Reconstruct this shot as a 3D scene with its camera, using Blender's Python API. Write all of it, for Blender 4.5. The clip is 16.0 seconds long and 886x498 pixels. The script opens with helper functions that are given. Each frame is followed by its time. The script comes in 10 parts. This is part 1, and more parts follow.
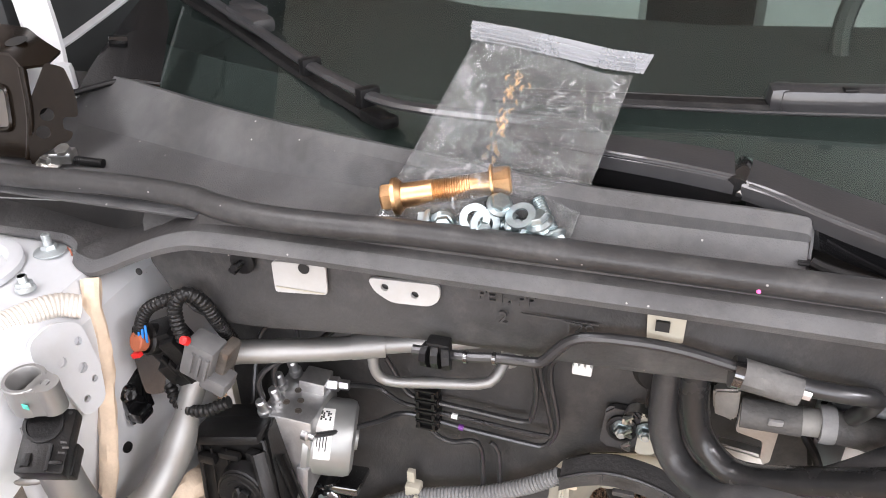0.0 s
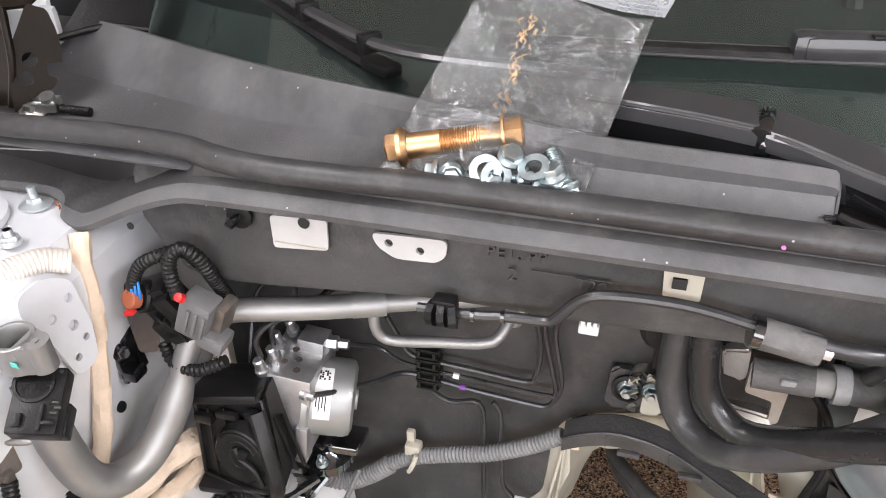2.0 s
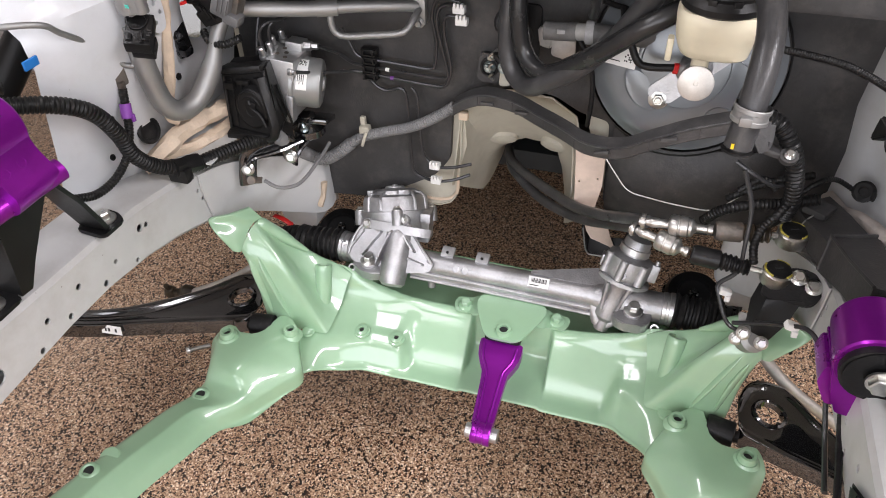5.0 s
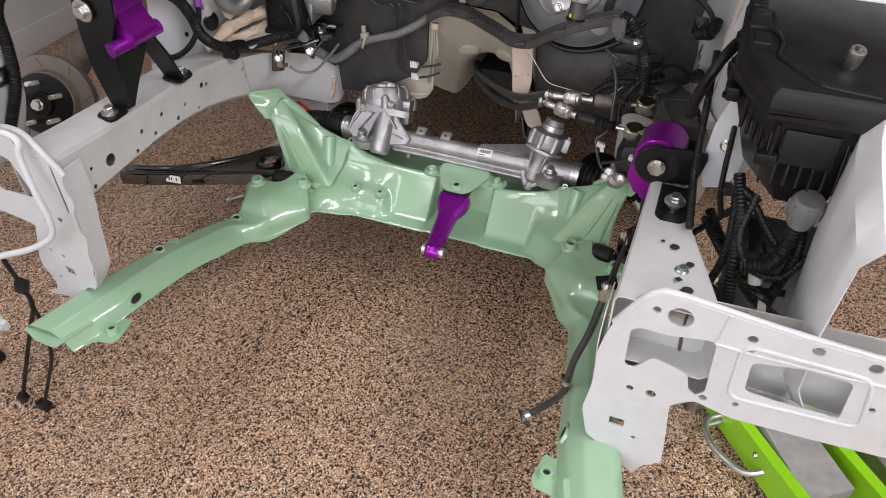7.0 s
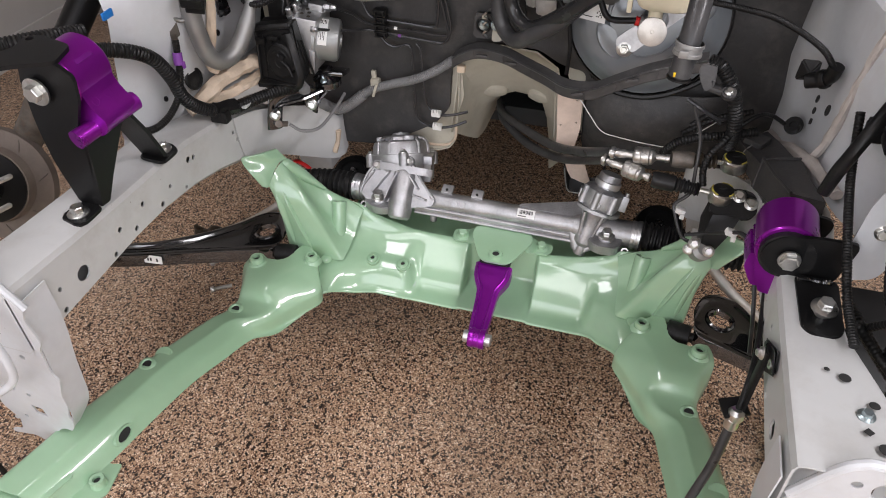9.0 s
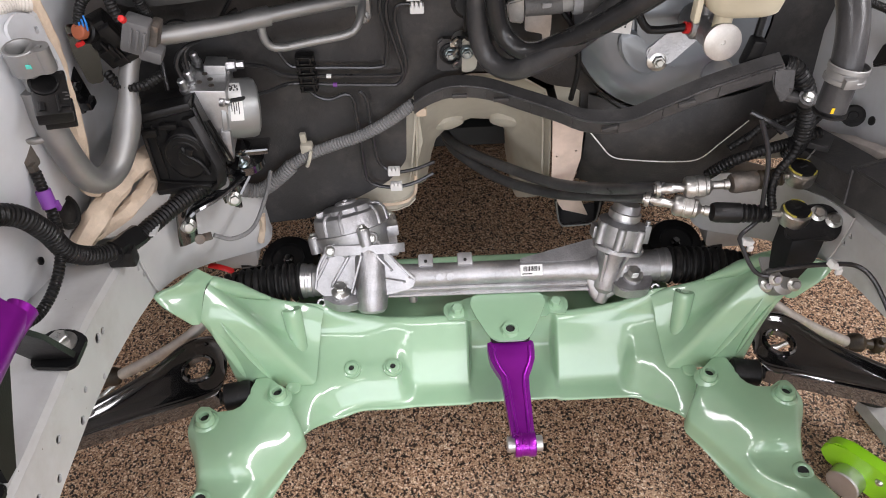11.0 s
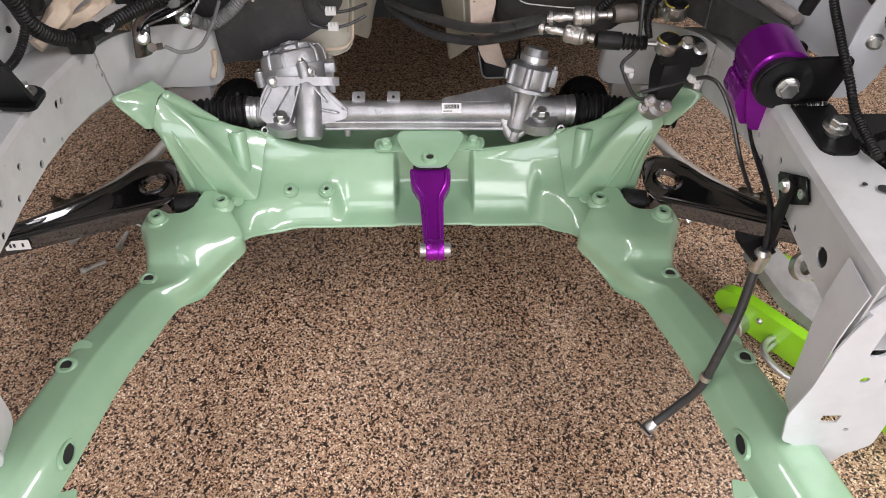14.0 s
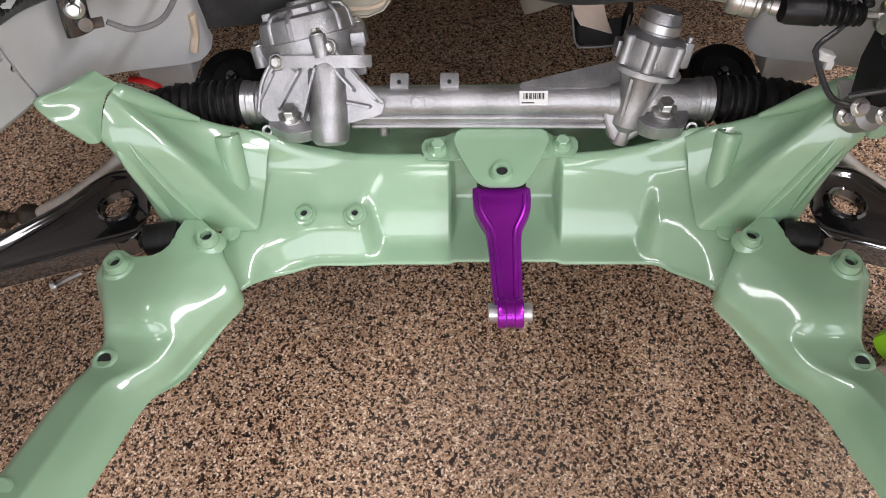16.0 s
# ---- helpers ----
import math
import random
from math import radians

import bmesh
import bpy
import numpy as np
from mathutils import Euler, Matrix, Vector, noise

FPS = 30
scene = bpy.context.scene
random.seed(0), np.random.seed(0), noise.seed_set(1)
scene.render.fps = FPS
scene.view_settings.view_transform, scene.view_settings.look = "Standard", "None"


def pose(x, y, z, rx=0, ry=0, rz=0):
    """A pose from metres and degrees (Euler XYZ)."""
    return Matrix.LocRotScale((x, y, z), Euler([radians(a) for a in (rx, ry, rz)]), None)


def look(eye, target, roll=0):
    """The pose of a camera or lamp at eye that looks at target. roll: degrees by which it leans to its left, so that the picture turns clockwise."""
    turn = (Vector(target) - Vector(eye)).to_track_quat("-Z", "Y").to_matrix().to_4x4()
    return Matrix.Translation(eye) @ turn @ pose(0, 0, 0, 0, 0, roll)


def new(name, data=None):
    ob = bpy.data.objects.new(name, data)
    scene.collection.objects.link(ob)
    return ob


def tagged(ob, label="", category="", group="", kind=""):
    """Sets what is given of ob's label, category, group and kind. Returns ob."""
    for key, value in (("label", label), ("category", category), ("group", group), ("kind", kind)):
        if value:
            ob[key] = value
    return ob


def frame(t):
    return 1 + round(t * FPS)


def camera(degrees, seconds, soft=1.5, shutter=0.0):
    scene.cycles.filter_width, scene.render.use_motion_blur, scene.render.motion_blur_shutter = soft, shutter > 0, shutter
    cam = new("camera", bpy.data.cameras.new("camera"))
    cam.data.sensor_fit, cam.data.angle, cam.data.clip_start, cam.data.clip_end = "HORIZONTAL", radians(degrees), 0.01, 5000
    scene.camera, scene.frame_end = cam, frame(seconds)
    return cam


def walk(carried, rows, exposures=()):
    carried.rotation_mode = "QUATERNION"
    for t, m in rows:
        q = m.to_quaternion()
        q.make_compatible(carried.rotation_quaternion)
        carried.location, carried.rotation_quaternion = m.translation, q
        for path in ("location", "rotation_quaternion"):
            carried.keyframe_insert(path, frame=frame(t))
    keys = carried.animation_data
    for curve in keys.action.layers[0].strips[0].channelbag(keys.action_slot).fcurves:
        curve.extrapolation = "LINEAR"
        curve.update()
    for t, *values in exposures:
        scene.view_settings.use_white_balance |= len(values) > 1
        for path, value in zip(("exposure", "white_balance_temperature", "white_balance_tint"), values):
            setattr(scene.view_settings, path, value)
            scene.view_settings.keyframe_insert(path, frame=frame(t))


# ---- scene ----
cam = camera(62.6, 16.0, soft=1.0)
PATH = [
    (0, (-0.053, -0.412, 1.391), (-0.579, 1.246, 0.403), -1.1),
    (0.5, (-0.058, -0.406, 1.387), (-0.561, 1.245, 0.377), -0.7),
    (1, (-0.063, -0.405, 1.383), (-0.548, 1.239, 0.352), -0.4),
    (1.5, (-0.062, -0.396, 1.379), (-0.537, 1.234, 0.322), -0.3),
    (2, (-0.071, -0.398, 1.374), (-0.557, 1.215, 0.295), -0.4),
    (2.5, (-0.075, -0.41, 1.378), (-0.577, 1.188, 0.285), -0.3),
    (3, (-0.076, -0.423, 1.381), (-0.59, 1.164, 0.277), -0.4),
    (3.5, (-0.047, -0.468, 1.379), (-0.565, 1.103, 0.255), -0.5),
    (4, (0.052, -0.564, 1.389), (-0.477, 0.976, 0.228), -0.9),
    (4.5, (0.16, -0.711, 1.384), (-0.372, 0.783, 0.166), -1.5),
    (5, (0.228, -0.899, 1.391), (-0.264, 0.554, 0.108), -1.5),
    (5.2, (0.264, -0.983, 1.397), (-0.21, 0.457, 0.093), -1.2),
    (7.3, (0.56, -1.391, 1.488), (-0.02, 0.022, 0.196), -0.1),
    (7.5, (0.545, -1.384, 1.491), (-0.041, 0.032, 0.205), -0.0),
    (8, (0.458, -1.312, 1.495), (-0.126, 0.112, 0.218), -0.4),
    (8.2, (0.41, -1.276, 1.491), (-0.16, 0.154, 0.214), -0.5),
    (10.3, (0.083, -0.88, 1.384), (-0.089, 0.541, -0.013), -2.4),
    (10.5, (0.026, -0.845, 1.385), (-0.089, 0.576, -0.018), -2.5),
    (11, (-0.084, -0.778, 1.392), (-0.065, 0.65, -0.009), -2.0),
    (11.5, (-0.087, -0.73, 1.377), (0.008, 0.704, -0.015), -0.8),
    (12, (-0.069, -0.725, 1.38), (0.049, 0.708, -0.01), 0.3),
    (12.5, (-0.06, -0.762, 1.392), (0.048, 0.664, -0.007), 0.9),
    (13, (-0.052, -0.826, 1.377), (0.031, 0.585, -0.039), 0.9),
    (13.5, (0.019, -0.971, 1.336), (0.083, 0.422, -0.097), 0.9),
    (14, (0.038, -1.087, 1.323), (0.067, 0.29, -0.128), 0.3),
    (14.5, (0.042, -1.104, 1.323), (0.033, 0.263, -0.138), -0.7),
    (15, (0.051, -1.08, 1.315), (0.007, 0.28, -0.151), -2.1),
    (15.5, (0.044, -1.002, 1.301), (-0.027, 0.316, -0.202), -3.3),
    (16, (-0.012, -0.662, 1.154), (-0.077, 0.528, -0.453), -2.6),
]
walk(cam, [(t, look(eye, target, roll)) for t, eye, target, roll in PATH],
     ((0, 0.60), (2.5, 0.53), (3.5, 0.34), (4.5, 0.05), (5.2, -0.1), (7.3, -0.54), (8.2, -0.54), (10.5, -0.2), (12.5, -0.2), (14.5, -0.36), (16, -0.38)))

# ---- light ----
world = bpy.data.worlds.new("sky")
scene.world = world
world.use_nodes = True
wn = world.node_tree
sky = wn.nodes.new("ShaderNodeTexSky")
sky.sky_type = "NISHITA"
sky.sun_disc = False
sky.sun_elevation, sky.sun_rotation = radians(38), radians(200)
wn.links.new(sky.outputs[0], wn.nodes["Background"].inputs[0])
wn.nodes["Background"].inputs[1].default_value = 0.12


def area_lamp(name, at, target, sx, sy, watts, colour):
    data = bpy.data.lights.new(name, "AREA")
    data.shape, data.size, data.size_y, data.energy, data.color = "RECTANGLE", sx, sy, watts, colour
    lamp = new(name, data)
    lamp.matrix_world = look(at, target)
    return lamp


# daylight entering by the open garage door behind the camera, and the lit strips under the ceiling
area_lamp("door_daylight", (0.3, -3.55, 1.66), (0.2, 0, 0.72), 4.6, 1.4, 84, (0.99, 0.97, 1.04))
for lx, ly, lw in ((-0.95, -0.75, 20), (1.75, -0.75, 62), (-0.95, -2.3, 9), (1.75, -2.3, 36)):
    area_lamp("ceiling_strip_light", (lx, ly, 2.62), (lx, ly, 0), 0.32, 1.25, lw, (0.985, 0.955, 1.0))

area_lamp("ceiling_panel_light", (0.25, -2.75, 2.62), (0.25, -2.75, 0), 1.2, 0.32, 12, (0.985, 0.955, 1.0))

# ---- materials ----


def mat(name, colour, rough=0.5, metal=0.0, vary=0.12, scale=18.0, bump=0.0, bump_scale=120.0, coat=0.0, alpha=1.0,
        trans=0.0, ior=1.45, dirt=None, dirt_amount=0.0, spec=0.5, fine=0.25, coat_ior=1.5, specks=None, speck_scale=70.0, speck_size=0.06):
    """A surface with tone variation at two scales, uneven gloss, optional dirt and fine relief."""
    m = bpy.data.materials.new(name)
    m.use_nodes = True
    t = m.node_tree
    n, l = t.nodes, t.links
    b = n["Principled BSDF"]
    co = n.new("ShaderNodeTexCoord")
    big = n.new("ShaderNodeTexNoise")
    big.inputs["Scale"].default_value, big.inputs["Detail"].default_value = scale, 5
    small = n.new("ShaderNodeTexNoise")
    small.inputs["Scale"].default_value, small.inputs["Detail"].default_value = scale * 9, 3
    for tex in (big, small):
        l.new(co.outputs["Object"], tex.inputs["Vector"])
    mix = n.new("ShaderNodeMath")
    mix.operation = "MULTIPLY_ADD"
    l.new(small.outputs["Fac"], mix.inputs[0])
    mix.inputs[1].default_value = fine
    l.new(big.outputs["Fac"], mix.inputs[2])
    ramp = n.new("ShaderNodeValToRGB")
    lo, hi = 0.42, 0.80
    ramp.color_ramp.elements[0].position, ramp.color_ramp.elements[1].position = lo, hi
    ramp.color_ramp.elements[0].color = (*[c * (1 - vary) for c in colour], 1)
    ramp.color_ramp.elements[1].color = (*[min(1, c * (1 + vary)) for c in colour], 1)
    l.new(mix.outputs[0], ramp.inputs[0])
    out = ramp.outputs[0]
    if dirt:
        d = n.new("ShaderNodeTexNoise")
        d.inputs["Scale"].default_value, d.inputs["Detail"].default_value, d.inputs["Roughness"].default_value = scale * 1.7, 8, 0.7
        l.new(co.outputs["Object"], d.inputs["Vector"])
        dr = n.new("ShaderNodeValToRGB")
        dr.color_ramp.elements[0].position, dr.color_ramp.elements[1].position = 0.5, 0.72
        dr.color_ramp.elements[1].color = (dirt_amount, dirt_amount, dirt_amount, 1)
        l.new(d.outputs["Fac"], dr.inputs[0])
        mx = n.new("ShaderNodeMix")
        mx.data_type = "RGBA"
        l.new(dr.outputs[0], mx.inputs["Factor"])
        l.new(out, mx.inputs["A"])
        mx.inputs["B"].default_value = (*dirt, 1)
        out = mx.outputs["Result"]
    if specks:
        sv = n.new("ShaderNodeTexVoronoi")
        sv.inputs["Scale"].default_value = speck_scale
        l.new(co.outputs["Object"], sv.inputs["Vector"])
        rnd = n.new("ShaderNodeSeparateColor")
        l.new(sv.outputs["Color"], rnd.inputs[0])
        lim = n.new("ShaderNodeMath")
        lim.operation = "MULTIPLY"
        l.new(rnd.outputs[0], lim.inputs[0])
        lim.inputs[1].default_value = speck_size * 2
        sg = n.new("ShaderNodeMath")
        sg.operation = "LESS_THAN"
        l.new(sv.outputs["Distance"], sg.inputs[0])
        l.new(lim.outputs[0], sg.inputs[1])
        sk = n.new("ShaderNodeMath")
        sk.operation = "GREATER_THAN"
        l.new(rnd.outputs[1], sk.inputs[0])
        sk.inputs[1].default_value = 0.72
        both = n.new("ShaderNodeMath")
        both.operation = "MULTIPLY"
        l.new(sg.outputs[0], both.inputs[0])
        l.new(sk.outputs[0], both.inputs[1])
        ms = n.new("ShaderNodeMix")
        ms.data_type = "RGBA"
        l.new(both.outputs[0], ms.inputs["Factor"])
        l.new(out, ms.inputs["A"])
        ms.inputs["B"].default_value = (*specks, 1)
        out = ms.outputs["Result"]
    l.new(out, b.inputs["Base Color"])
    rr = n.new("ShaderNodeMapRange")
    rr.inputs["To Min"].default_value, rr.inputs["To Max"].default_value = max(0.02, rough * 0.75), min(1, rough * 1.3)
    l.new(mix.outputs[0], rr.inputs["Value"])
    l.new(rr.outputs[0], b.inputs["Roughness"])
    b.inputs["Metallic"].default_value = metal
    b.inputs["Coat Weight"].default_value = coat
    b.inputs["Coat Roughness"].default_value = 0.03
    b.inputs["Coat IOR"].default_value = coat_ior
    b.inputs["Transmission Weight"].default_value = trans
    b.inputs["IOR"].default_value = ior
    b.inputs["Alpha"].default_value = alpha
    b.inputs["Specular IOR Level"].default_value = spec
    if bump:
        bt = n.new("ShaderNodeTexNoise")
        bt.inputs["Scale"].default_value, bt.inputs["Detail"].default_value = bump_scale, 4
        l.new(co.outputs["Object"], bt.inputs["Vector"])
        bp = n.new("ShaderNodeBump")
        bp.inputs["Strength"].default_value, bp.inputs["Distance"].default_value = bump, 0.002
        l.new(bt.outputs["Fac"], bp.inputs["Height"])
        l.new(bp.outputs[0], b.inputs["Normal"])
    return m


GREEN = mat("seafoam_green_paint", (0.298, 0.475, 0.305), 0.3, coat=1.0, coat_ior=1.62, vary=0.05, scale=6, bump=0.05, bump_scale=30)
GREEN.node_tree.nodes["Principled BSDF"].inputs["Coat Roughness"].default_value = 0.075
WHITE = mat("white_body_paint", (0.60, 0.615, 0.635), 0.32, coat=0.35, vary=0.06, scale=7, dirt=(0.46, 0.44, 0.41), dirt_amount=0.30, specks=(0.30, 0.27, 0.24), speck_scale=60, speck_size=0.03)
GREY_PAINT = mat("pale_grey_rail_paint", (0.53, 0.535, 0.53), 0.42, vary=0.06, scale=5, dirt=(0.36, 0.34, 0.31), dirt_amount=0.4, coat=0.15, specks=(0.22, 0.20, 0.18), speck_scale=60, speck_size=0.03)
CREAM = mat("cream_primer", (0.46, 0.435, 0.36), 0.5, vary=0.1, scale=9, dirt=(0.3, 0.26, 0.2), dirt_amount=0.4)
PINKISH = mat("pale_heat_shield", (0.62, 0.50, 0.42), 0.5, vary=0.12, scale=14, dirt=(0.4, 0.32, 0.25), dirt_amount=0.4)
SEALER = mat("beige_seam_sealer", (0.62, 0.50, 0.38), 0.6, vary=0.14, scale=30, bump=0.5, bump_scale=160)
INSUL = mat("black_moulded_insulator", (0.038, 0.037, 0.037), 0.48, vary=0.25, scale=12, bump=0.35, bump_scale=300, dirt=(0.105, 0.096, 0.088), dirt_amount=0.5, specks=(0.16, 0.14, 0.12), speck_scale=120, speck_size=0.05)
FOAM = mat("grey_foam_sleeve", (0.10, 0.098, 0.095), 0.6, vary=0.3, scale=30, bump=0.6, bump_scale=160, dirt=(0.17, 0.165, 0.16), dirt_amount=0.4)
PLASTIC = mat("black_plastic", (0.0085, 0.0083, 0.0084), 0.34, spec=0.32, vary=0.2, scale=20, bump=0.15, bump_scale=500, dirt=(0.05, 0.046, 0.042), dirt_amount=0.25)
DUSTY = mat("dusty_black_panel", (0.046, 0.0455, 0.0460), 0.56, vary=0.4, scale=9, bump=0.35, bump_scale=300, dirt=(0.13, 0.123, 0.115), dirt_amount=0.5, specks=(0.25, 0.22, 0.19), speck_scale=110, speck_size=0.05)
SEAL = mat("dusty_black_rubber", (0.034, 0.0335, 0.034), 0.38, vary=0.2, scale=16, bump=0.15, bump_scale=300, dirt=(0.12, 0.117, 0.113), dirt_amount=0.4, specks=(0.28, 0.27, 0.26), speck_scale=100, speck_size=0.05)
COWLP = mat("dark_grey_cowl_plastic", (0.084, 0.084, 0.086), 0.50, vary=0.32, scale=11, bump=0.3, bump_scale=700, dirt=(0.125, 0.123, 0.120), dirt_amount=0.55, specks=(0.34, 0.33, 0.32), speck_scale=90, speck_size=0.05)
RUBBER = mat("black_rubber", (0.0095, 0.0093, 0.0095), 0.46, spec=0.30, vary=0.25, scale=25, bump=0.2, bump_scale=300, dirt=(0.09, 0.085, 0.08), dirt_amount=0.3)
HOSE = mat("worn_rubber_hose", (0.040, 0.0395, 0.0405), 0.28, vary=0.25, scale=18, bump=0.15, bump_scale=400, dirt=(0.12, 0.115, 0.11), dirt_amount=0.35)
BLACK_HOSE = mat("smooth_black_hose", (0.020, 0.020, 0.0205), 0.24, vary=0.2, scale=18, bump=0.1, bump_scale=400, dirt=(0.05, 0.048, 0.046), dirt_amount=0.3)
BLACK_PAINT = mat("gloss_black_paint", (0.0055, 0.0055, 0.006), 0.16, coat=1.0, coat_ior=1.8, vary=0.2, scale=12, bump=0.08, bump_scale=90)
BLACK_SATIN = mat("satin_black_powder_coat", (0.007, 0.007, 0.0074), 0.36, spec=0.32, vary=0.2, scale=20, bump=0.15, bump_scale=500)
CAST = mat("cast_aluminium", (0.44, 0.44, 0.45), 0.42, metal=0.92, vary=0.22, scale=25, bump=0.30, bump_scale=350, dirt=(0.34, 0.33, 0.32), dirt_amount=0.35)
TURNED = mat("machined_aluminium", (0.60, 0.60, 0.61), 0.32, metal=0.95, vary=0.08, scale=30, bump=0.06, bump_scale=300)
PIPE = mat("dull_aluminium_pipe", (0.34, 0.34, 0.335), 0.48, metal=0.8, vary=0.1, scale=20, dirt=(0.36, 0.34, 0.31), dirt_amount=0.35)
ZINC = mat("zinc_plated_steel", (0.60, 0.60, 0.58), 0.28, metal=1.0, vary=0.15, scale=60, dirt=(0.3, 0.27, 0.2), dirt_amount=0.3)
BLUE_ZINC = mat("blue_zinc_plate", (0.42, 0.49, 0.51), 0.30, metal=1.0, vary=0.15, scale=80)
ZIPW = mat("white_zip_plastic", (0.50, 0.52, 0.55), 0.25, vary=0.1, scale=20, trans=0.5, alpha=0.62)
BRASS = mat("yellow_zinc_plate", (0.58, 0.36, 0.19), 0.32, metal=1.0, vary=0.22, scale=70)
PURPLE = mat("anodised_purple", (0.30, 0.014, 0.37), 0.27, metal=0.75, vary=0.1, scale=14, bump=0.05, bump_scale=300, coat=0.2)
LIME = mat("lime_green_paint", (0.27, 0.62, 0.012), 0.3, coat=0.5, vary=0.05, scale=8)
RESERVOIR = mat("milky_plastic", (0.72, 0.66, 0.50), 0.4, vary=0.06, scale=12, trans=0.15)
BOOSTER = mat("blue_grey_steel", (0.185, 0.20, 0.215), 0.30, metal=0.35, vary=0.08, scale=8, coat=0.2, dirt=(0.16, 0.16, 0.16), dirt_amount=0.3)
GREY_PLASTIC = mat("grey_plastic", (0.27, 0.265, 0.25), 0.5, vary=0.15, scale=30)
GREY_LOOM = mat("grey_corrugated_sleeve", (0.17, 0.17, 0.17), 0.48, vary=0.15, scale=25, dirt=(0.26, 0.25, 0.23), dirt_amount=0.3)
RUST = mat("rusty_steel", (0.13, 0.115, 0.10), 0.5, metal=0.5, vary=0.35, scale=35, bump=0.3, bump_scale=250, dirt=(0.20, 0.10, 0.05), dirt_amount=0.4)
DISC = mat("brown_grey_disc", (0.20, 0.168, 0.145), 0.5, metal=0.4, vary=0.15, scale=30)
DARK_PIPE = mat("dark_coated_pipe", (0.055, 0.055, 0.057), 0.28, metal=0.6, vary=0.2, scale=40)
PUMP = mat("grey_zinc_can", (0.30, 0.305, 0.30), 0.40, metal=0.6, vary=0.08, scale=20)
LABEL = mat("white_paper_label", (0.78, 0.78, 0.76), 0.5, vary=0.04, scale=10)
# one black for print and for the shade painted into holes and slots
PRINT_AND_HOLE_BLACK = mat("black_print_and_hole_shade", (0.02, 0.02, 0.02), 0.6, vary=0.05)
YELLOW = mat("yellow_print", (0.80, 0.52, 0.02), 0.5, vary=0.05)
RED = mat("red_plastic", (0.55, 0.02, 0.02), 0.4, vary=0.1)
BLUE = mat("blue_plastic", (0.02, 0.18, 0.55), 0.4, vary=0.1)
PURPLE_TAPE = mat("purple_clip_plastic", (0.19, 0.05, 0.30), 0.45, vary=0.1)
BARE_STEEL = mat("bare_silver_steel", (0.56, 0.54, 0.51), 0.40, metal=0.75, vary=0.15, scale=40, dirt=(0.35, 0.30, 0.25), dirt_amount=0.25)
TRUNKING = mat("dusty_trunking_plastic", (0.044, 0.0425, 0.0425), 0.42, vary=0.3, scale=16, bump=0.3, bump_scale=260, dirt=(0.13, 0.122, 0.115), dirt_amount=0.4)
WORN_STEEL = mat("worn_turned_steel", (0.50, 0.49, 0.47), 0.34, metal=1.0, vary=0.25, scale=70, dirt=(0.22, 0.19, 0.15), dirt_amount=0.35)
OILY = mat("oily_brown_black_rubber", (0.030, 0.022, 0.014), 0.4, vary=0.5, scale=40, bump=0.2, bump_scale=300, dirt=(0.10, 0.07, 0.03), dirt_amount=0.4)
PAINT_MARK = mat("dull_yellow_paint_mark", (0.42, 0.36, 0.07), 0.55, vary=0.4, scale=120)
SEALER_GREY = mat("greyish_beige_sealer", (0.50, 0.455, 0.42), 0.55, vary=0.14, scale=30, bump=0.4, bump_scale=160)
LIGHT_ZINC = mat("pale_blue_zinc_plate", (0.52, 0.56, 0.57), 0.34, metal=0.6, vary=0.15, scale=80)
BLOCK = mat("milled_alloy_block", (0.50, 0.50, 0.50), 0.38, metal=0.85, vary=0.18, scale=40, bump=0.08, bump_scale=400, dirt=(0.34, 0.33, 0.32), dirt_amount=0.3)
HAIRLINE = mat("pale_grey_scuff", (0.30, 0.30, 0.30), 0.5, vary=0.2, scale=60)
WALL = mat("white_wall_paint", (0.60, 0.585, 0.565), 0.7, vary=0.05, scale=3, bump=0.2, bump_scale=150)
SEAT = mat("grey_cloth", (0.30, 0.31, 0.31), 0.8, vary=0.1, scale=20)
DARK = mat("dark_interior", (0.02, 0.022, 0.023), 0.6, vary=0.2)

# the windscreen's green-tinted glass
GLASS = mat("green_tinted_glass", (0.52, 0.63, 0.57), 0.02, trans=1.0, ior=1.5, vary=0.02, scale=2)
# thin clear film of the parts bag
FILM = bpy.data.materials.new("clear_bag_film")
FILM.use_nodes = True
fn, fl = FILM.node_tree.nodes, FILM.node_tree.links
f_tr = fn.new("ShaderNodeBsdfTransparent")
f_tr.inputs[0].default_value = (0.88, 0.90, 0.90, 1)
f_gl = fn.new("ShaderNodeBsdfGlossy")
f_gl.inputs["Roughness"].default_value = 0.04
f_df = fn.new("ShaderNodeBsdfDiffuse")
f_df.inputs[0].default_value = (0.62, 0.63, 0.64, 1)
f_co = fn.new("ShaderNodeTexCoord")
f_no = fn.new("ShaderNodeTexNoise")
f_no.inputs["Scale"].default_value, f_no.inputs["Detail"].default_value = 38, 6
f_no.inputs["Distortion"].default_value = 1.2
fl.new(f_co.outputs["Object"], f_no.inputs["Vector"])
f_bp = fn.new("ShaderNodeBump")
f_bp.inputs["Strength"].default_value, f_bp.inputs["Distance"].default_value = 1.0, 0.006
fl.new(f_no.outputs["Fac"], f_bp.inputs["Height"])
fl.new(f_bp.outputs[0], f_gl.inputs["Normal"])
f_fr = fn.new("ShaderNodeFresnel")
f_fr.inputs[0].default_value = 1.6
fl.new(f_bp.outputs[0], f_fr.inputs["Normal"])
f_m1, f_m2 = fn.new("ShaderNodeMixShader"), fn.new("ShaderNodeMixShader")
f_warp = fn.new("ShaderNodeVectorMath")
f_warp.operation = "MULTIPLY_ADD"
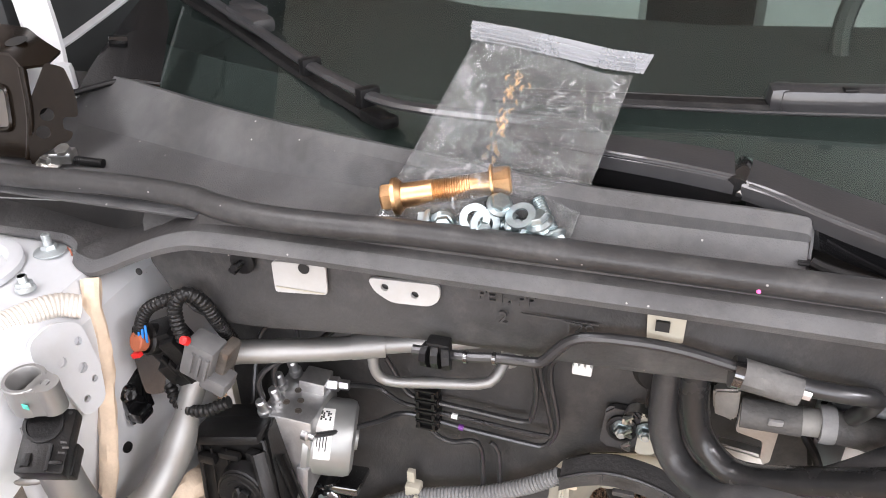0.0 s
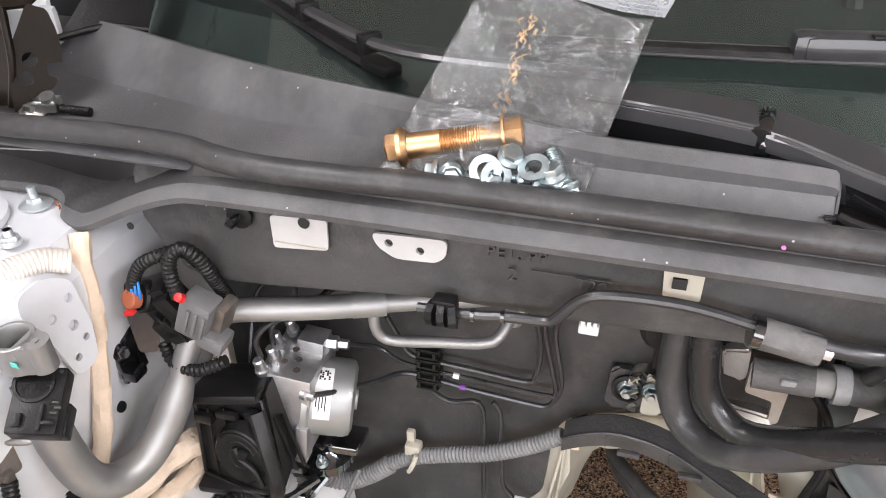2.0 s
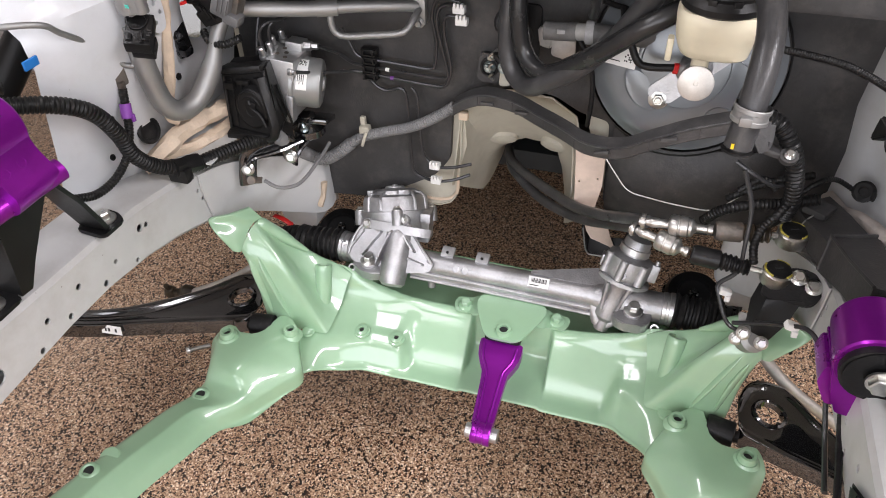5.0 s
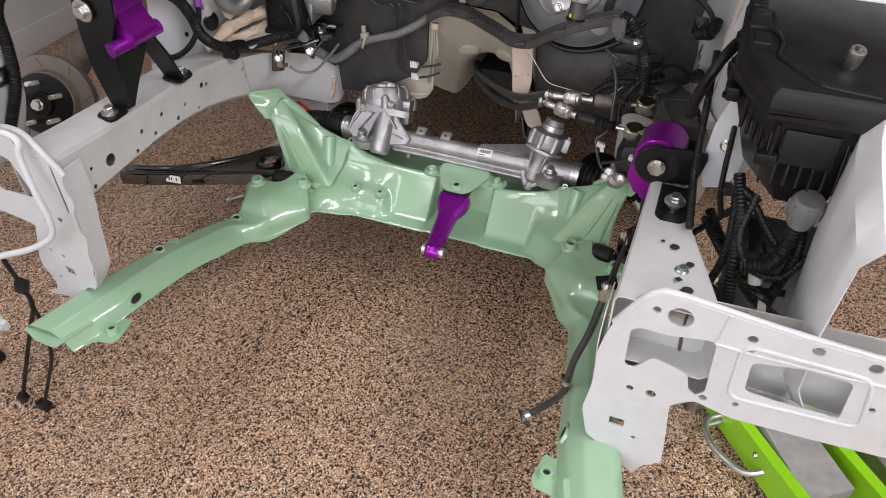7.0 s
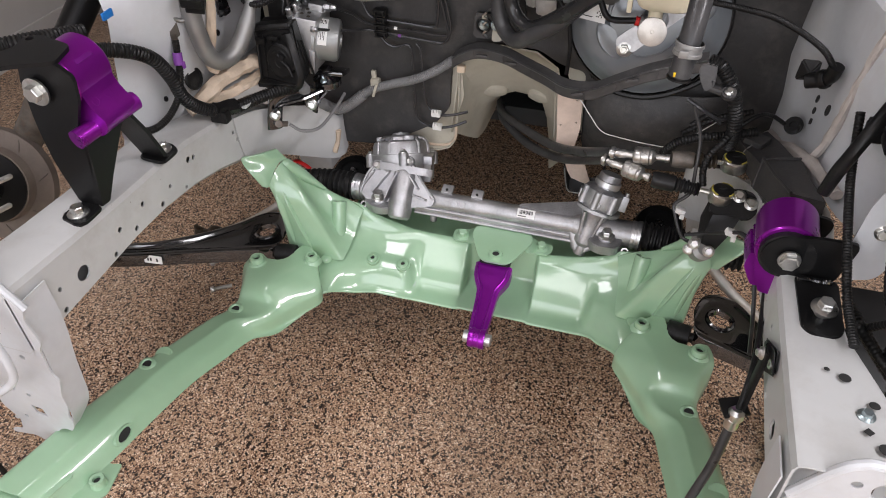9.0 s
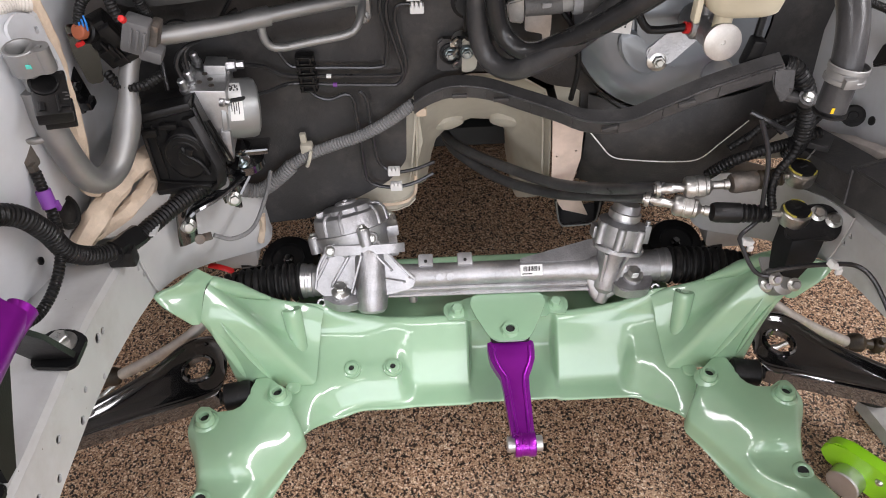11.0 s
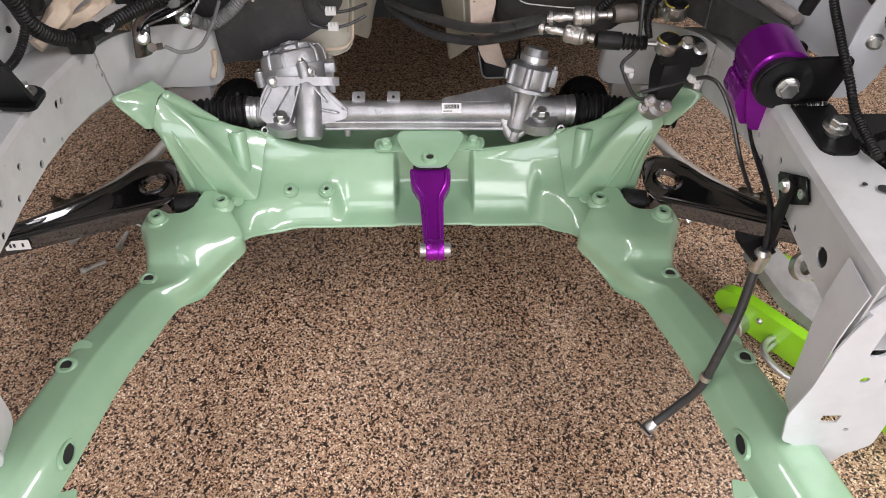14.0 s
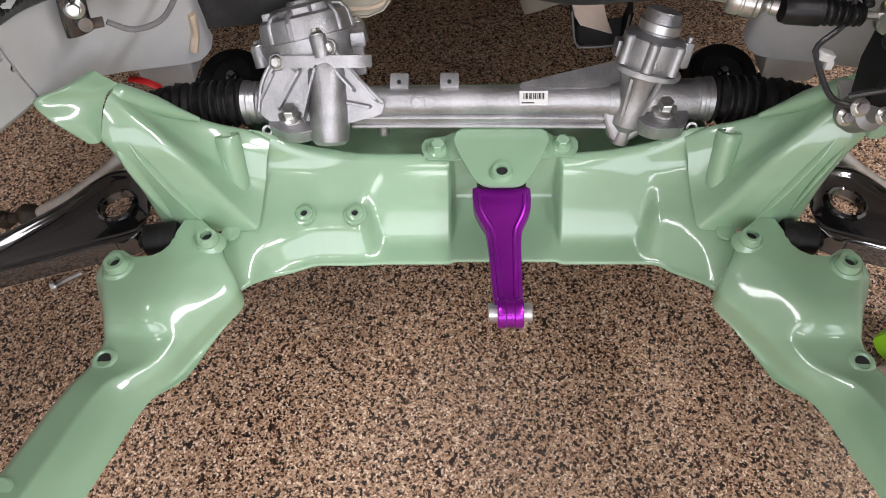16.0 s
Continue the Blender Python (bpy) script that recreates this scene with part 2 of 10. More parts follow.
f_warp.inputs[1].default_value = (0.05, 0.05, 0.05)
fl.new(f_no.outputs["Color"], f_warp.inputs[0])
fl.new(f_co.outputs["Object"], f_warp.inputs[2])
# thin pale streaks mixed into the film's colour as painted crease highlights
f_vo = fn.new("ShaderNodeTexNoise")
f_vo.inputs["Scale"].default_value, f_vo.inputs["Detail"].default_value, f_vo.inputs["Distortion"].default_value = 15, 2, 1.6
fl.new(f_warp.outputs[0], f_vo.inputs["Vector"])
f_off = fn.new("ShaderNodeMath")
f_off.operation = "SUBTRACT"
f_off.inputs[1].default_value = 0.5
fl.new(f_vo.outputs["Fac"], f_off.inputs[0])
f_abs = fn.new("ShaderNodeMath")
f_abs.operation = "ABSOLUTE"
fl.new(f_off.outputs[0], f_abs.inputs[0])
f_mr = fn.new("ShaderNodeMapRange")
f_mr.inputs["From Min"].default_value, f_mr.inputs["From Max"].default_value = 0.0, 0.009
f_mr.inputs["To Min"].default_value, f_mr.inputs["To Max"].default_value = 0.42, 0.05
fl.new(f_abs.outputs[0], f_mr.inputs["Value"])
fl.new(f_mr.outputs[0], f_m1.inputs[0])
fl.new(f_tr.outputs[0], f_m1.inputs[1])
fl.new(f_df.outputs[0], f_m1.inputs[2])
fl.new(f_fr.outputs[0], f_m2.inputs[0])
fl.new(f_m1.outputs[0], f_m2.inputs[1])
fl.new(f_gl.outputs[0], f_m2.inputs[2])
fl.new(f_m2.outputs[0], fn["Material Output"].inputs[0])


def flake_floor():
    """Epoxy floor with scattered tan, brown, black and cream flakes a few millimetres across."""
    m = bpy.data.materials.new("flake_epoxy_floor")
    m.use_nodes = True
    n, l = m.node_tree.nodes, m.node_tree.links
    b = n["Principled BSDF"]
    co = n.new("ShaderNodeTexCoord")
    warp = n.new("ShaderNodeTexNoise")
    warp.inputs["Scale"].default_value, warp.inputs["Detail"].default_value = 280, 2
    l.new(co.outputs["Object"], warp.inputs["Vector"])
    bend = n.new("ShaderNodeVectorMath")
    bend.operation = "MULTIPLY_ADD"
    bend.inputs[1].default_value = (0.0045, 0.0045, 0.0)
    l.new(warp.outputs["Color"], bend.inputs[0])
    l.new(co.outputs["Object"], bend.inputs[2])
    last = None
    for scale, limit, stops in ((365, 0.0, ((0.0, (0.085, 0.040, 0.024)), (0.16, (0.25, 0.140, 0.085)), (0.36, (0.43, 0.270, 0.170)), (0.66, (0.60, 0.415, 0.275)))),
                                (325, 0.85, ((0.0, (0.80, 0.63, 0.46)), (0.5, (0.90, 0.76, 0.60)), (0.85, (0.66, 0.52, 0.40)))),
                                (235, 0.77, ((0.0, (0.010, 0.007, 0.006)), (0.55, (0.028, 0.015, 0.011)), (0.85, (0.075, 0.036, 0.022))))):
        v = n.new("ShaderNodeTexVoronoi")
        v.inputs["Scale"].default_value = scale
        l.new(bend.outputs[0], v.inputs["Vector"])
        sep = n.new("ShaderNodeSeparateColor")
        l.new(v.outputs["Color"], sep.inputs[0])
        r = n.new("ShaderNodeValToRGB")
        r.color_ramp.interpolation = "CONSTANT"
        while len(r.color_ramp.elements) < len(stops):
            r.color_ramp.elements.new(0.5)
        for e, (p, c) in zip(r.color_ramp.elements, stops):
            e.position, e.color = p, (*c, 1)
        l.new(sep.outputs[0], r.inputs[0])
        if last is None:
            last = r.outputs[0]
        else:
            gate = n.new("ShaderNodeMath")
            gate.operation = "GREATER_THAN"
            gate.inputs[1].default_value = limit
            l.new(sep.outputs[1], gate.inputs[0])
            mx = n.new("ShaderNodeMix")
            mx.data_type = "RGBA"
            l.new(gate.outputs[0], mx.inputs["Factor"])
            l.new(last, mx.inputs["A"])
            l.new(r.outputs[0], mx.inputs["B"])
            last = mx.outputs["Result"]
    haze = n.new("ShaderNodeTexNoise")
    haze.inputs["Scale"].default_value, haze.inputs["Detail"].default_value = 2.2, 6
    l.new(co.outputs["Object"], haze.inputs["Vector"])
    hr = n.new("ShaderNodeMapRange")
    hr.inputs["From Min"].default_value, hr.inputs["From Max"].default_value = 0.5, 0.8
    hr.inputs["To Min"].default_value, hr.inputs["To Max"].default_value = 0.0, 0.22
    l.new(haze.outputs["Fac"], hr.inputs["Value"])
    mh = n.new("ShaderNodeMix")
    mh.data_type = "RGBA"
    l.new(hr.outputs[0], mh.inputs["Factor"])
    l.new(last, mh.inputs["A"])
    mh.inputs["B"].default_value = (0.36, 0.31, 0.27, 1)
    l.new(mh.outputs["Result"], b.inputs["Base Color"])
    b.inputs["Roughness"].default_value = 0.36
    bp = n.new("ShaderNodeBump")
    bp.inputs["Strength"].default_value, bp.inputs["Distance"].default_value = 0.25, 0.001
    l.new(sep.outputs[2], bp.inputs["Height"])
    l.new(bp.outputs[0], b.inputs["Normal"])
    return m


FLOOR = flake_floor()

# ---- mesh helpers ----
WORLD = {}


def part(name, bm, material, parent=None, label="", angle=32):
    """Links a bmesh, in world metres, as ONE mesh object under a thing or a part."""
    me = bpy.data.meshes.new(name)
    bmesh.ops.recalc_face_normals(bm, faces=bm.faces)
    bm.to_mesh(me)
    bm.free()
    me.polygons.foreach_set("use_smooth", [True] * len(me.polygons))
    me.set_sharp_from_angle(angle=radians(angle))
    me.materials.append(material)
    ob = new(name, me)
    if parent:
        ob.parent = parent
        ob.matrix_parent_inverse = WORLD.get(parent.name, Matrix()).inverted()
    if label:
        tagged(ob, label)
    return ob


def thing(name, at, label, category, group="", kind=""):
    """An Empty at a thing's base, which parents its parts."""
    ob = new(name)
    ob.empty_display_size = 0.02
    ob.location = at
    WORLD[ob.name] = Matrix.Translation(at)
    return tagged(ob, label, category, group, kind)


def solo(name, bm, material, label, category, group="", kind="", angle=32):
    return tagged(part(name, bm, material, None, "", angle), label, category, group, kind)


def join(*bms):
    first = bms[0]
    for other in bms[1:]:
        me = bpy.data.meshes.new("tmp")
        other.to_mesh(me)
        other.free()
        first.from_mesh(me)
        bpy.data.meshes.remove(me)
    return first


def moved(bm, m):
    bmesh.ops.transform(bm, matrix=m, verts=bm.verts)
    return bm


def box(c, s, bevel=0.003, turn=(0, 0, 0), taper=1.0):
    bm = bmesh.new()
    bmesh.ops.create_cube(bm, size=1)
    for v in bm.verts:
        k = taper if v.co.z > 0 else 1.0
        v.co = Vector((v.co.x * s[0] * k, v.co.y * s[1] * k, v.co.z * s[2]))
    if bevel:
        bmesh.ops.bevel(bm, geom=bm.edges[:], offset=min(bevel, min(s) * 0.45), segments=2, affect="EDGES", profile=0.6)
    return moved(bm, pose(*c, *turn))


def frame_to(origin, normal, up=(0, 0, 1)):
    """A plane's matrix: local z along normal, local y as near to up as can be."""
    z = Vector(normal).normalized()
    x = Vector(up).cross(z)
    x = x.normalized() if x.length > 1e-4 else Vector((1, 0, 0))
    m = Matrix((x, z.cross(x), z)).transposed().to_4x4()
    m.translation = origin
    return m


def lathe(profile, at=(0, 0, 0), axis=(0, 0, 1), seg=24, cap=True):
    """Turns (radius, height) pairs about the axis."""
    bm = bmesh.new()
    rings = []
    for r, h in profile:
        rings.append([bm.verts.new((r * math.cos(2 * math.pi * k / seg), r * math.sin(2 * math.pi * k / seg), h)) for k in range(seg)])
    for a, b in zip(rings, rings[1:]):
        for k in range(seg):
            bm.faces.new((a[k], a[(k + 1) % seg], b[(k + 1) % seg], b[k]))
    if cap:
        bm.faces.new(rings[0][::-1])
        bm.faces.new(rings[-1])
    return moved(bm, frame_to(at, axis, (0, 1, 0) if abs(Vector(axis).normalized().z) > 0.9 else (0, 0, 1)))


def curve_through(pts, step=0.006):
    """Points every step along a smooth curve through pts."""
    pts = [Vector(p) for p in pts]
    ext = [2 * pts[0] - pts[1]] + pts + [2 * pts[-1] - pts[-2]]
    out = []
    for i in range(1, len(ext) - 2):
        p0, p1, p2, p3 = ext[i - 1:i + 3]
        n = max(2, int((p2 - p1).length / step))
        for k in range(n):
            t = k / n
            t0 = 0.5 * (2 * p1 + (p2 - p0) * t + (2 * p0 - 5 * p1 + 4 * p2 - p3) * t * t + (3 * p1 - p0 - 3 * p2 + p3) * t * t * t)
            out.append(t0)
    out.append(pts[-1])
    return out


def tube(pts, r, seg=12, step=0.006, ridge=0.0, pitch=0.006, smooth=True, flat=1.0, wobble=0.0, ends=None):
    """A hose or pipe along pts. ridge: depth of corrugation; flat: height against width; ends: radius factor along the way."""
    line = curve_through(pts, min(step, pitch / 4) if ridge else step) if smooth else [Vector(p) for p in pts]
    bm = bmesh.new()
    rings, run, side = [], 0.0, None
    for i, p in enumerate(line):
        d = (line[min(i + 1, len(line) - 1)] - line[max(i - 1, 0)]).normalized()
        if side is None:
            side = d.orthogonal().normalized() if abs(d.z) > 0.95 else d.cross(Vector((0, 0, 1))).normalized()
        side = (side - d * side.dot(d)).normalized()
        up = side.cross(d)
        run += (p - line[i - 1]).length if i else 0
        k = r * (ends(i / (len(line) - 1)) if ends else 1.0)
        if ridge:
            k -= ridge * (0.5 - 0.5 * math.tanh(3 * math.sin(2 * math.pi * run / pitch)))
        ring = []
        for j in range(seg):
            a = 2 * math.pi * j / seg
            kk = k * (1 + wobble * noise.noise(p * 40 + Vector((j, 0, 0)))) if wobble else k
            ring.append(bm.verts.new(p + side * math.cos(a) * kk + up * math.sin(a) * kk * flat))
        rings.append(ring)
    for a, b in zip(rings, rings[1:]):
        for k in range(seg):
            bm.faces.new((a[k], a[(k + 1) % seg], b[(k + 1) % seg], b[k]))
    bm.faces.new(rings[0][::-1])
    bm.faces.new(rings[-1])
    return bm


def loft(sections, closed=True, caps=True):
    """Skins a row of sections that hold equally many points."""
    bm = bmesh.new()
    rows = [[bm.verts.new(p) for p in s] for s in sections]
    n = len(rows[0])
    for a, b in zip(rows, rows[1:]):
        for k in range(n if closed else n - 1):
            bm.faces.new((a[k], a[(k + 1) % n], b[(k + 1) % n], b[k]))
    if closed and caps:
        bm.faces.new(rows[0][::-1])
        bm.faces.new(rows[-1])
    return bm


def smooth_rows(sections, n):
    """More sections between the given ones, along smooth curves through matching points."""
    cols = []
    for k in range(len(sections[0])):
        pts = [Vector(s[k]) for s in sections]
        ext = [2 * pts[0] - pts[1]] + pts + [2 * pts[-1] - pts[-2]]
        col = []
        for i in range(1, len(ext) - 2):
            p0, p1, p2, p3 = ext[i - 1:i + 3]
            for j in range(n):
                t = j / n
                col.append(0.5 * (2 * p1 + (p2 - p0) * t + (2 * p0 - 5 * p1 + 4 * p2 - p3) * t * t + (3 * p1 - p0 - 3 * p2 + p3) * t ** 3))
        col.append(pts[-1])
        cols.append(col)
    return [list(s) for s in zip(*cols)]


def sheet(rows, thick=0.002):
    """A pressed panel through a grid of points, given thickness on its far side."""
    bm = loft(rows, closed=False)
    bmesh.ops.recalc_face_normals(bm, faces=bm.faces)
    bmesh.ops.solidify(bm, geom=bm.faces[:], thickness=thick)
    return bm


def plate(poly, thick, m, holes=(), bevel=0.0):
    """A flat plate with real holes: outline and holes in the plane of m, thickness behind it."""
    loops = [list(poly), *[list(h) for h in holes]]
    bm = bmesh.new()
    for z in (0.0, -thick):
        edges = []
        for lp in loops:
            vs = [bm.verts.new((x, y, z)) for x, y in lp]
            edges += [bm.edges.new((vs[k - 1], vs[k])) for k in range(len(vs))]
        bmesh.ops.triangle_fill(bm, use_beauty=True, use_dissolve=False, edges=edges, normal=(0, 0, 1))
    bm.verts.ensure_lookup_table()
    half, at = len(bm.verts) // 2, 0
    for lp in loops:
        n = len(lp)
        for k in range(n):
            a, b = at + k, at + (k + 1) % n
            bm.faces.new((bm.verts[a], bm.verts[b], bm.verts[b + half], bm.verts[a + half]))
        at += n
    return moved(bm, m)


def circle(x, y, r, n=16, sy=1.0):
    return [(x + r * math.cos(2 * math.pi * k / n), y + r * sy * math.sin(2 * math.pi * k / n)) for k in range(n)]


def rounded(pts, r, n=4):
    """A polygon with its corners rounded."""
    out = []
    for i, p in enumerate(pts):
        p, a, b = Vector(p), Vector(pts[i - 1]), Vector(pts[(i + 1) % len(pts)])
        k = min(r, (a - p).length * 0.45, (b - p).length * 0.45)
        s, e = p + (a - p).normalized() * k, p + (b - p).normalized() * k
        for j in range(n + 1):
            t = j / n
            out.append(tuple((1 - t) ** 2 * s + 2 * t * (1 - t) * p + t * t * e))
    return out


def slab(poly, thick, m, bevel=0.002):
    """A solid plate with bevelled rims."""
    bm = bmesh.new()
    top = [bm.verts.new((x, y, 0)) for x, y in poly]
    low = [bm.verts.new((x, y, -thick)) for x, y in poly]
    bm.faces.new(top)
    bm.faces.new(low[::-1])
    for k in range(len(top)):
        bm.faces.new((top[k - 1], low[k - 1], low[k], top[k]))
    if bevel:
        rim = [e for e in bm.edges if abs(e.verts[0].co.z - e.verts[1].co.z) < 1e-9]
        bmesh.ops.bevel(bm, geom=rim, offset=bevel, segments=2, affect="EDGES")
    return moved(bm, m)


def hexagon(r, h, at, axis, top=0.0015):
    bm = bmesh.new()
    rows = []
    for k, z in ((1, 0), (1, h - top), (0.88, h)):
        rows.append([bm.verts.new((r * k * math.cos(math.pi * j / 3), r * k * math.sin(math.pi * j / 3), z)) for j in range(6)])
    for a, b in zip(rows, rows[1:]):
        for j in range(6):
            bm.faces.new((a[j], a[(j + 1) % 6], b[(j + 1) % 6], b[j]))
    bm.faces.new(rows[-1])
    bm.faces.new(rows[0][::-1])
    return moved(bm, frame_to(at, axis, (0, 1, 0)))


def bolt_head(at, axis, r=0.0085, h=0.008, washer=1.55, stem=0.0):
    """A flanged hexagon head, with a threaded stem in front when given."""
    ax = Vector(axis).normalized()
    bm = join(lathe([(r * washer, 0), (r * washer, 0.0016), (r * 1.05, 0.0042)], at, ax, 20), hexagon(r, h, Vector(at) + ax * 0.002, ax))
    if stem:
        bm = join(bm, tube([Vector(at), Vector(at) + ax * (h + stem)], r * 0.55, 12, ridge=0.0006, pitch=0.0016))
    return bm


def boss(at, axis, r=0.013, h=0.012, hole=0.006):
    """A raised collar with a hole down its middle."""
    return lathe([(r * 1.25, -0.004), (r * 1.05, 0.002), (r, h - 0.002), (r * 0.92, h), (hole, h), (hole * 0.95, h - 0.012), (0.0005, h - 0.0125)], at, axis, 22)

# ---- garage ----
FX0, FX1, FY0, FY1, CEIL = -2.38, 3.0, -3.6, 5.2, 2.7
solo("floor", box(((FX0 + FX1) / 2, 1.8, -0.05), (FX1 - FX0 + 4, 14.0, 0.1), 0), FLOOR, "brown and tan flake epoxy garage floor", "floor", kind="structure")
solo("wall_left", box((FX0 - 0.06, (FY0 + FY1) / 2, CEIL / 2), (0.12, FY1 - FY0, CEIL), 0), WALL, "off-white painted garage wall", "wall", kind="structure")
solo("wall_right", box((FX1 + 0.06, (FY0 + FY1) / 2, CEIL / 2), (0.12, FY1 - FY0, CEIL), 0), WALL, "off-white painted garage wall", "wall", kind="structure")
solo("wall_back", box(((FX0 + FX1) / 2, FY1 + 0.06, CEIL / 2), (FX1 - FX0 + 0.24, 0.12, CEIL), 0), WALL, "off-white painted garage wall", "wall", kind="structure")
solo("wall_front", join(box((FX0 + 0.15, FY0 - 0.06, CEIL / 2), (0.3, 0.12, CEIL), 0), box((FX1 - 0.2, FY0 - 0.06, CEIL / 2), (0.4, 0.12, CEIL), 0),
     box(((FX0 + FX1) / 2, FY0 - 0.06, CEIL - 0.16), (FX1 - FX0 - 0.7, 0.12, 0.32), 0)), WALL, "off-white wall round the open garage door", "wall", kind="structure")
solo("ceiling", box(((FX0 + FX1) / 2, (FY0 + FY1) / 2, CEIL + 0.06), (FX1 - FX0 + 0.24, FY1 - FY0 + 0.24, 0.12), 0), WALL, "off-white garage ceiling", "ceiling", kind="structure")
solo("baseboard", box((FX0 + 0.008, (FY0 + FY1) / 2, 0.06), (0.016, FY1 - FY0, 0.12), 0.004), WALL, "white painted baseboard on the floor", "baseboard", kind="structure")

# ---- car body shell ----
body = thing("car_body", (0, 0.3, 0), "pale painted car body with its engine bay stripped bare", "car body")


def rail_section(y, xi, xo, zt, zb, s):
    r = 0.012
    return [Vector((s * xi, y, zt - r)), Vector((s * (xi + 0.004), y, zt - 0.003)), Vector((s * (xi + r), y, zt)), Vector((s * (xo - r), y, zt)),
            Vector((s * (xo - 0.003), y, zt - 0.004)), Vector((s * xo, y, zt - r)), Vector((s * xo, y, zb + r)), Vector((s * (xo - r), y, zb)),
            Vector((s * (xi + r), y, zb)), Vector((s * xi, y, zb + r))]


RAIL = ((-0.635, 0.60, 0.768, 0.640), (-0.50, 0.60, 0.757, 0.646), (-0.38, 0.60, 0.750, 0.652), (-0.29, 0.60, 0.747, 0.650), (-0.20, 0.60, 0.742, 0.638),
        (-0.12, 0.60, 0.728, 0.618), (-0.05, 0.60, 0.710, 0.594), (0.04, 0.60, 0.680, 0.560), (0.13, 0.60, 0.630, 0.515), (0.24, 0.60, 0.555, 0.430), (0.34, 0.60, 0.480, 0.350), (0.44, 0.60, 0.420, 0.300))
RAIL_HOLES = ((-0.506, 0.690, 0.013), (-0.205, 0.704, 0.0065), (-0.190, 0.700, 0.005), (-0.435, 0.668, 0.005), (-0.410, 0.700, 0.005), (-0.375, 0.676, 0.005),
              (-0.345, 0.705, 0.005), (-0.300, 0.672, 0.0055), (-0.270, 0.690, 0.004), (-0.560, 0.662, 0.005), (-0.555, 0.700, 0.004), (-0.230, 0.660, 0.004),
              (-0.055, 0.672, 0.004), (-0.048, 0.652, 0.004), (-0.010, 0.655, 0.005), (0.012, 0.640, 0.004), (0.030, 0.628, 0.004))


def rail(side, material, top_material):
    wide = (0.655, 0.622, 0.582, 0.573, 0.582, 0.595) if side > 0 else ()
    runs = RAIL if side < 0 else ((-0.607, 0.60, 0.7655, 0.642),) + RAIL[1:]
    rows = [rail_section(y, 0.50, wide[k] if k < len(wide) else xo, zt, zb, side) for k, (y, xo, zt, zb) in enumerate(runs)]
    shell = loft(rows, closed=False)
    bmesh.ops.recalc_face_normals(shell, faces=shell.faces)
    bmesh.ops.solidify(shell, geom=shell.faces[:], thickness=0.002)
    ob = part("frame_rail", shell, material, body, "pale grey painted frame rail with punched holes")
    top = [(y * side, zt - 0.0115) for y, xo, zt, zb in runs]
    low = [(y * side, zb + 0.0115) for y, xo, zt, zb in runs]
    holes = [circle(y * side, z, r, 14) for y, z, r in RAIL_HOLES]
    m = Matrix(((0, 0, 1, 0), (1, 0, 0, 0), (0, 1, 0, 0), (0, 0, 0, 1))) if side > 0 else Matrix(((0, 0, -1, 0), (-1, 0, 0, 0), (0, 1, 0, 0), (0, 0, 0, 1)))
    # local x runs along y, local y up, local z across
    m = Matrix.Translation((side * 0.5, 0, 0)) @ (Matrix(((0, 0, -1, 0), (1, 0, 0, 0), (0, 1, 0, 0), (0, 0, 0, 1))) if side > 0 else Matrix(((0, 0, 1, 0), (-1, 0, 0, 0), (0, 1, 0, 0), (0, 0, 0, 1))))
    part("inner_wall", plate(top + low[::-1], 0.003, m, holes), material, ob)
    return ob


rail(-1, GREY_PAINT, GREY_PAINT)
rail(1, GREY_PAINT, GREY_PAINT)


def apron_section(y, dx, dz):
    return [Vector((x + dx, y, z + dz * max(0, (z - 0.9) / 0.15))) for x, z in
            ((-0.575, 0.715), (-0.560, 0.76), (-0.545, 0.82), (-0.531, 0.90), (-0.520, 0.97), (-0.524, 1.018), (-0.545, 1.044), (-0.60, 1.049), (-0.70, 1.049), (-0.90, 1.03))]


# the left strut tower bulges towards the bay and falls away in front
tower = smooth_rows([apron_section(*s) for s in ((-0.215, -0.05, -0.02), (-0.17, -0.018, 0), (-0.09, 0, 0), (-0.01, 0.004, 0), (0.05, -0.002, 0), (0.12, -0.004, 0.0), (0.21, -0.004, 0))], 4)
part("strut_tower", sheet(tower, 0.002), WHITE, body, "white strut tower and inner apron")
towerR = []
for y, x, z0 in ((0.34, 0.505, 0.690), (0.19, 0.515, 0.690), (0.12, 0.540, 0.700), (0.06, 0.553, 0.722), (0.0, 0.565, 0.752), (-0.06, 0.578, 0.770), (-0.12, 0.602, 0.765), (-0.19, 0.655, 0.755)):
    towerR.append([Vector((x - 0.012, y, z0 - 0.02)), Vector((x, y, z0)), Vector((x + 0.004, y, z0 + 0.08)), Vector((x - 0.004 + 0.02 * max(0, -y), y, z0 + 0.16)), *[Vector((x + d if y > -0.1 else x + min(d, 0.03), y, z if y > -0.1 else 0.93 + 0.25 * (z - 0.98))) for d, z in ((0.006, 0.98), (0.010, 1.02), (0.035, 1.045), (0.42, 1.045))]])
part("strut_tower", sheet(smooth_rows(towerR, 4), 0.002), WHITE, body, "pale blue-white strut tower and inner apron")

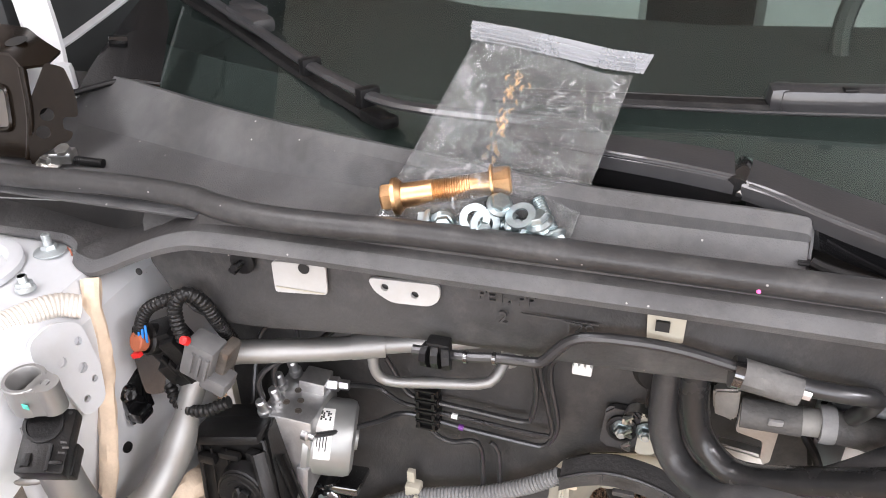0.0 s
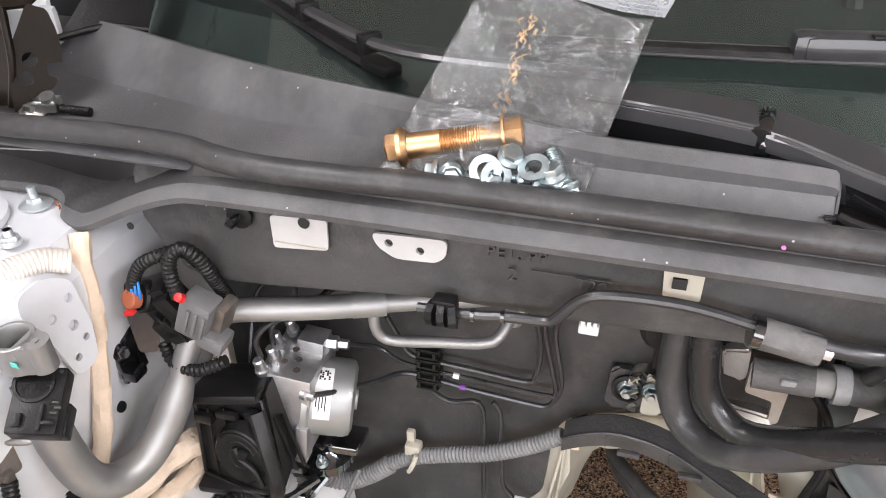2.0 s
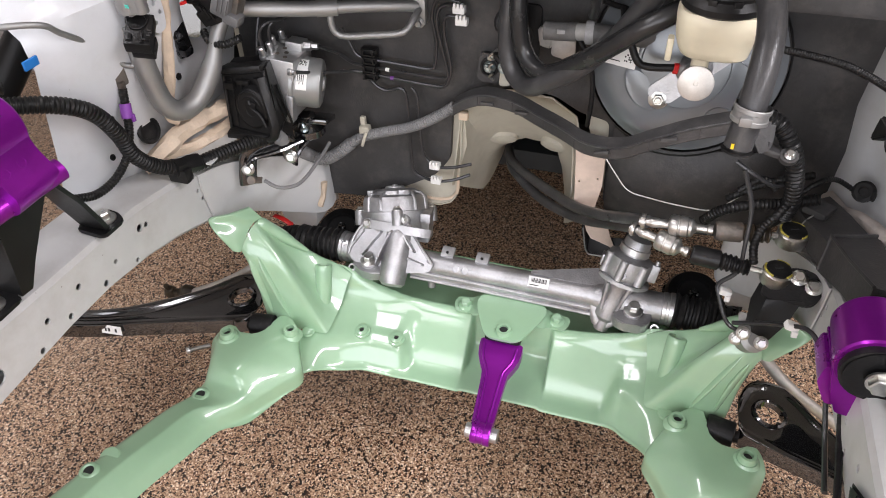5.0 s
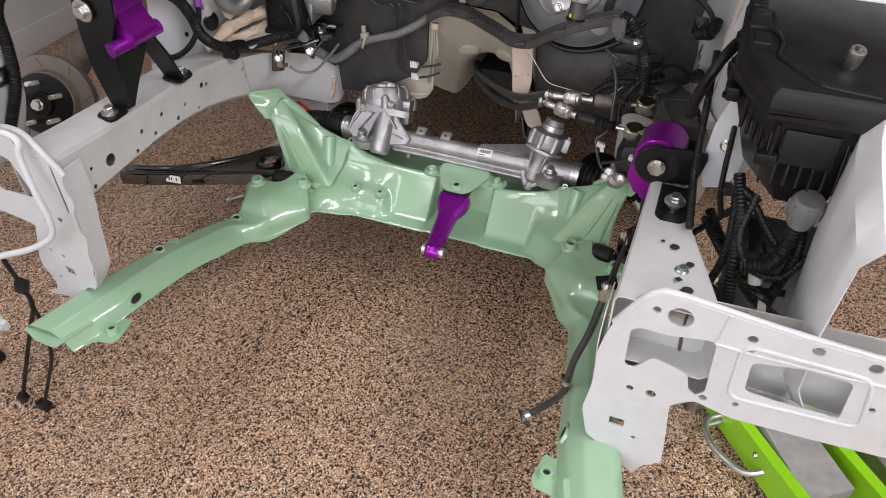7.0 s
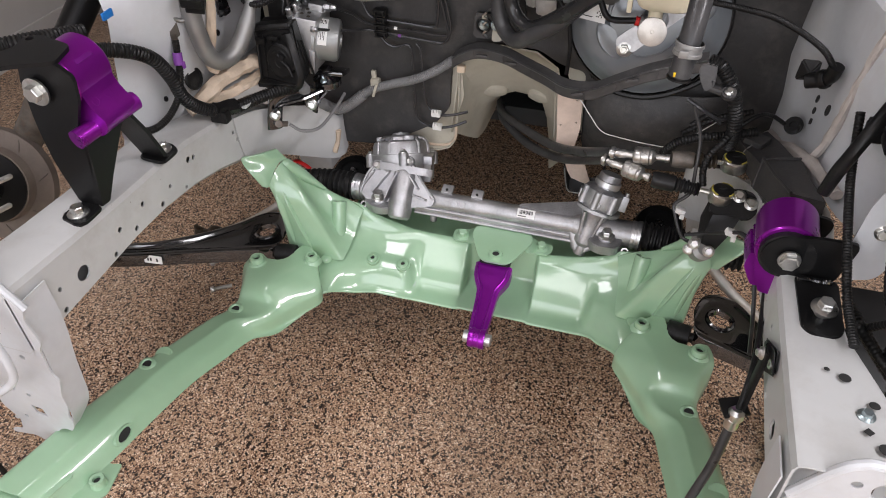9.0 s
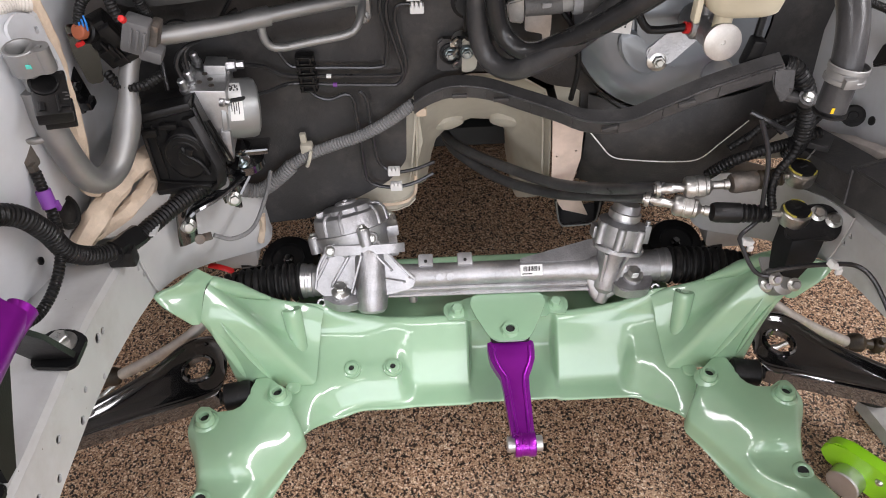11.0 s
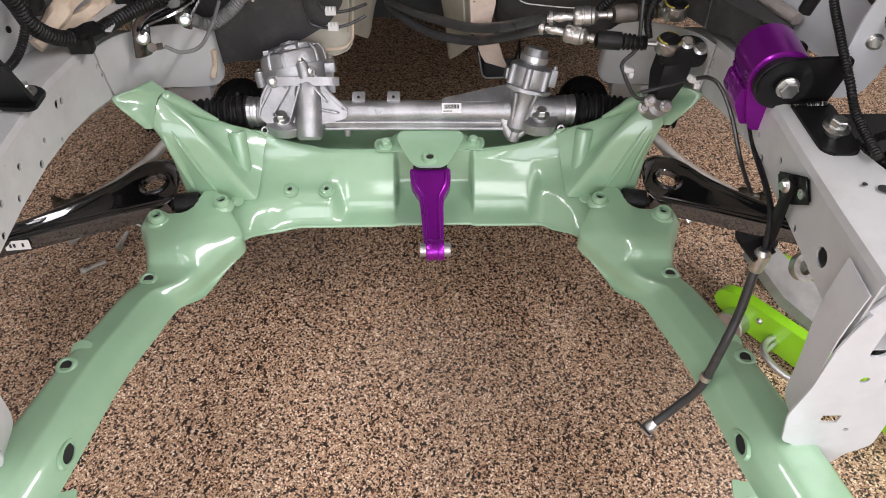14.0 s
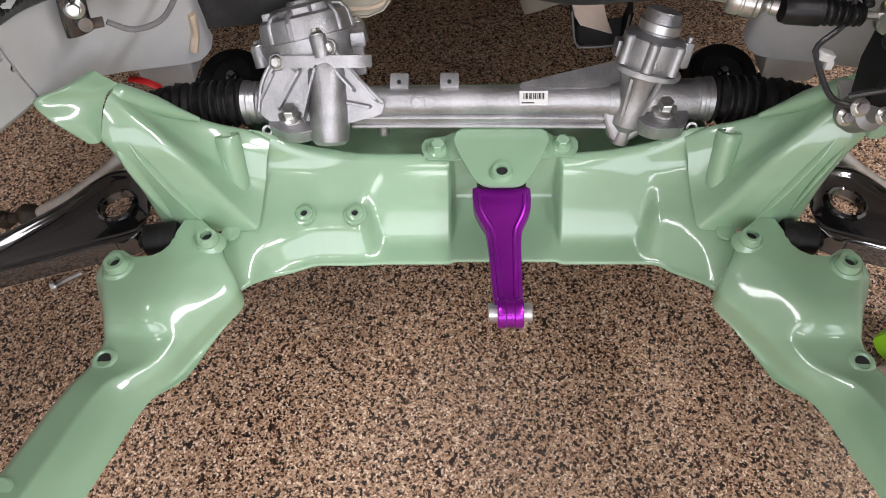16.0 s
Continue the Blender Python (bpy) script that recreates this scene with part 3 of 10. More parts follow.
# upper apron rails running forward to the headlamp panels
for s in (-1, 1):
    rows = []
    out = -0.03 if s > 0 else 0.0
    for y, x, z0, z1 in ((-0.66, 0.80, 0.64, 0.93), (-0.56, 0.785, 0.62, 0.97), (-0.47, 0.778, 0.64, 1.0), (-0.42, 0.785, 0.70, 1.02), (-0.40, 0.80, 0.78, 1.025)):
        x, y = x + out, max(y, -0.604) if s > 0 else y
        rows.append([Vector((s * (x + 0.015), y, z0)), Vector((s * x, y, z0 + 0.03)), Vector((s * (x - 0.006), y, (z0 + z1) / 2)), Vector((s * x, y, z1 - 0.03)), Vector((s * (x + 0.02), y, z1)), Vector((s * (x + 0.14), y, z1 + 0.005)), Vector((s * (x + 0.16), y, z1 - 0.03))])
    part("apron_rail", sheet(smooth_rows(rows, 3), 0.002), WHITE, body, "white upper apron rail")

# moulded insulator on the firewall, cut away round the tunnel
FW = 0.205
fw_m = Matrix(((1, 0, 0, 0), (0, 0, -1, FW), (0, 1, 0, 0), (0, 0, 0, 1)))
fw_outline = [(-0.53, 1.01), (-0.53, 0.54), (-0.39, 0.512), (-0.30, 0.521), (-0.25, 0.551), (-0.2155, 0.564), (-0.159, 0.598), (-0.127, 0.641), (-0.1215, 0.74), (-0.112, 0.765), (-0.085, 0.785), (-0.02, 0.805),
              (0.06, 0.80), (0.105, 0.775), (0.155, 0.765), (0.162, 0.60), (0.30, 0.57), (0.45, 0.60), (0.52, 0.70), (0.52, 1.01)]
wall = part("firewall", plate(rounded(fw_outline, 0.012), 0.012, fw_m), INSUL, body, "black moulded insulator on the firewall")
part("firewall_skin", plate([(-0.55, 1.03), (-0.55, 0.545), (-0.28, 0.530), (-0.222, 0.548), (-0.205, 0.536), (-0.150, 0.535), (-0.118, 0.553), (-0.112, 0.610), (-0.098, 0.668), (-0.103, 0.735), (-0.104, 0.76), (-0.08, 0.80), (0.07, 0.81), (0.112, 0.77), (0.165, 0.60), (0.55, 0.60), (0.55, 1.03)], 0.003,
     Matrix.Translation((0, 0.014, 0)) @ fw_m), CREAM, body)

# overhanging upper panel below the cowl
panel_rows = []
for x, zb in ((-0.485, 1.045), (-0.455, 1.0), (-0.40, 0.995), (-0.32, 1.003), (-0.216, 1.014), (-0.10, 1.016), (0.03, 1.022), (0.13, 1.03), (0.30, 1.03), (0.55, 1.03)):
    panel_rows.append([Vector((x, 0.072, 1.108)), Vector((x, 0.062, 1.095)), Vector((x, 0.060, (1.095 + zb) / 2 + 0.01)), Vector((x, 0.061, zb + 0.008)), Vector((x, 0.066, zb)), Vector((x, 0.10, zb - 0.012)), Vector((x, FW, 0.995))])
part("cowl_box_front", sheet(smooth_rows(panel_rows, 3), 0.004), DUSTY, body, "black moulded panel hanging under the cowl")
# light-coloured metal showing through its cut-outs
y0 = 0.0545
cut_m = Matrix(((1, 0, 0, 0), (0, 0, -1, y0), (0, 1, 0, 0), (0, 0, 0, 1)))
part("bare_metal_window", plate(rounded([(-0.355, 1.078), (-0.304, 1.081), (-0.305, 1.052), (-0.355, 1.047)], 0.004), 0.002, cut_m, [circle(-0.324, 1.076, 0.005, 12)]), GREY_PAINT, body)
part("bare_metal_window", plate(rounded([(-0.267, 1.076), (-0.204, 1.079), (-0.205, 1.064), (-0.213, 1.057), (-0.247, 1.055), (-0.262, 1.064)], 0.006), 0.003, cut_m,
     [circle(-0.252, 1.069, 0.0035, 12), circle(-0.226, 1.066, 0.0035, 12)]), GREY_PAINT, body)
part("bare_metal_window", plate(rounded([(-0.044, 1.085), (-0.016, 1.085), (-0.016, 1.060), (-0.042, 1.060)], 0.002), 0.004, cut_m, [[(-0.037, 1.078), (-0.027, 1.078), (-0.027, 1.070), (-0.037, 1.070)]]), CREAM, body)
# black pieces laid over the window holes as their painted shade
part("window_hole_shade", lathe([(0.0052, 0), (0.0001, 0.0001)], (-0.324, 0.0532, 1.076), (0, -1, 0), 14), PRINT_AND_HOLE_BLACK, body)
part("window_fold", box((-0.330, 0.0535, 1.0535), (0.046, 0.0012, 0.0012), 0.0004), CREAM, body)
part("window_hole_shade", box((-0.032, 0.0520, 1.074), (0.0102, 0.0012, 0.0082), 0), PRINT_AND_HOLE_BLACK, body)


def moulded_text(words, at, size):
    """Raised lettering on the upper panel, in the built-in font."""
    cu = bpy.data.curves.new("moulded_text", "FONT")
    cu.body, cu.size, cu.extrude, cu.align_x = words, size, 0.0014, "CENTER"
    tmp = bpy.data.objects.new("tmp_text", cu)
    bm = bmesh.new()
    me = tmp.to_mesh()
    bm.from_mesh(me)
    tmp.to_mesh_clear()
    bpy.data.objects.remove(tmp)
    bpy.data.curves.remove(cu)
    return part("moulded_text", moved(bm, Matrix.Translation(at) @ Matrix.Rotation(radians(90), 4, "X")), DUSTY, body, "raised moulded lettering")


moulded_text("PET, PP", (-0.150, 0.0545, 1.072), 0.015)
moulded_text("2", (-0.152, 0.0545, 1.053), 0.016)
moulded_text("T20", (-0.093, 0.0545, 1.054), 0.015)
part("moulded_rib", box((-0.108, 0.0555, 1.064), (0.060, 0.0016, 0.0012), 0.0003), INSUL, body)

# transmission tunnel: cream-painted arch narrowing to the rear, open to the floor below
arch_out = [(-0.128, 0.580), (-0.120, 0.63), (-0.112, 0.70), (-0.108, 0.745), (-0.078, 0.783), (-0.018, 0.800), (0.055, 0.795), (0.100, 0.765), (0.112, 0.72), (0.116, 0.65), (0.120, 0.545)]
arch_in = [(-0.098, 0.485), (-0.092, 0.515), (-0.086, 0.545), (-0.076, 0.578), (-0.052, 0.606), (-0.010, 0.622), (0.030, 0.618), (0.054, 0.600), (0.066, 0.565), (0.076, 0.51), (0.082, 0.43)]
rows = []
for k, y in ((0, 0.208), (0.03, 0.214), (0.3, 0.25), (0.75, 0.31), (1.0, 0.36), (1.06, 0.50), (1.0, 1.2)):
    rows.append([Vector((a[0] * (1 - k) + b[0] * k, y, a[1] * (1 - k) + b[1] * k)) for a, b in zip(arch_out, arch_in)])
part("tunnel", sheet(smooth_rows(rows, 3), 0.003), CREAM, body, "cream painted transmission tunnel")
part("toe_lip", sheet([[Vector((x, y, z)) for y, z in ((0.2175, zz + 0.006), (0.214, zz), (0.208, zz - 0.004), (0.204, zz - 0.003))] for x, zz in ((-0.224, 0.549), (-0.205, 0.537), (-0.178, 0.534), (-0.150, 0.535), (-0.128, 0.545), (-0.117, 0.560))], 0.002), CREAM, body, "cream painted folded lip below the toe board")
part("seam_sealer", tube([(-0.224, 0.214, 0.552), (-0.204, 0.213, 0.540), (-0.150, 0.213, 0.539), (-0.119, 0.214, 0.556), (-0.113, 0.215, 0.60)], 0.003, 8, wobble=0.5), SEALER, body, "beige brushed seam sealer")
part("seam_sealer", box((-0.098, 0.198, 0.742), (0.018, 0.012, 0.016), 0.004), SEALER, body)
part("tunnel_seam", tube([(-0.112, 0.214, 0.60), (-0.108, 0.214, 0.66), (-0.106, 0.212, 0.72), (-0.095, 0.210, 0.745)], 0.0022, 6), CREAM, body)
part("tunnel_seam", tube([(0.094, 0.209, 0.745), (0.100, 0.209, 0.69), (0.104, 0.209, 0.62), (0.106, 0.209, 0.585)], 0.0022, 6), CREAM, body)
for px in (-0.052, 0.050):
    part("roof_hump", moved(loft([[Vector((r * math.cos(a), 0.7 * r * math.sin(a), h)) for a in [2 * math.pi * k / 20 for k in range(20)]] for r, h in ((0.030, 0.0), (0.026, 0.010), (0.014, 0.014), (0.001, 0.014))]), frame_to((px, 0.318, 0.640), (-px * 4, -0.75, -0.5))), CREAM, body)
part("heat_shield", plate([(0.106, 0.755), (0.158, 0.742), (0.160, 0.655), (0.150, 0.595), (0.116, 0.595), (0.114, 0.64)], 0.003, Matrix.Translation((0, -0.033, 0)) @ fw_m,
     [circle(0.148, 0.72, 0.002, 8), circle(0.151, 0.67, 0.002, 8), circle(0.12, 0.66, 0.002, 8)]), PINKISH, body)
part("shield_flap", sheet([[Vector((x0 + (x1 - x0) * k, y, z - 0.010 * k * d)) for k in (0.0, 0.5, 1.0)] for x0, x1, y, z, d in ((0.115, 0.152, 0.186, 0.600, 0.0), (0.124, 0.164, 0.203, 0.575, 0.0), (0.130, 0.174, 0.213, 0.556, 0.2), (0.140, 0.186, 0.216, 0.522, 0.6), (0.150, 0.198, 0.217, 0.505, 1.6))], 0.002), PINKISH, body)
part("hook_bracket", sheet([[Vector((x, 0.230, z + 0.030)), Vector((x, 0.222, z + 0.012)), Vector((x, 0.210, z)), Vector((x, 0.204, z + 0.004))] for x, z in ((0.131, 0.535), (0.137, 0.505), (0.145, 0.478), (0.156, 0.471), (0.185, 0.473), (0.212, 0.477), (0.217, 0.495), (0.220, 0.528))], 0.003), BLACK_SATIN, body, "black hooked bracket with a bare bent edge")
part("bare_edge", tube([(0.134, 0.205, 0.535), (0.145, 0.203, 0.483), (0.160, 0.202, 0.476), (0.205, 0.202, 0.481), (0.213, 0.203, 0.500), (0.215, 0.205, 0.528)], 0.0016, 8), PIPE, body)
# floor pan behind the firewall
part("floor_pan", box((0, 1.45, 0.47), (1.5, 1.9, 0.05), 0.01), DARK, body)
for s in (-1, 1):
    part("sill", box((s * 0.80, 1.45, 0.42), (0.06, 1.8, 0.16), 0.01), WHITE, body)
# shelf closing the corner between apron, rail and firewall
part("corner_shelf", sheet([[Vector((x, y, z)) for y, z in ((-0.06, 0.738), (0.05, 0.738), (0.14, 0.733), (0.21, 0.73))] for x in (-0.60, -0.52, -0.455)], 0.003), GREY_PAINT, body)
# both rails flare inwards where they meet the firewall
for s in (-1, 1):
    part("rail_flare", sheet(smooth_rows([[Vector((s * x, y, zt + (zb - zt) * k)) + Vector((0, 0.012 * k * k, 0)) for k in (0.0, 0.33, 0.66, 1.0)] for x, y, zt, zb in (
        (0.498, -0.05, 0.702, 0.604), (0.488, 0.01, 0.688, 0.575), (0.462, 0.07, 0.668, 0.540), (0.428, 0.12, 0.648, 0.508), (0.398, 0.155, 0.625, 0.488), (0.384, 0.175, 0.600, 0.490), (0.384, 0.20, 0.590, 0.495))], 4), 0.003), GREY_PAINT, body, "pale grey flared end of the frame rail")
    part("flare_box", loft([[Vector((s * x, y, z)) for x, z in rounded(((0.488, 0.484), (0.404, 0.490), (0.408, 0.452), (0.420, 0.446), (0.478, 0.447)), 0.005, 3)] for y in (0.160, 0.230)]), GREY_PAINT, body)
part("seam_sealer", tube([(-0.381, 0.168, 0.565), (-0.384, 0.166, 0.535), (-0.392, 0.160, 0.510)], 0.006, 8, wobble=0.5), SEALER, body, "beige brushed seam sealer")
# sealed corner where apron, rail and firewall meet
part("seam_sealer", join(tube([(-0.531, 0.031, 1.045), (-0.524, 0.018, 1.025), (-0.520, 0.013, 0.995), (-0.518, 0.002, 0.955), (-0.518, -0.014, 0.90), (-0.521, -0.027, 0.85), (-0.528, -0.038, 0.805), (-0.52, -0.03, 0.79)], 0.0085, 12, 0.003, wobble=0.3, flat=0.7),
     tube([(-0.545, -0.085, 0.745), (-0.525, -0.05, 0.765), (-0.515, -0.02, 0.772), (-0.50, 0.03, 0.775), (-0.475, 0.09, 0.775), (-0.47, 0.15, 0.77)], 0.017, 10, wobble=0.35, flat=0.8),
     tube([(-0.555, -0.10, 0.735), (-0.535, -0.065, 0.745), (-0.505, -0.02, 0.742), (-0.48, 0.06, 0.745), (-0.46, 0.14, 0.74)], 0.011, 10, wobble=0.4)), SEALER, body, "beige brushed seam sealer")
part("seam_sealer", tube([(0.585, -0.045, 1.03), (0.574, -0.036, 0.95), (0.568, -0.026, 0.87), (0.563, -0.008, 0.80), (0.552, 0.000, 0.766)], 0.0085, 10, wobble=0.4, flat=0.8), SEALER_GREY, body, "painted seam sealer bead")
part("seam_sealer", tube([(0.580, -0.11, 0.778), (0.566, -0.07, 0.776), (0.554, -0.02, 0.772), (0.546, 0.0, 0.766), (0.538, 0.059, 0.745), (0.525, 0.12, 0.715), (0.51, 0.18, 0.70)], 0.0095, 12, wobble=0.3), SEALER_GREY, body, "painted seam sealer bead")
part("seam_sealer", tube([(-0.600, -0.175, 1.035), (-0.580, -0.115, 1.041), (-0.564, -0.077, 1.042), (-0.553, -0.040, 1.042), (-0.537, -0.010, 1.041), (-0.522, 0.004, 1.034)], 0.0135, 14, 0.0012, ridge=0.0007, pitch=0.0036, flat=0.75), mat("pale_rippled_sealer", (0.60, 0.555, 0.50), 0.5, vary=0.12, scale=30, bump=0.3, bump_scale=160), body, "pale rippled seam sealer bead")


# ---- radiator support ----
def support(side):
    y0 = -0.635 if side < 0 else -0.612
    m = Matrix(((1, 0, 0, 0), (0, 0, -1, y0), (0, 1, 0, 0), (0, 0, 0, 1)))
    if side < 0:
        ring = [(-0.98, 0.80), (-0.66, 0.812), (-0.555, 0.818), (-0.522, 0.792), (-0.480, 0.739), (-0.489, 0.715), (-0.479, 0.672), (-0.491, 0.655), (-0.494, 0.60), (-0.484, 0.588), (-0.499, 0.545), (-0.498, 0.518), (-0.510, 0.49), (-0.506, 0.472), (-0.519, 0.446), (-0.534, 0.449), (-0.552, 0.436), (-0.566, 0.402), (-0.594, 0.384), (-0.612, 0.398), (-0.647, 0.391), (-0.662, 0.388), (-0.664, 0.397),
                (-0.638, 0.404), (-0.627, 0.438), (-0.648, 0.470), (-0.645, 0.50), (-0.630, 0.543), (-0.612, 0.591), (-0.68, 0.603), (-0.98, 0.60)]
        holes = [rounded([(-0.70, 0.775), (-0.600, 0.745), (-0.575, 0.665), (-0.665, 0.662)], 0.012), circle(-0.565, 0.79, 0.007), circle(-0.575, 0.61, 0.006), circle(-0.535, 0.625, 0.005), [(-0.581, 0.494), (-0.560, 0.490), (-0.557, 0.471), (-0.578, 0.474)], circle(-0.60, 0.53, 0.0045), circle(-0.572, 0.522, 0.004), circle(-0.607, 0.455, 0.004), circle(-0.634, 0.44, 0.004), circle(-0.72, 0.64, 0.007)]
    else:
        ring = [(0.588, 0.796), (0.559, 0.794), (0.539, 0.773), (0.508, 0.716), (0.500, 0.69), (0.493, 0.65), (0.494, 0.57), (0.486, 0.51), (0.500, 0.445), (0.522, 0.432), (0.53, 0.405), (0.575, 0.388), (0.588, 0.375), (0.600, 0.405), (0.628, 0.43), (0.622, 0.50), (0.614, 0.575), (0.645, 0.600),
                (0.70, 0.585), (0.80, 0.588), (0.98, 0.60), (0.98, 0.765), (0.743, 0.778)]
        holes = [rounded([(0.533, 0.711), (0.546, 0.720), (0.584, 0.718), (0.633, 0.729), (0.649, 0.728), (0.655, 0.625), (0.643, 0.611), (0.632, 0.620), (0.626, 0.649), (0.598, 0.659), (0.572, 0.666), (0.549, 0.634), (0.535, 0.636)], 0.006, 3), rounded([(0.700, 0.709), (0.763, 0.722), (0.826, 0.720), (0.830, 0.645), (0.747, 0.645), (0.704, 0.649)], 0.010),
                 circle(0.594, 0.758, 0.0175, 20), circle(0.561, 0.762, 0.006), circle(0.690, 0.752, 0.007), circle(0.693, 0.732, 0.005), circle(0.77, 0.760, 0.008), circle(0.84, 0.755, 0.009), circle(0.551, 0.588, 0.006), circle(0.583, 0.588, 0.008),
                 [(0.532, 0.508), (0.556, 0.508), (0.556, 0.490), (0.532, 0.490)], circle(0.575, 0.472, 0.004), circle(0.655, 0.612, 0.006), circle(0.70, 0.617, 0.005), circle(0.86, 0.68, 0.005)]
    ob = part("radiator_support", plate(rounded(ring, 0.009, 3), 0.003, m, holes), WHITE, body, "white pressed-steel radiator support panel")
    # raised rim pressed round the outer opening
    em = [m @ Vector((x, z, 0.0)) for x, z in rounded([(side * 0.682, 0.738), (side * 0.845, 0.735), (side * 0.858, 0.640), (side * 0.685, 0.630)], 0.02, 5)]
    part("pressed_rim", tube(em + em[:1], 0.0035, 8, smooth=False), WHITE, ob)
    part("pressed_rim", tube([m @ Vector((side * x, z, 0.0)) for x, z in ((0.655, 0.785), (0.652, 0.74), (0.668, 0.726), (0.90, 0.730))], 0.003, 8), WHITE, ob)
    # returns that give the pressing its depth
    edge = ((-0.98, 0.800), (-0.66, 0.812), (-0.560, 0.817), (-0.524, 0.792), (-0.483, 0.739)) if side < 0 else ((0.98, 0.765), (0.743, 0.778), (0.590, 0.795), (0.560, 0.793), (0.540, 0.773), (0.509, 0.716))
    part("top_flange", tube([Vector((x, y0 + 0.006, z - 0.004)) for x, z in edge], 0.0065, 10), WHITE, ob)
    far = 0.672 if side < 0 else 0.90
    back = plate([(side * 0.503, 0.752), (side * far, 0.762), (side * far, 0.600), (side * 0.503, 0.612)][::side], 0.003, Matrix.Translation((0, 0.052, 0)) @ m)
    part("pocket_floor", sheet([[Vector((side * x, y0 + d, z)) for d in (0.005, 0.030, 0.050)] for x, z in ((0.512, 0.6135), (0.60, 0.6075), (far - 0.004, 0.6015))], 0.002), GREY_PAINT, ob)
    if side > 0:
        part("pocket_rib", sheet([[Vector((0.682, y0 + d, z)) for d in (0.005, 0.030, 0.050)] for z in (0.604, 0.68, 0.757)], 0.002), GREY_PAINT, ob)
    part("back_plate", back, GREY_PAINT, ob)
    part("back_crease", tube([(side * 0.606, y0 + 0.0495, 0.748), (side * 0.604, y0 + 0.0495, 0.70), (side * 0.608, y0 + 0.0495, 0.64)], 0.0022, 6, wobble=0.5), RUST, ob, "rust-stained weld seam")
    foot = [[Vector((side * x, y0 + 0.004 + dy, z)) for dy in (0.0, 0.012, w)] for x, z, w in ((0.495, 0.74, 0.055), (0.492, 0.66, 0.052), (0.498, 0.58, 0.045), (0.503, 0.53, 0.044), (0.508, 0.485, 0.040), (0.530, 0.440, 0.022))]
    part("foot_flange", sheet(smooth_rows(foot, 3), 0.002), WHITE, ob)
    for r, z in ((0.0135, 0.612), (0.0045, 0.530)):
        # the flange is uncut: a black disc paints each hole's shade
        part("flange_hole_shade", lathe([(r, 0), (r, 0.0012), (0.0004, 0.0012)], (side * (0.4955 if r > 0.01 else 0.5025), y0 + 0.028, z), (-side, 0, 0), 14), PRINT_AND_HOLE_BLACK, ob)
    return ob


support(-1)
support(1)
part("weld_stud", bolt_head((0.582, -0.514, 0.7585), (0, -0.05, 1), 0.0065, 0.007), BLUE_ZINC, body)
for hx, hy, hr, n in ((0.565, -0.461, 0.0065, 16), (0.592, -0.498, 0.0055, 16), (0.580, -0.541, 0.0055, 4), (0.595, -0.562, 0.0075, 16), (0.546, -0.452, 0.0030, 12)):
    hz = 0.7508 - 0.082 * (hy + 0.38) + 0.0012
    # rail top is uncut here; black discs paint the holes' shade
    part("rail_top_hole_shade", lathe([(hr * 1.12, -0.0006), (hr * 1.05, 0.0), (0.0002, 0.0001)], (hx, hy, hz), (0, 0.08, 1), n), PRINT_AND_HOLE_BLACK, body, "black disc painted as the shade of a punched hole")

def hull_block(pts):
    """A rounded solid through corner points."""
    bm = bmesh.new()
    for p in pts:
        bm.verts.new(p)
    bmesh.ops.convex_hull(bm, input=bm.verts[:])
    bmesh.ops.bevel(bm, geom=bm.edges[:], offset=0.0022, segments=2, affect="EDGES")
    return bm


# ---- windscreen, cowl ----
def glass_y(x):
    return 0.135 + 0.42 * x * x


glass = []
for k in range(15):
    x = -0.78 + 1.56 * k / 14
    glass.append([Vector((x, glass_y(x) + d, 1.135 + 0.56 * d - 0.12 * d * d - 0.03 * x * x)) for d in (0, 0.1, 0.25, 0.45, 0.7, 0.95)])
screen = part("windscreen", sheet(glass, 0.004), GLASS, body, "green-tinted windscreen reflecting the garage")
screen.visible_shadow = False
part("frit_band", sheet([[p + Vector((0, 0, -0.008)) for p in row[:1]] + [row[0].lerp(row[1], 0.75) + Vector((0, 0, -0.008))] for row in glass], 0.001), DARK, body)
part("dashboard", sheet([[Vector((x, glass_y(x) - 0.02 + d, 1.085 + 0.03 * d)) for d in (0, 0.2, 0.5, 0.78)] + [Vector((x, glass_y(x) + 0.82, 0.85))] for x in (-0.78, -0.4, 0, 0.4, 0.78)], 0.01), DARK, body)
part("cabin_lining", join(box((0, 1.9, 0.9), (1.5, 0.03, 1.2), 0.01), box((-0.79, 1.1, 1.0), (0.03, 1.7, 0.9), 0.01), box((0.79, 1.1, 1.0), (0.03, 1.7, 0.9), 0.01), box((0, 1.6, 1.62), (1.5, 1.1, 0.03), 0.01), box((0, 1.2, 0.6), (1.5, 1.5, 0.03), 0.01)), DARK, body)
for x in (-0.36, 0.36):
    part("seat", join(box((x, 1.15, 0.75), (0.5, 0.5, 0.2), 0.06), box((x, 1.42, 1.05), (0.48, 0.16, 0.6), 0.06, (-12, 0, 0)), box((x, 1.50, 1.42), (0.25, 0.10, 0.17), 0.04, (-10, 0, 0))), SEAT, body, "grey cloth car seat")
part("steering_wheel", moved(tube([(0.18 * math.cos(a), 0.18 * math.sin(a), 0) for a in [2 * math.pi * k / 16 for k in range(17)]], 0.014, 8), pose(0.36, 0.78, 1.12, 62, 0, 0)), DARK, body)

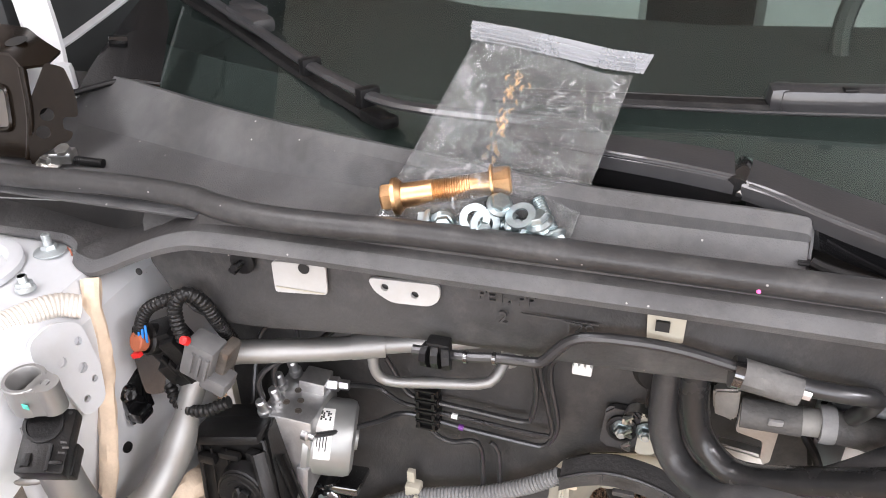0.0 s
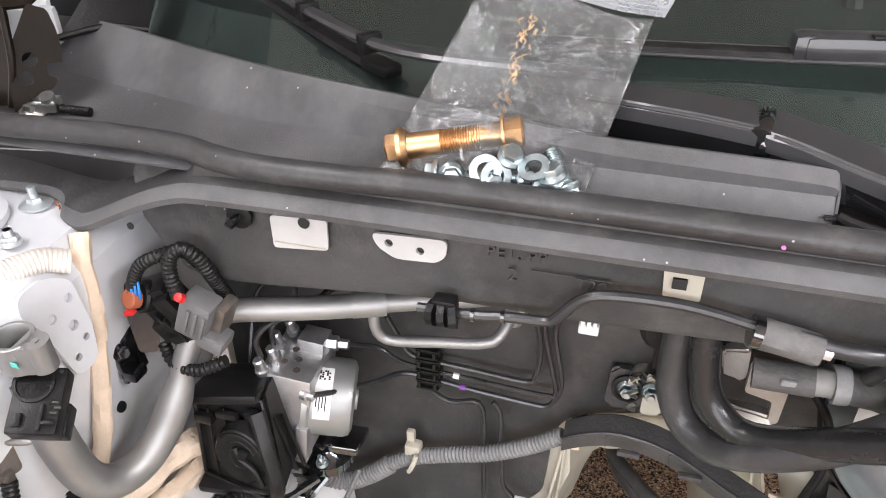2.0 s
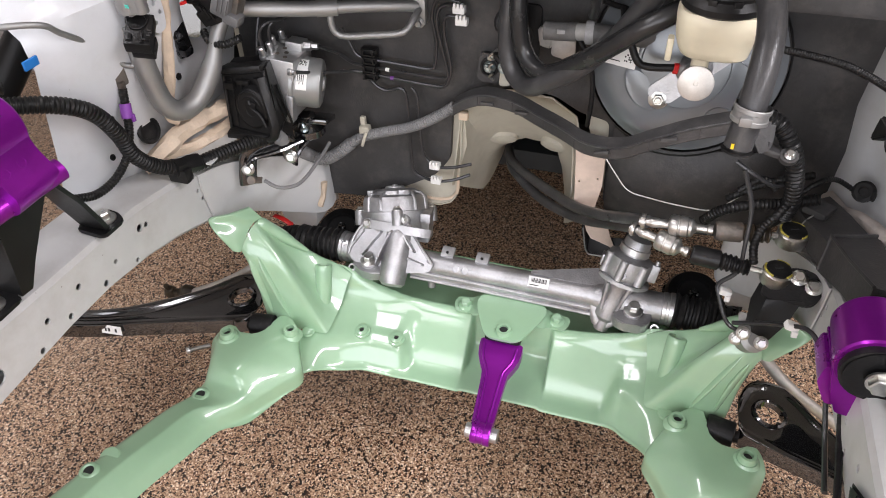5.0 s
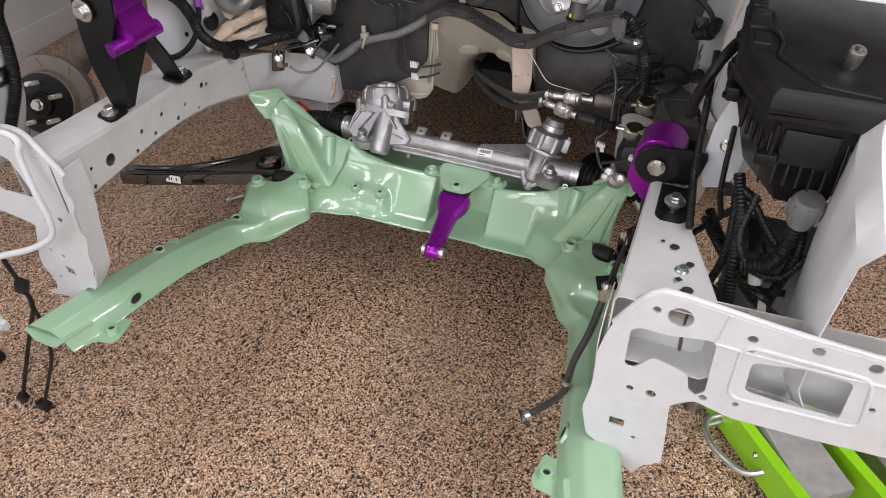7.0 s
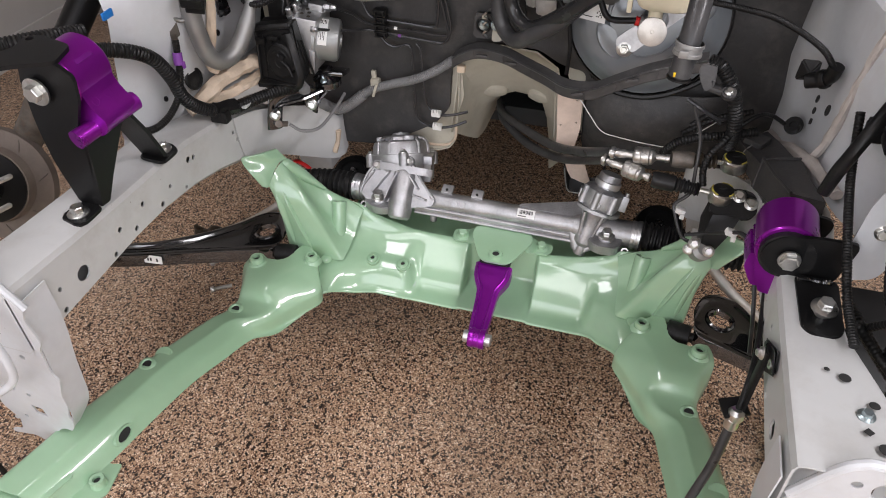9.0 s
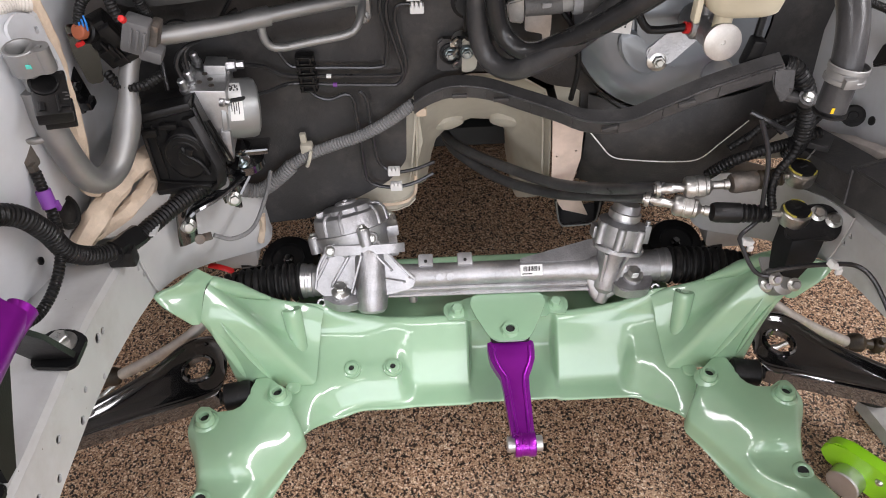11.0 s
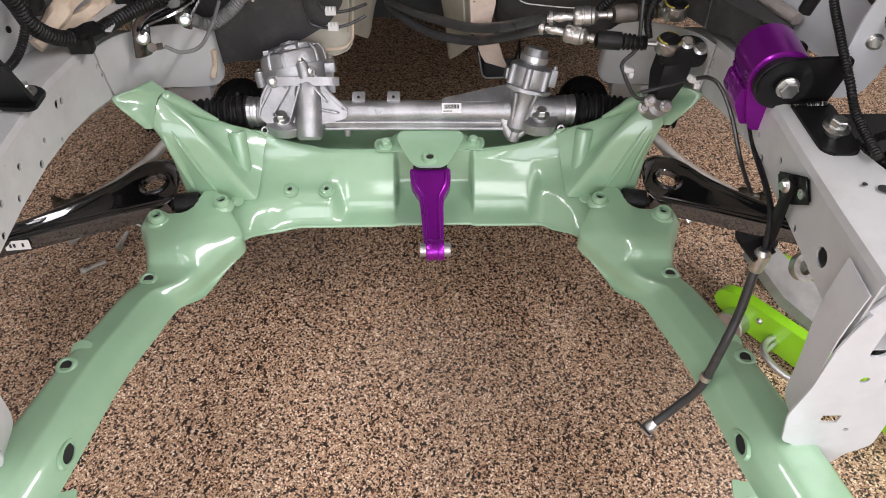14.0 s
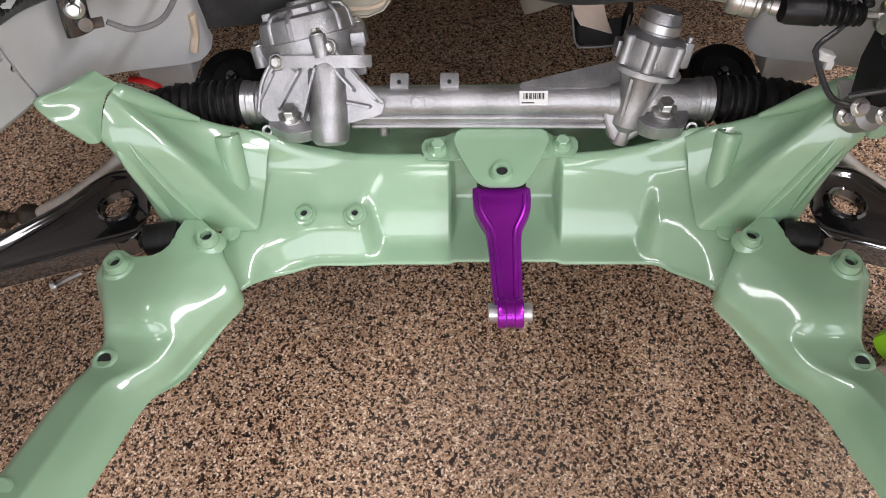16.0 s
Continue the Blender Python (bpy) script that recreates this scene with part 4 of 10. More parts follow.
# grey plastic cowl tray between the screen and the bonnet seal
tray = []
for x, y1, z1, lift in ((-0.72, 0.27, 1.158, 0), (-0.635, 0.236, 1.167, 0), (-0.51, 0.191, 1.166, 0), (-0.42, 0.160, 1.166, 0), (-0.342, 0.138, 1.166, 0.004), (-0.25, 0.112, 1.168, 0.01), (-0.19, 0.100, 1.166, 0.014), (-0.11, 0.092, 1.162, 0.016), (-0.03, 0.090, 1.160, 0.016), (0.045, 0.090, 1.158, 0.016), (0.056, 0.090, 1.155, 0.016)):
    tray.append([Vector((x, 0.052, 1.112)), Vector((x, 0.060, 1.116)), Vector((x, 0.060 + (y1 - 0.060) * 0.35, 1.118 + lift * 0.4)), Vector((x, 0.060 + (y1 - 0.060) * 0.72, 1.126 + lift)),
                 Vector((x, y1 - 0.010, z1 - 0.008)), Vector((x, y1, z1)), Vector((x, y1 + 0.012, z1 - 0.004)), Vector((x, y1 + 0.03, z1 - 0.03))])
cowl = solo("cowl_cover", join(sheet(smooth_rows(tray, 3), 0.003), loft([[Vector((0.0565, y, z)) for y, z in ((0.052, 1.109), (0.060, 1.113), (0.072, 1.124), (0.082, 1.146), (0.090, 1.153), (0.102, 1.150), (0.120, 1.122), (0.120, 1.109))], [Vector((0.0590, y, z)) for y, z in ((0.054, 1.109), (0.061, 1.112), (0.073, 1.121), (0.083, 1.141), (0.090, 1.148), (0.101, 1.146), (0.118, 1.120), (0.118, 1.109))]])), COWLP, "dusty dark grey plastic cowl cover below the windscreen", "cowl cover")
part("wiper_panel", sheet([[Vector((x, 0.054, 1.108)), Vector((x, 0.10, 1.112)), Vector((x, glass_y(x) + 0.0, 1.124)), Vector((x, glass_y(x) + 0.03, 1.137))] for x in (0.058, 0.2, 0.4, 0.6, 0.74)], 0.003), PLASTIC, cowl, "black plastic panel under the wiper arm")
part("fuzz_strip", join(*[tube([(0.02 + 0.09 * k, 0.128 + 0.004 * k, 1.139), (0.24 + 0.09 * k, 0.136 + 0.012 * k, 1.139)], 0.0012, 6) for k in range(3)]), HAIRLINE, cowl)

# bonnet seal: a rubber bulb on a lipped channel
seal_line = [(-0.80, 0.075, 1.118), (-0.70, 0.060, 1.126), (-0.62, 0.055, 1.128), (-0.505, 0.060, 1.129), (-0.43, 0.057, 1.129), (-0.39, 0.047, 1.128), (-0.345, 0.042, 1.127), (-0.28, 0.044, 1.127), (-0.19, 0.049, 1.127), (0.1, 0.048, 1.127), (0.4, 0.048, 1.125), (0.74, 0.05, 1.12)]
seal = thing("bonnet_seal", (0, 0.045, 1.1), "black rubber bonnet seal along the cowl edge", "rubber seal")
part("bulb", tube(seal_line, 0.0105, 14, 0.008), SEAL, seal)
lip = []
# (x, front y, middle z, height of the band) and the back edge behind it: shelf over the tower, turned-in tip, channel
for x, yf, zl, h, (xb, yb, zb) in (
        (-0.92, 0.070, 1.053, 0.55, (-0.92, 0.100, 1.078)), (-0.75, 0.070, 1.053, 0.55, (-0.75, 0.100, 1.076)), (-0.65, 0.070, 1.053, 0.55, (-0.64, 0.100, 1.071)), (-0.605, 0.070, 1.054, 0.6, (-0.590, 0.097, 1.067)),
        (-0.585, 0.069, 1.052, 0.65, (-0.563, 0.092, 1.066)), (-0.573, 0.063, 1.049, 0.7, (-0.547, 0.088, 1.067)), (-0.566, 0.054, 1.047, 0.8, (-0.536, 0.085, 1.069)), (-0.560, 0.046, 1.047, 0.9, (-0.528, 0.083, 1.071)),
        (-0.546, 0.040, 1.046, 1.0, (-0.520, 0.080, 1.074)), (-0.532, 0.036, 1.047, 1.0, (-0.512, 0.078, 1.078)), (-0.512, 0.035, 1.055, 1.0, (-0.498, 0.075, 1.084)), (-0.467, 0.035, 1.077, 1.0, (-0.463, 0.071, 1.097)),
        (-0.430, 0.034, 1.091, 1.0, (-0.428, 0.066, 1.109)), (-0.40, 0.034, 1.095, 1.0, (-0.40, 0.060, 1.117)), (-0.30, 0.034, 1.097, 1.0, (-0.30, 0.060, 1.118)), (-0.19, 0.034, 1.0975, 1.0, (-0.19, 0.060, 1.118)),
        (-0.05, 0.034, 1.0985, 1.0, (-0.05, 0.060, 1.118)), (0.11, 0.034, 1.0985, 1.0, (0.11, 0.060, 1.118)), (0.4, 0.034, 1.0975, 1.0, (0.4, 0.060, 1.118)), (0.74, 0.034, 1.09, 1.0, (0.74, 0.060, 1.118))):
    back, edge = Vector((xb, yb, zb)), Vector((x, yf + 0.006 * h, zl + 0.012 * h))
    inner = [back, back.lerp(edge, 0.45), back.lerp(edge, 0.8)] if x < -0.41 else [back, Vector((x, 0.049, zl + 0.026)), Vector((x, 0.047, zl + 0.016))]
    lip.append(inner + [edge, Vector((x, yf + 0.001, zl + 0.009 * h)), Vector((x, yf - 0.003 * h, zl + 0.003 * h)), Vector((x, yf - 0.001, zl - 0.003 * h)), Vector((x, yf + 0.008, zl - 0.004 * h)), Vector((x, yf + 0.03, zl + 0.004))])
lip_rows = smooth_rows(lip, 4)
part("groove", sheet([r[:4] for r in lip_rows], 0.002), TRUNKING, seal, "dusty black inner face behind the lip")
part("lip_channel", sheet([r[3:] for r in lip_rows], 0.002), COWLP, seal, "dark grey plastic lip channel")
part("apron_well", sheet(smooth_rows([[Vector((x, 0.052, 1.124)), Vector((x, max(0.07, y - 0.006), 1.117)), Vector((x, y + 0.006, 0.4 * z + 0.6 * 1.117)), Vector((x, y + 0.001, z - 0.001))] for x, y, z in (
    (-0.92, 0.100, 1.078), (-0.75, 0.100, 1.076), (-0.64, 0.100, 1.071), (-0.563, 0.092, 1.066), (-0.528, 0.083, 1.071), (-0.498, 0.075, 1.084), (-0.463, 0.071, 1.097), (-0.425, 0.066, 1.110))], 3), 0.002), PLASTIC, seal, "black plastic well behind the bonnet seal")
part("seam_wire", tube([(-0.80, 0.071, 1.078), (-0.677, 0.071, 1.091), (-0.57, 0.070, 1.101), (-0.467, 0.069, 1.112)], 0.0007, 6, 0.02), HAIRLINE, seal)
part("rust_edge", tube([(-0.615, 0.072, 1.0505), (-0.596, 0.070, 1.0505), (-0.581, 0.064, 1.0490), (-0.574, 0.058, 1.0480)], 0.0009, 6, wobble=0.6), mat("red_brown_edge", (0.30, 0.10, 0.06), 0.6, vary=0.4, scale=60), seal)

# ---- front subframe ----
subframe = thing("subframe", (0, -0.1, 0.3), "glossy seafoam green painted steel subframe", "subframe")


def glide(pts, n):
    """Points along a curve through pts that never overshoots them, n steps to each stretch."""
    pts = [Vector(p) for p in pts]
    h = [max(1e-6, (b - a).length) for a, b in zip(pts, pts[1:])]
    d = [(b - a) / k for a, b, k in zip(pts, pts[1:], h)]
    m = [d[0]]
    for i in range(1, len(pts) - 1):
        t = Vector((0, 0, 0))
        for c in range(3):
            u, v = d[i - 1][c], d[i][c]
            if u * v > 0:
                w1, w2 = 2 * h[i] + h[i - 1], h[i] + 2 * h[i - 1]
                t[c] = (w1 + w2) / (w1 / u + w2 / v)
        m.append(t)
    m.append(d[-1])
    out = []
    for i in range(len(pts) - 1):
        for j in range(n):
            s = j / n
            out.append(pts[i] * (1 + 2 * s) * (1 - s) ** 2 + m[i] * h[i] * s * (1 - s) ** 2 + pts[i + 1] * s * s * (3 - 2 * s) + m[i + 1] * h[i] * s * s * (s - 1))
    out.append(pts[-1])
    return out


def crisp(pts, r):
    """Each inner corner becomes two points r away from it, so that it stays a tight fold."""
    pts = [Vector(p) for p in pts]
    out = [pts[0]]
    for a, p, b in zip(pts, pts[1:], pts[2:]):
        out += [p + (a - p) * min(0.4, r / max(1e-6, (a - p).length)), p + (b - p) * min(0.4, r / max(1e-6, (b - p).length))]
    return out + [pts[-1]]


def pressing(rows, nu=3, nv=3, thick=0.0022):
    """A pressed sheet through a coarse grid of points, drawn out finely."""
    fine = [glide(r, nv) for r in rows]
    cols = [glide([r[k] for r in fine], nu) for k in range(len(fine[0]))]
    return sheet([list(r) for r in zip(*cols)], thick)


def beam_row(x, kind):
    a = abs(x)
    zc = 0.416 + (0 if a < 0.14 else 0.62 * (a - 0.14) ** 1.5 + (0.25 * max(0, a - 0.25)))
    if a > 0.306:
        zc = 0.469 - 1.2 * (a - 0.306)
    mid = {"n": ((0.048, 0.388), (0.040, 0.338), (0.000, 0.322), (-0.052, 0.3165)), "b": ((0.033, 0.397), (-0.017, 0.340), (-0.030, 0.322), (-0.056, 0.3165)),
           "s": ((0.034, 0.398), (0.002, 0.375), (-0.032, 0.366), (-0.062, 0.322)), "w": ((0.034, 0.402), (0.000, 0.380), (-0.042, 0.367), (-0.076, 0.325)), "v": ((0.034, 0.405), (-0.004, 0.384), (-0.055, 0.368), (-0.092, 0.334)),
           "e": ((0.032, 0.408), (-0.008, 0.386), (-0.070, 0.368), (-0.116, 0.346)), "f": ((0.032, 0.408), (-0.008, 0.386), (-0.090, 0.366), (-0.150, 0.346))}[kind]
    pts = [(0.206, 0.385), (0.206, 0.409), (0.194, 0.410), (0.182, 0.385), (0.085, 0.372), (0.060, zc - 0.012), (0.052, zc), *mid, (mid[3][0] - 0.009, mid[3][1] - 0.002), (mid[3][0] - 0.009, mid[3][1] - 0.006)]
    return crisp([Vector((x, y, z)) for y, z in pts], 0.005 if kind in "nb" else 0.011)


beam = []
for x, k in ((-0.345, "f"), (-0.310, "e"), (-0.284, "v"), (-0.255, "w"), (-0.215, "s"), (-0.165, "s"), (-0.128, "b"), (-0.090, "b"), (-0.046, "b"), (-0.038, "b"), (-0.028, "n"), (-0.015, "n"), (0.10, "n"), (0.113, "n"), (0.123, "b"), (0.131, "b"), (0.18, "b"), (0.225, "b"), (0.252, "s"), (0.270, "w"), (0.288, "v"), (0.310, "e"), (0.345, "f")):
    beam.append(beam_row(x, k))
part("cross_beam", pressing(beam, 5, 2), GREEN, subframe, "green pressed cross beam", 60)

LEG = ((-0.29, 0.400, 0.490, 0.383), (-0.366, 0.417, 0.507, 0.400), (-0.45, 0.434, 0.524, 0.418), (-0.53, 0.446, 0.542, 0.427), (-0.62, 0.460, 0.566, 0.432), (-0.70, 0.480, 0.586, 0.432), (-0.752, 0.495, 0.600, 0.431))
HEAD = (((0.345, -0.075, 0.395), (0.371, -0.052, 0.400), (0.391, -0.055, 0.400), (0.401, -0.097, 0.401), (0.420, -0.114, 0.401), (0.444, -0.116, 0.401), (0.459, -0.106, 0.401), (0.474, -0.105, 0.401), (0.486, -0.124, 0.396)),
        ((0.330, -0.107, 0.393), (0.350, -0.104, 0.400), (0.374, -0.108, 0.401), (0.396, -0.120, 0.402), (0.419, -0.128, 0.402), (0.442, -0.129, 0.402), (0.460, -0.128, 0.402), (0.477, -0.130, 0.401), (0.489, -0.140, 0.394)),
        ((0.309, -0.147, 0.370), (0.366, -0.138, 0.398), (0.386, -0.145, 0.402), (0.405, -0.149, 0.403), (0.424, -0.150, 0.403), (0.442, -0.150, 0.403), (0.458, -0.150, 0.402), (0.473, -0.152, 0.400), (0.486, -0.156, 0.386)),
        ((0.333, -0.180, 0.364), (0.371, -0.172, 0.394), (0.390, -0.178, 0.400), (0.408, -0.182, 0.402), (0.424, -0.183, 0.402), (0.440, -0.183, 0.401), (0.454, -0.182, 0.400), (0.466, -0.181, 0.396), (0.477, -0.181, 0.374)),
        ((0.351, -0.205, 0.360), (0.378, -0.203, 0.384), (0.394, -0.206, 0.391), (0.409, -0.208, 0.393), (0.423, -0.208, 0.393), (0.438, -0.208, 0.392), (0.450, -0.207, 0.390), (0.461, -0.206, 0.386), (0.470, -0.205, 0.368)),
        ((0.363, -0.222, 0.358), (0.378, -0.222, 0.374), (0.392, -0.222, 0.376), (0.408, -0.222, 0.377), (0.422, -0.222, 0.377), (0.436, -0.222, 0.377), (0.448, -0.222, 0.377), (0.459, -0.222, 0.375), (0.467, -0.222, 0.364)),
        ((0.378, -0.250, 0.360), (0.389, -0.250, 0.373), (0.402, -0.250, 0.374), (0.415, -0.250, 0.374), (0.428, -0.250, 0.374), (0.441, -0.250, 0.374), (0.453, -0.250, 0.374), (0.464, -0.250, 0.373), (0.474, -0.250, 0.362)))
for s in (-1, 1):
    rows = []
    for k, row in enumerate(HEAD):
        f = 0.012 * max(0, k - 2) / 4
        (x0, y0, z0), (x1, y1, z1) = row[0], row[-1]
        rows.append([(x0 - 0.001 - f, y0, z0 - 0.032), (x0 - 0.001, y0, z0 - 0.030), *row, (x1 + 0.001, y1, z1 - 0.03)])
    for y, xi, xo, z in LEG:
        w = xo - xi - 0.050
        rows.append([(xi - 0.002, y, z - 0.042), (xi, y, z - 0.040), (xi + 0.012, y, z - 0.018), *[(xi + 0.032 + (w + 0.006) * k / 6, y, z + (0.001 if 0 < k < 6 else -0.003 if k == 0 else 0)) for k in range(7)], (xo, y, z - 0.013), (xo + 0.001, y, z - 0.044)])
    back = [(x, y + 0.001, z - 0.03) for x, y, z in rows[0]]
    fine = []
    for row in [back] + rows:
        v = [Vector((s * x, y, z)) for x, y, z in row]
        head, tail = crisp(v[:5], 0.0045), crisp(v[-4:], 0.003)
        fine.append(head + v[5:-4] + tail)
    leg = part("side_leg", pressing(fine, 4, 2), GREEN, subframe, "green pressed side leg", 60)
    # collars for the mounting bolts
    for bx, by, bz, r in ((0.350, -0.091, 0.398, 0.0130), (0.458, -0.134, 0.401, 0.0140)):
        col = part("collar", join(boss((s * bx, by, bz), (0, 0, 1), r * 1.3, 0.005, r * 0.9), boss((s * bx, by, bz + 0.002), (0, 0, 1), r, 0.014, 0.0078)), GREEN, leg)
        # black disc low in the collar, painted shade for its bore
        part("collar_bore_shade", lathe([(0.0077, 0), (0.0001, 0.0002)], (s * bx, by, bz + 0.0075), (0, 0, 1), 16), PRINT_AND_HOLE_BLACK, col)
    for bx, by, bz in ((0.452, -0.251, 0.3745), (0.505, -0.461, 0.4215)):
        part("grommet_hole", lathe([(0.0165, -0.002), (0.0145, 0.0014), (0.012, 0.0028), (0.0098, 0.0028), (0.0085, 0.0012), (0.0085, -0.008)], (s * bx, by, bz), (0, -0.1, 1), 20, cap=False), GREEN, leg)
        # black disc that paints the hole's inner shade, not a plug
        part("hole_shade", lathe([(0.0086, -0.0016), (0.0001, -0.0011)], (s * bx, by, bz + 0.0014), (0, -0.1, 1), 16), PRINT_AND_HOLE_BLACK, leg, "black disc painted as the shade in an open hole")
    part("dimple", lathe([(0.017, -0.001), (0.015, 0.0016), (0.013, 0.002), (0.0001, 0.0021)], (s * 0.497, -0.425, 0.4125), (0, -0.2, 1), 20), GREEN, leg)
    part("dimple", lathe([(0.013, -0.002), (0.0115, 0.0012), (0.010, 0.0016), (0.0001, 0.0017)], (s * 0.333, -0.060, 0.3800), (0, -0.1, 1), 20), GREEN, leg)
    tab = part("tow_tab", join(plate(rounded([(0.500, -0.53), (0.462, -0.531), (0.453, -0.550), (0.455, -0.591), (0.463, -0.614), (0.481, -0.619), (0.479, -0.632), (0.462, -0.644), (0.442, -0.638), (0.432, -0.690), (0.440, -0.708), (0.470, -0.712), (0.50, -0.745), (0.52, -0.745)], 0.005), 0.003, Matrix.Diagonal((s, 1, 1, 1)) @ pose(0, 0, 0.3905)),
         boss((s * 0.455, -0.681, 0.389), (0, 0, 1), 0.0125, 0.016, 0.0065)), GREEN, leg)
    # flat black disc as painted shade down the boss
    part("boss_bore_shade", lathe([(0.0064, 0), (0.0001, 0.0002)], (s * 0.455, -0.681, 0.3995), (0, 0, 1), 14), PRINT_AND_HOLE_BLACK, tab)
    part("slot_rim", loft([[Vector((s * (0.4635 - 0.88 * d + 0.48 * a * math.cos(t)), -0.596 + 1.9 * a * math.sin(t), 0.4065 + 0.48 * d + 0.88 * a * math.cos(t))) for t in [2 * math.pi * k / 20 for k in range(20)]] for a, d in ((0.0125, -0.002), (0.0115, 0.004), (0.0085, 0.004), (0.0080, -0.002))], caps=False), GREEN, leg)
    # black oval painted as the slot's shade
    part("slot", loft([[Vector((s * (0.4635 - 0.88 * d + 0.48 * a * math.cos(t)), -0.596 + 1.9 * a * math.sin(t), 0.4065 + 0.48 * d + 0.88 * a * math.cos(t))) for t in [2 * math.pi * k / 16 for k in range(16)]] for a, d in ((0.0082, 0.0012), (0.0005, 0.0014))]), PRINT_AND_HOLE_BLACK, leg, "black oval painted as the shade in an open slot")
    part("nose_pan", plate(rounded([(0.484, -0.69), (0.584, -0.69), (0.602, -0.757), (0.560, -0.772), (0.508, -0.774)], 0.008), 0.003, Matrix.Diagonal((s, 1, 1, 1)) @ pose(0, 0, 0.4185)), GREEN, leg)
    # horn that climbs to the frame rail
    horn = [((0.280, 0.049, 0.452), (0.292, 0.010, 0.400), (0.296, -0.055, 0.378), (0.335, -0.054, 0.374), (0.385, -0.053, 0.374), (0.426, -0.050, 0.380), (0.427, -0.044, 0.368)),
            ((0.310, 0.048, 0.470), (0.322, 0.006, 0.418), (0.309, -0.050, 0.398), (0.345, -0.053, 0.396), (0.388, -0.053, 0.398), (0.428, -0.050, 0.405), (0.430, -0.042, 0.398)),
            ((0.345, 0.044, 0.486), (0.352, 0.008, 0.452), (0.338, -0.043, 0.452), (0.368, -0.050, 0.444), (0.400, -0.053, 0.448), (0.430, -0.051, 0.460), (0.433, -0.043, 0.455)),
            ((0.378, 0.038, 0.510), (0.382, 0.006, 0.490), (0.369, -0.034, 0.512), (0.394, -0.044, 0.500), (0.416, -0.050, 0.498), (0.436, -0.051, 0.506), (0.440, -0.044, 0.502)),
            ((0.405, 0.028, 0.542), (0.408, 0.006, 0.538), (0.402, -0.020, 0.548), (0.416, -0.033, 0.542), (0.430, -0.044, 0.533), (0.441, -0.051, 0.530), (0.445, -0.045, 0.527)),
            ((0.428, 0.012, 0.575), (0.431, 0.003, 0.578), (0.436, -0.008, 0.580), (0.440, -0.020, 0.574), (0.443, -0.036, 0.562), (0.446, -0.050, 0.547), (0.450, -0.046, 0.543))]
    grid = [[row[0] if k == 0 else row[k] for k in range(7)] for row in horn]
    rows = []
    for row in grid:
        pts = [Vector((s * x, y, z)) for x, y, z in row]
        low = pts[0] + Vector((0, 0.012, -0.03))
        q = crisp([low] + pts, 0.006)
        rows.append(q)
    arm = part("horn", pressing(rows, 4, 2, 0.003), GREEN, subframe, "green pressed horn up to the frame rail", 60)
    # raised flutes on its face
    for u, v in ((3, 4), (4, 5)):
        line = [Vector((s * (r[u][0] * 0.5 + r[v][0] * 0.5), r[u][1] * 0.5 + r[v][1] * 0.5, r[u][2] * 0.5 + r[v][2] * 0.5 - 0.0028)) for r in grid[1:5]]
        part("flute", tube(glide(line, 4), 0.0085, 12, smooth=False, flat=0.5, ends=lambda k: max(0.05, math.sin(math.pi * min(1, k * 1.02)) ** 0.5)), GREEN, arm)
    part("post", lathe([(0.0120, 0), (0.0140, 0.02), (0.0165, 0.080), (0.0165, 0.086), (0.0150, 0.089), (0.0078, 0.089), (0.0078, 0.080), (0.0005, 0.0795)], (s * 0.322, -0.006, 0.393), (s * 0.10, 0.43, 0.90), 20), GREEN, arm)
    # flared collar seated under the frame rail
    base = [Vector(p) for p in ((0.428, 0.014, 0.574), (0.436, -0.004, 0.582), (0.440, -0.020, 0.576), (0.443, -0.036, 0.563), (0.446, -0.051, 0.546))]
    rim = [Vector(p) for p in ((0.447, 0.004, 0.605), (0.466, -0.036, 0.613), (0.497, -0.053, 0.607), (0.478, -0.064, 0.586), (0.456, -0.060, 0.550))]
    rows = [base, [a.lerp(b, 0.35) + Vector((-0.003, -0.002, 0)) for a, b in zip(base, rim)], [a.lerp(b, 0.75) + Vector((-0.002, -0.001, 0)) for a, b in zip(base, rim)], rim, [p + Vector((0.004, 0.004, -0.001)) for p in rim]]
    part("collar", pressing([[Vector((s * p.x, p.y, p.z)) for p in r] for r in rows], 4, 4, 0.003), GREEN, arm, "flared green collar under the rail", 60)
    part("rolled_edge", tube(glide([Vector((s * x, y, z)) for x, y, z in ((0.438, 0.002, 0.578), (0.426, 0.010, 0.562), (0.408, 0.019, 0.541), (0.386, 0.028, 0.518), (0.362, 0.036, 0.497))], 5), 0.0125, 14, smooth=False, ends=lambda k: min(1.0, 0.55 + 4 * k) * (1.0 - 0.75 * max(0, k - 0.55) / 0.45)), GREEN, arm)

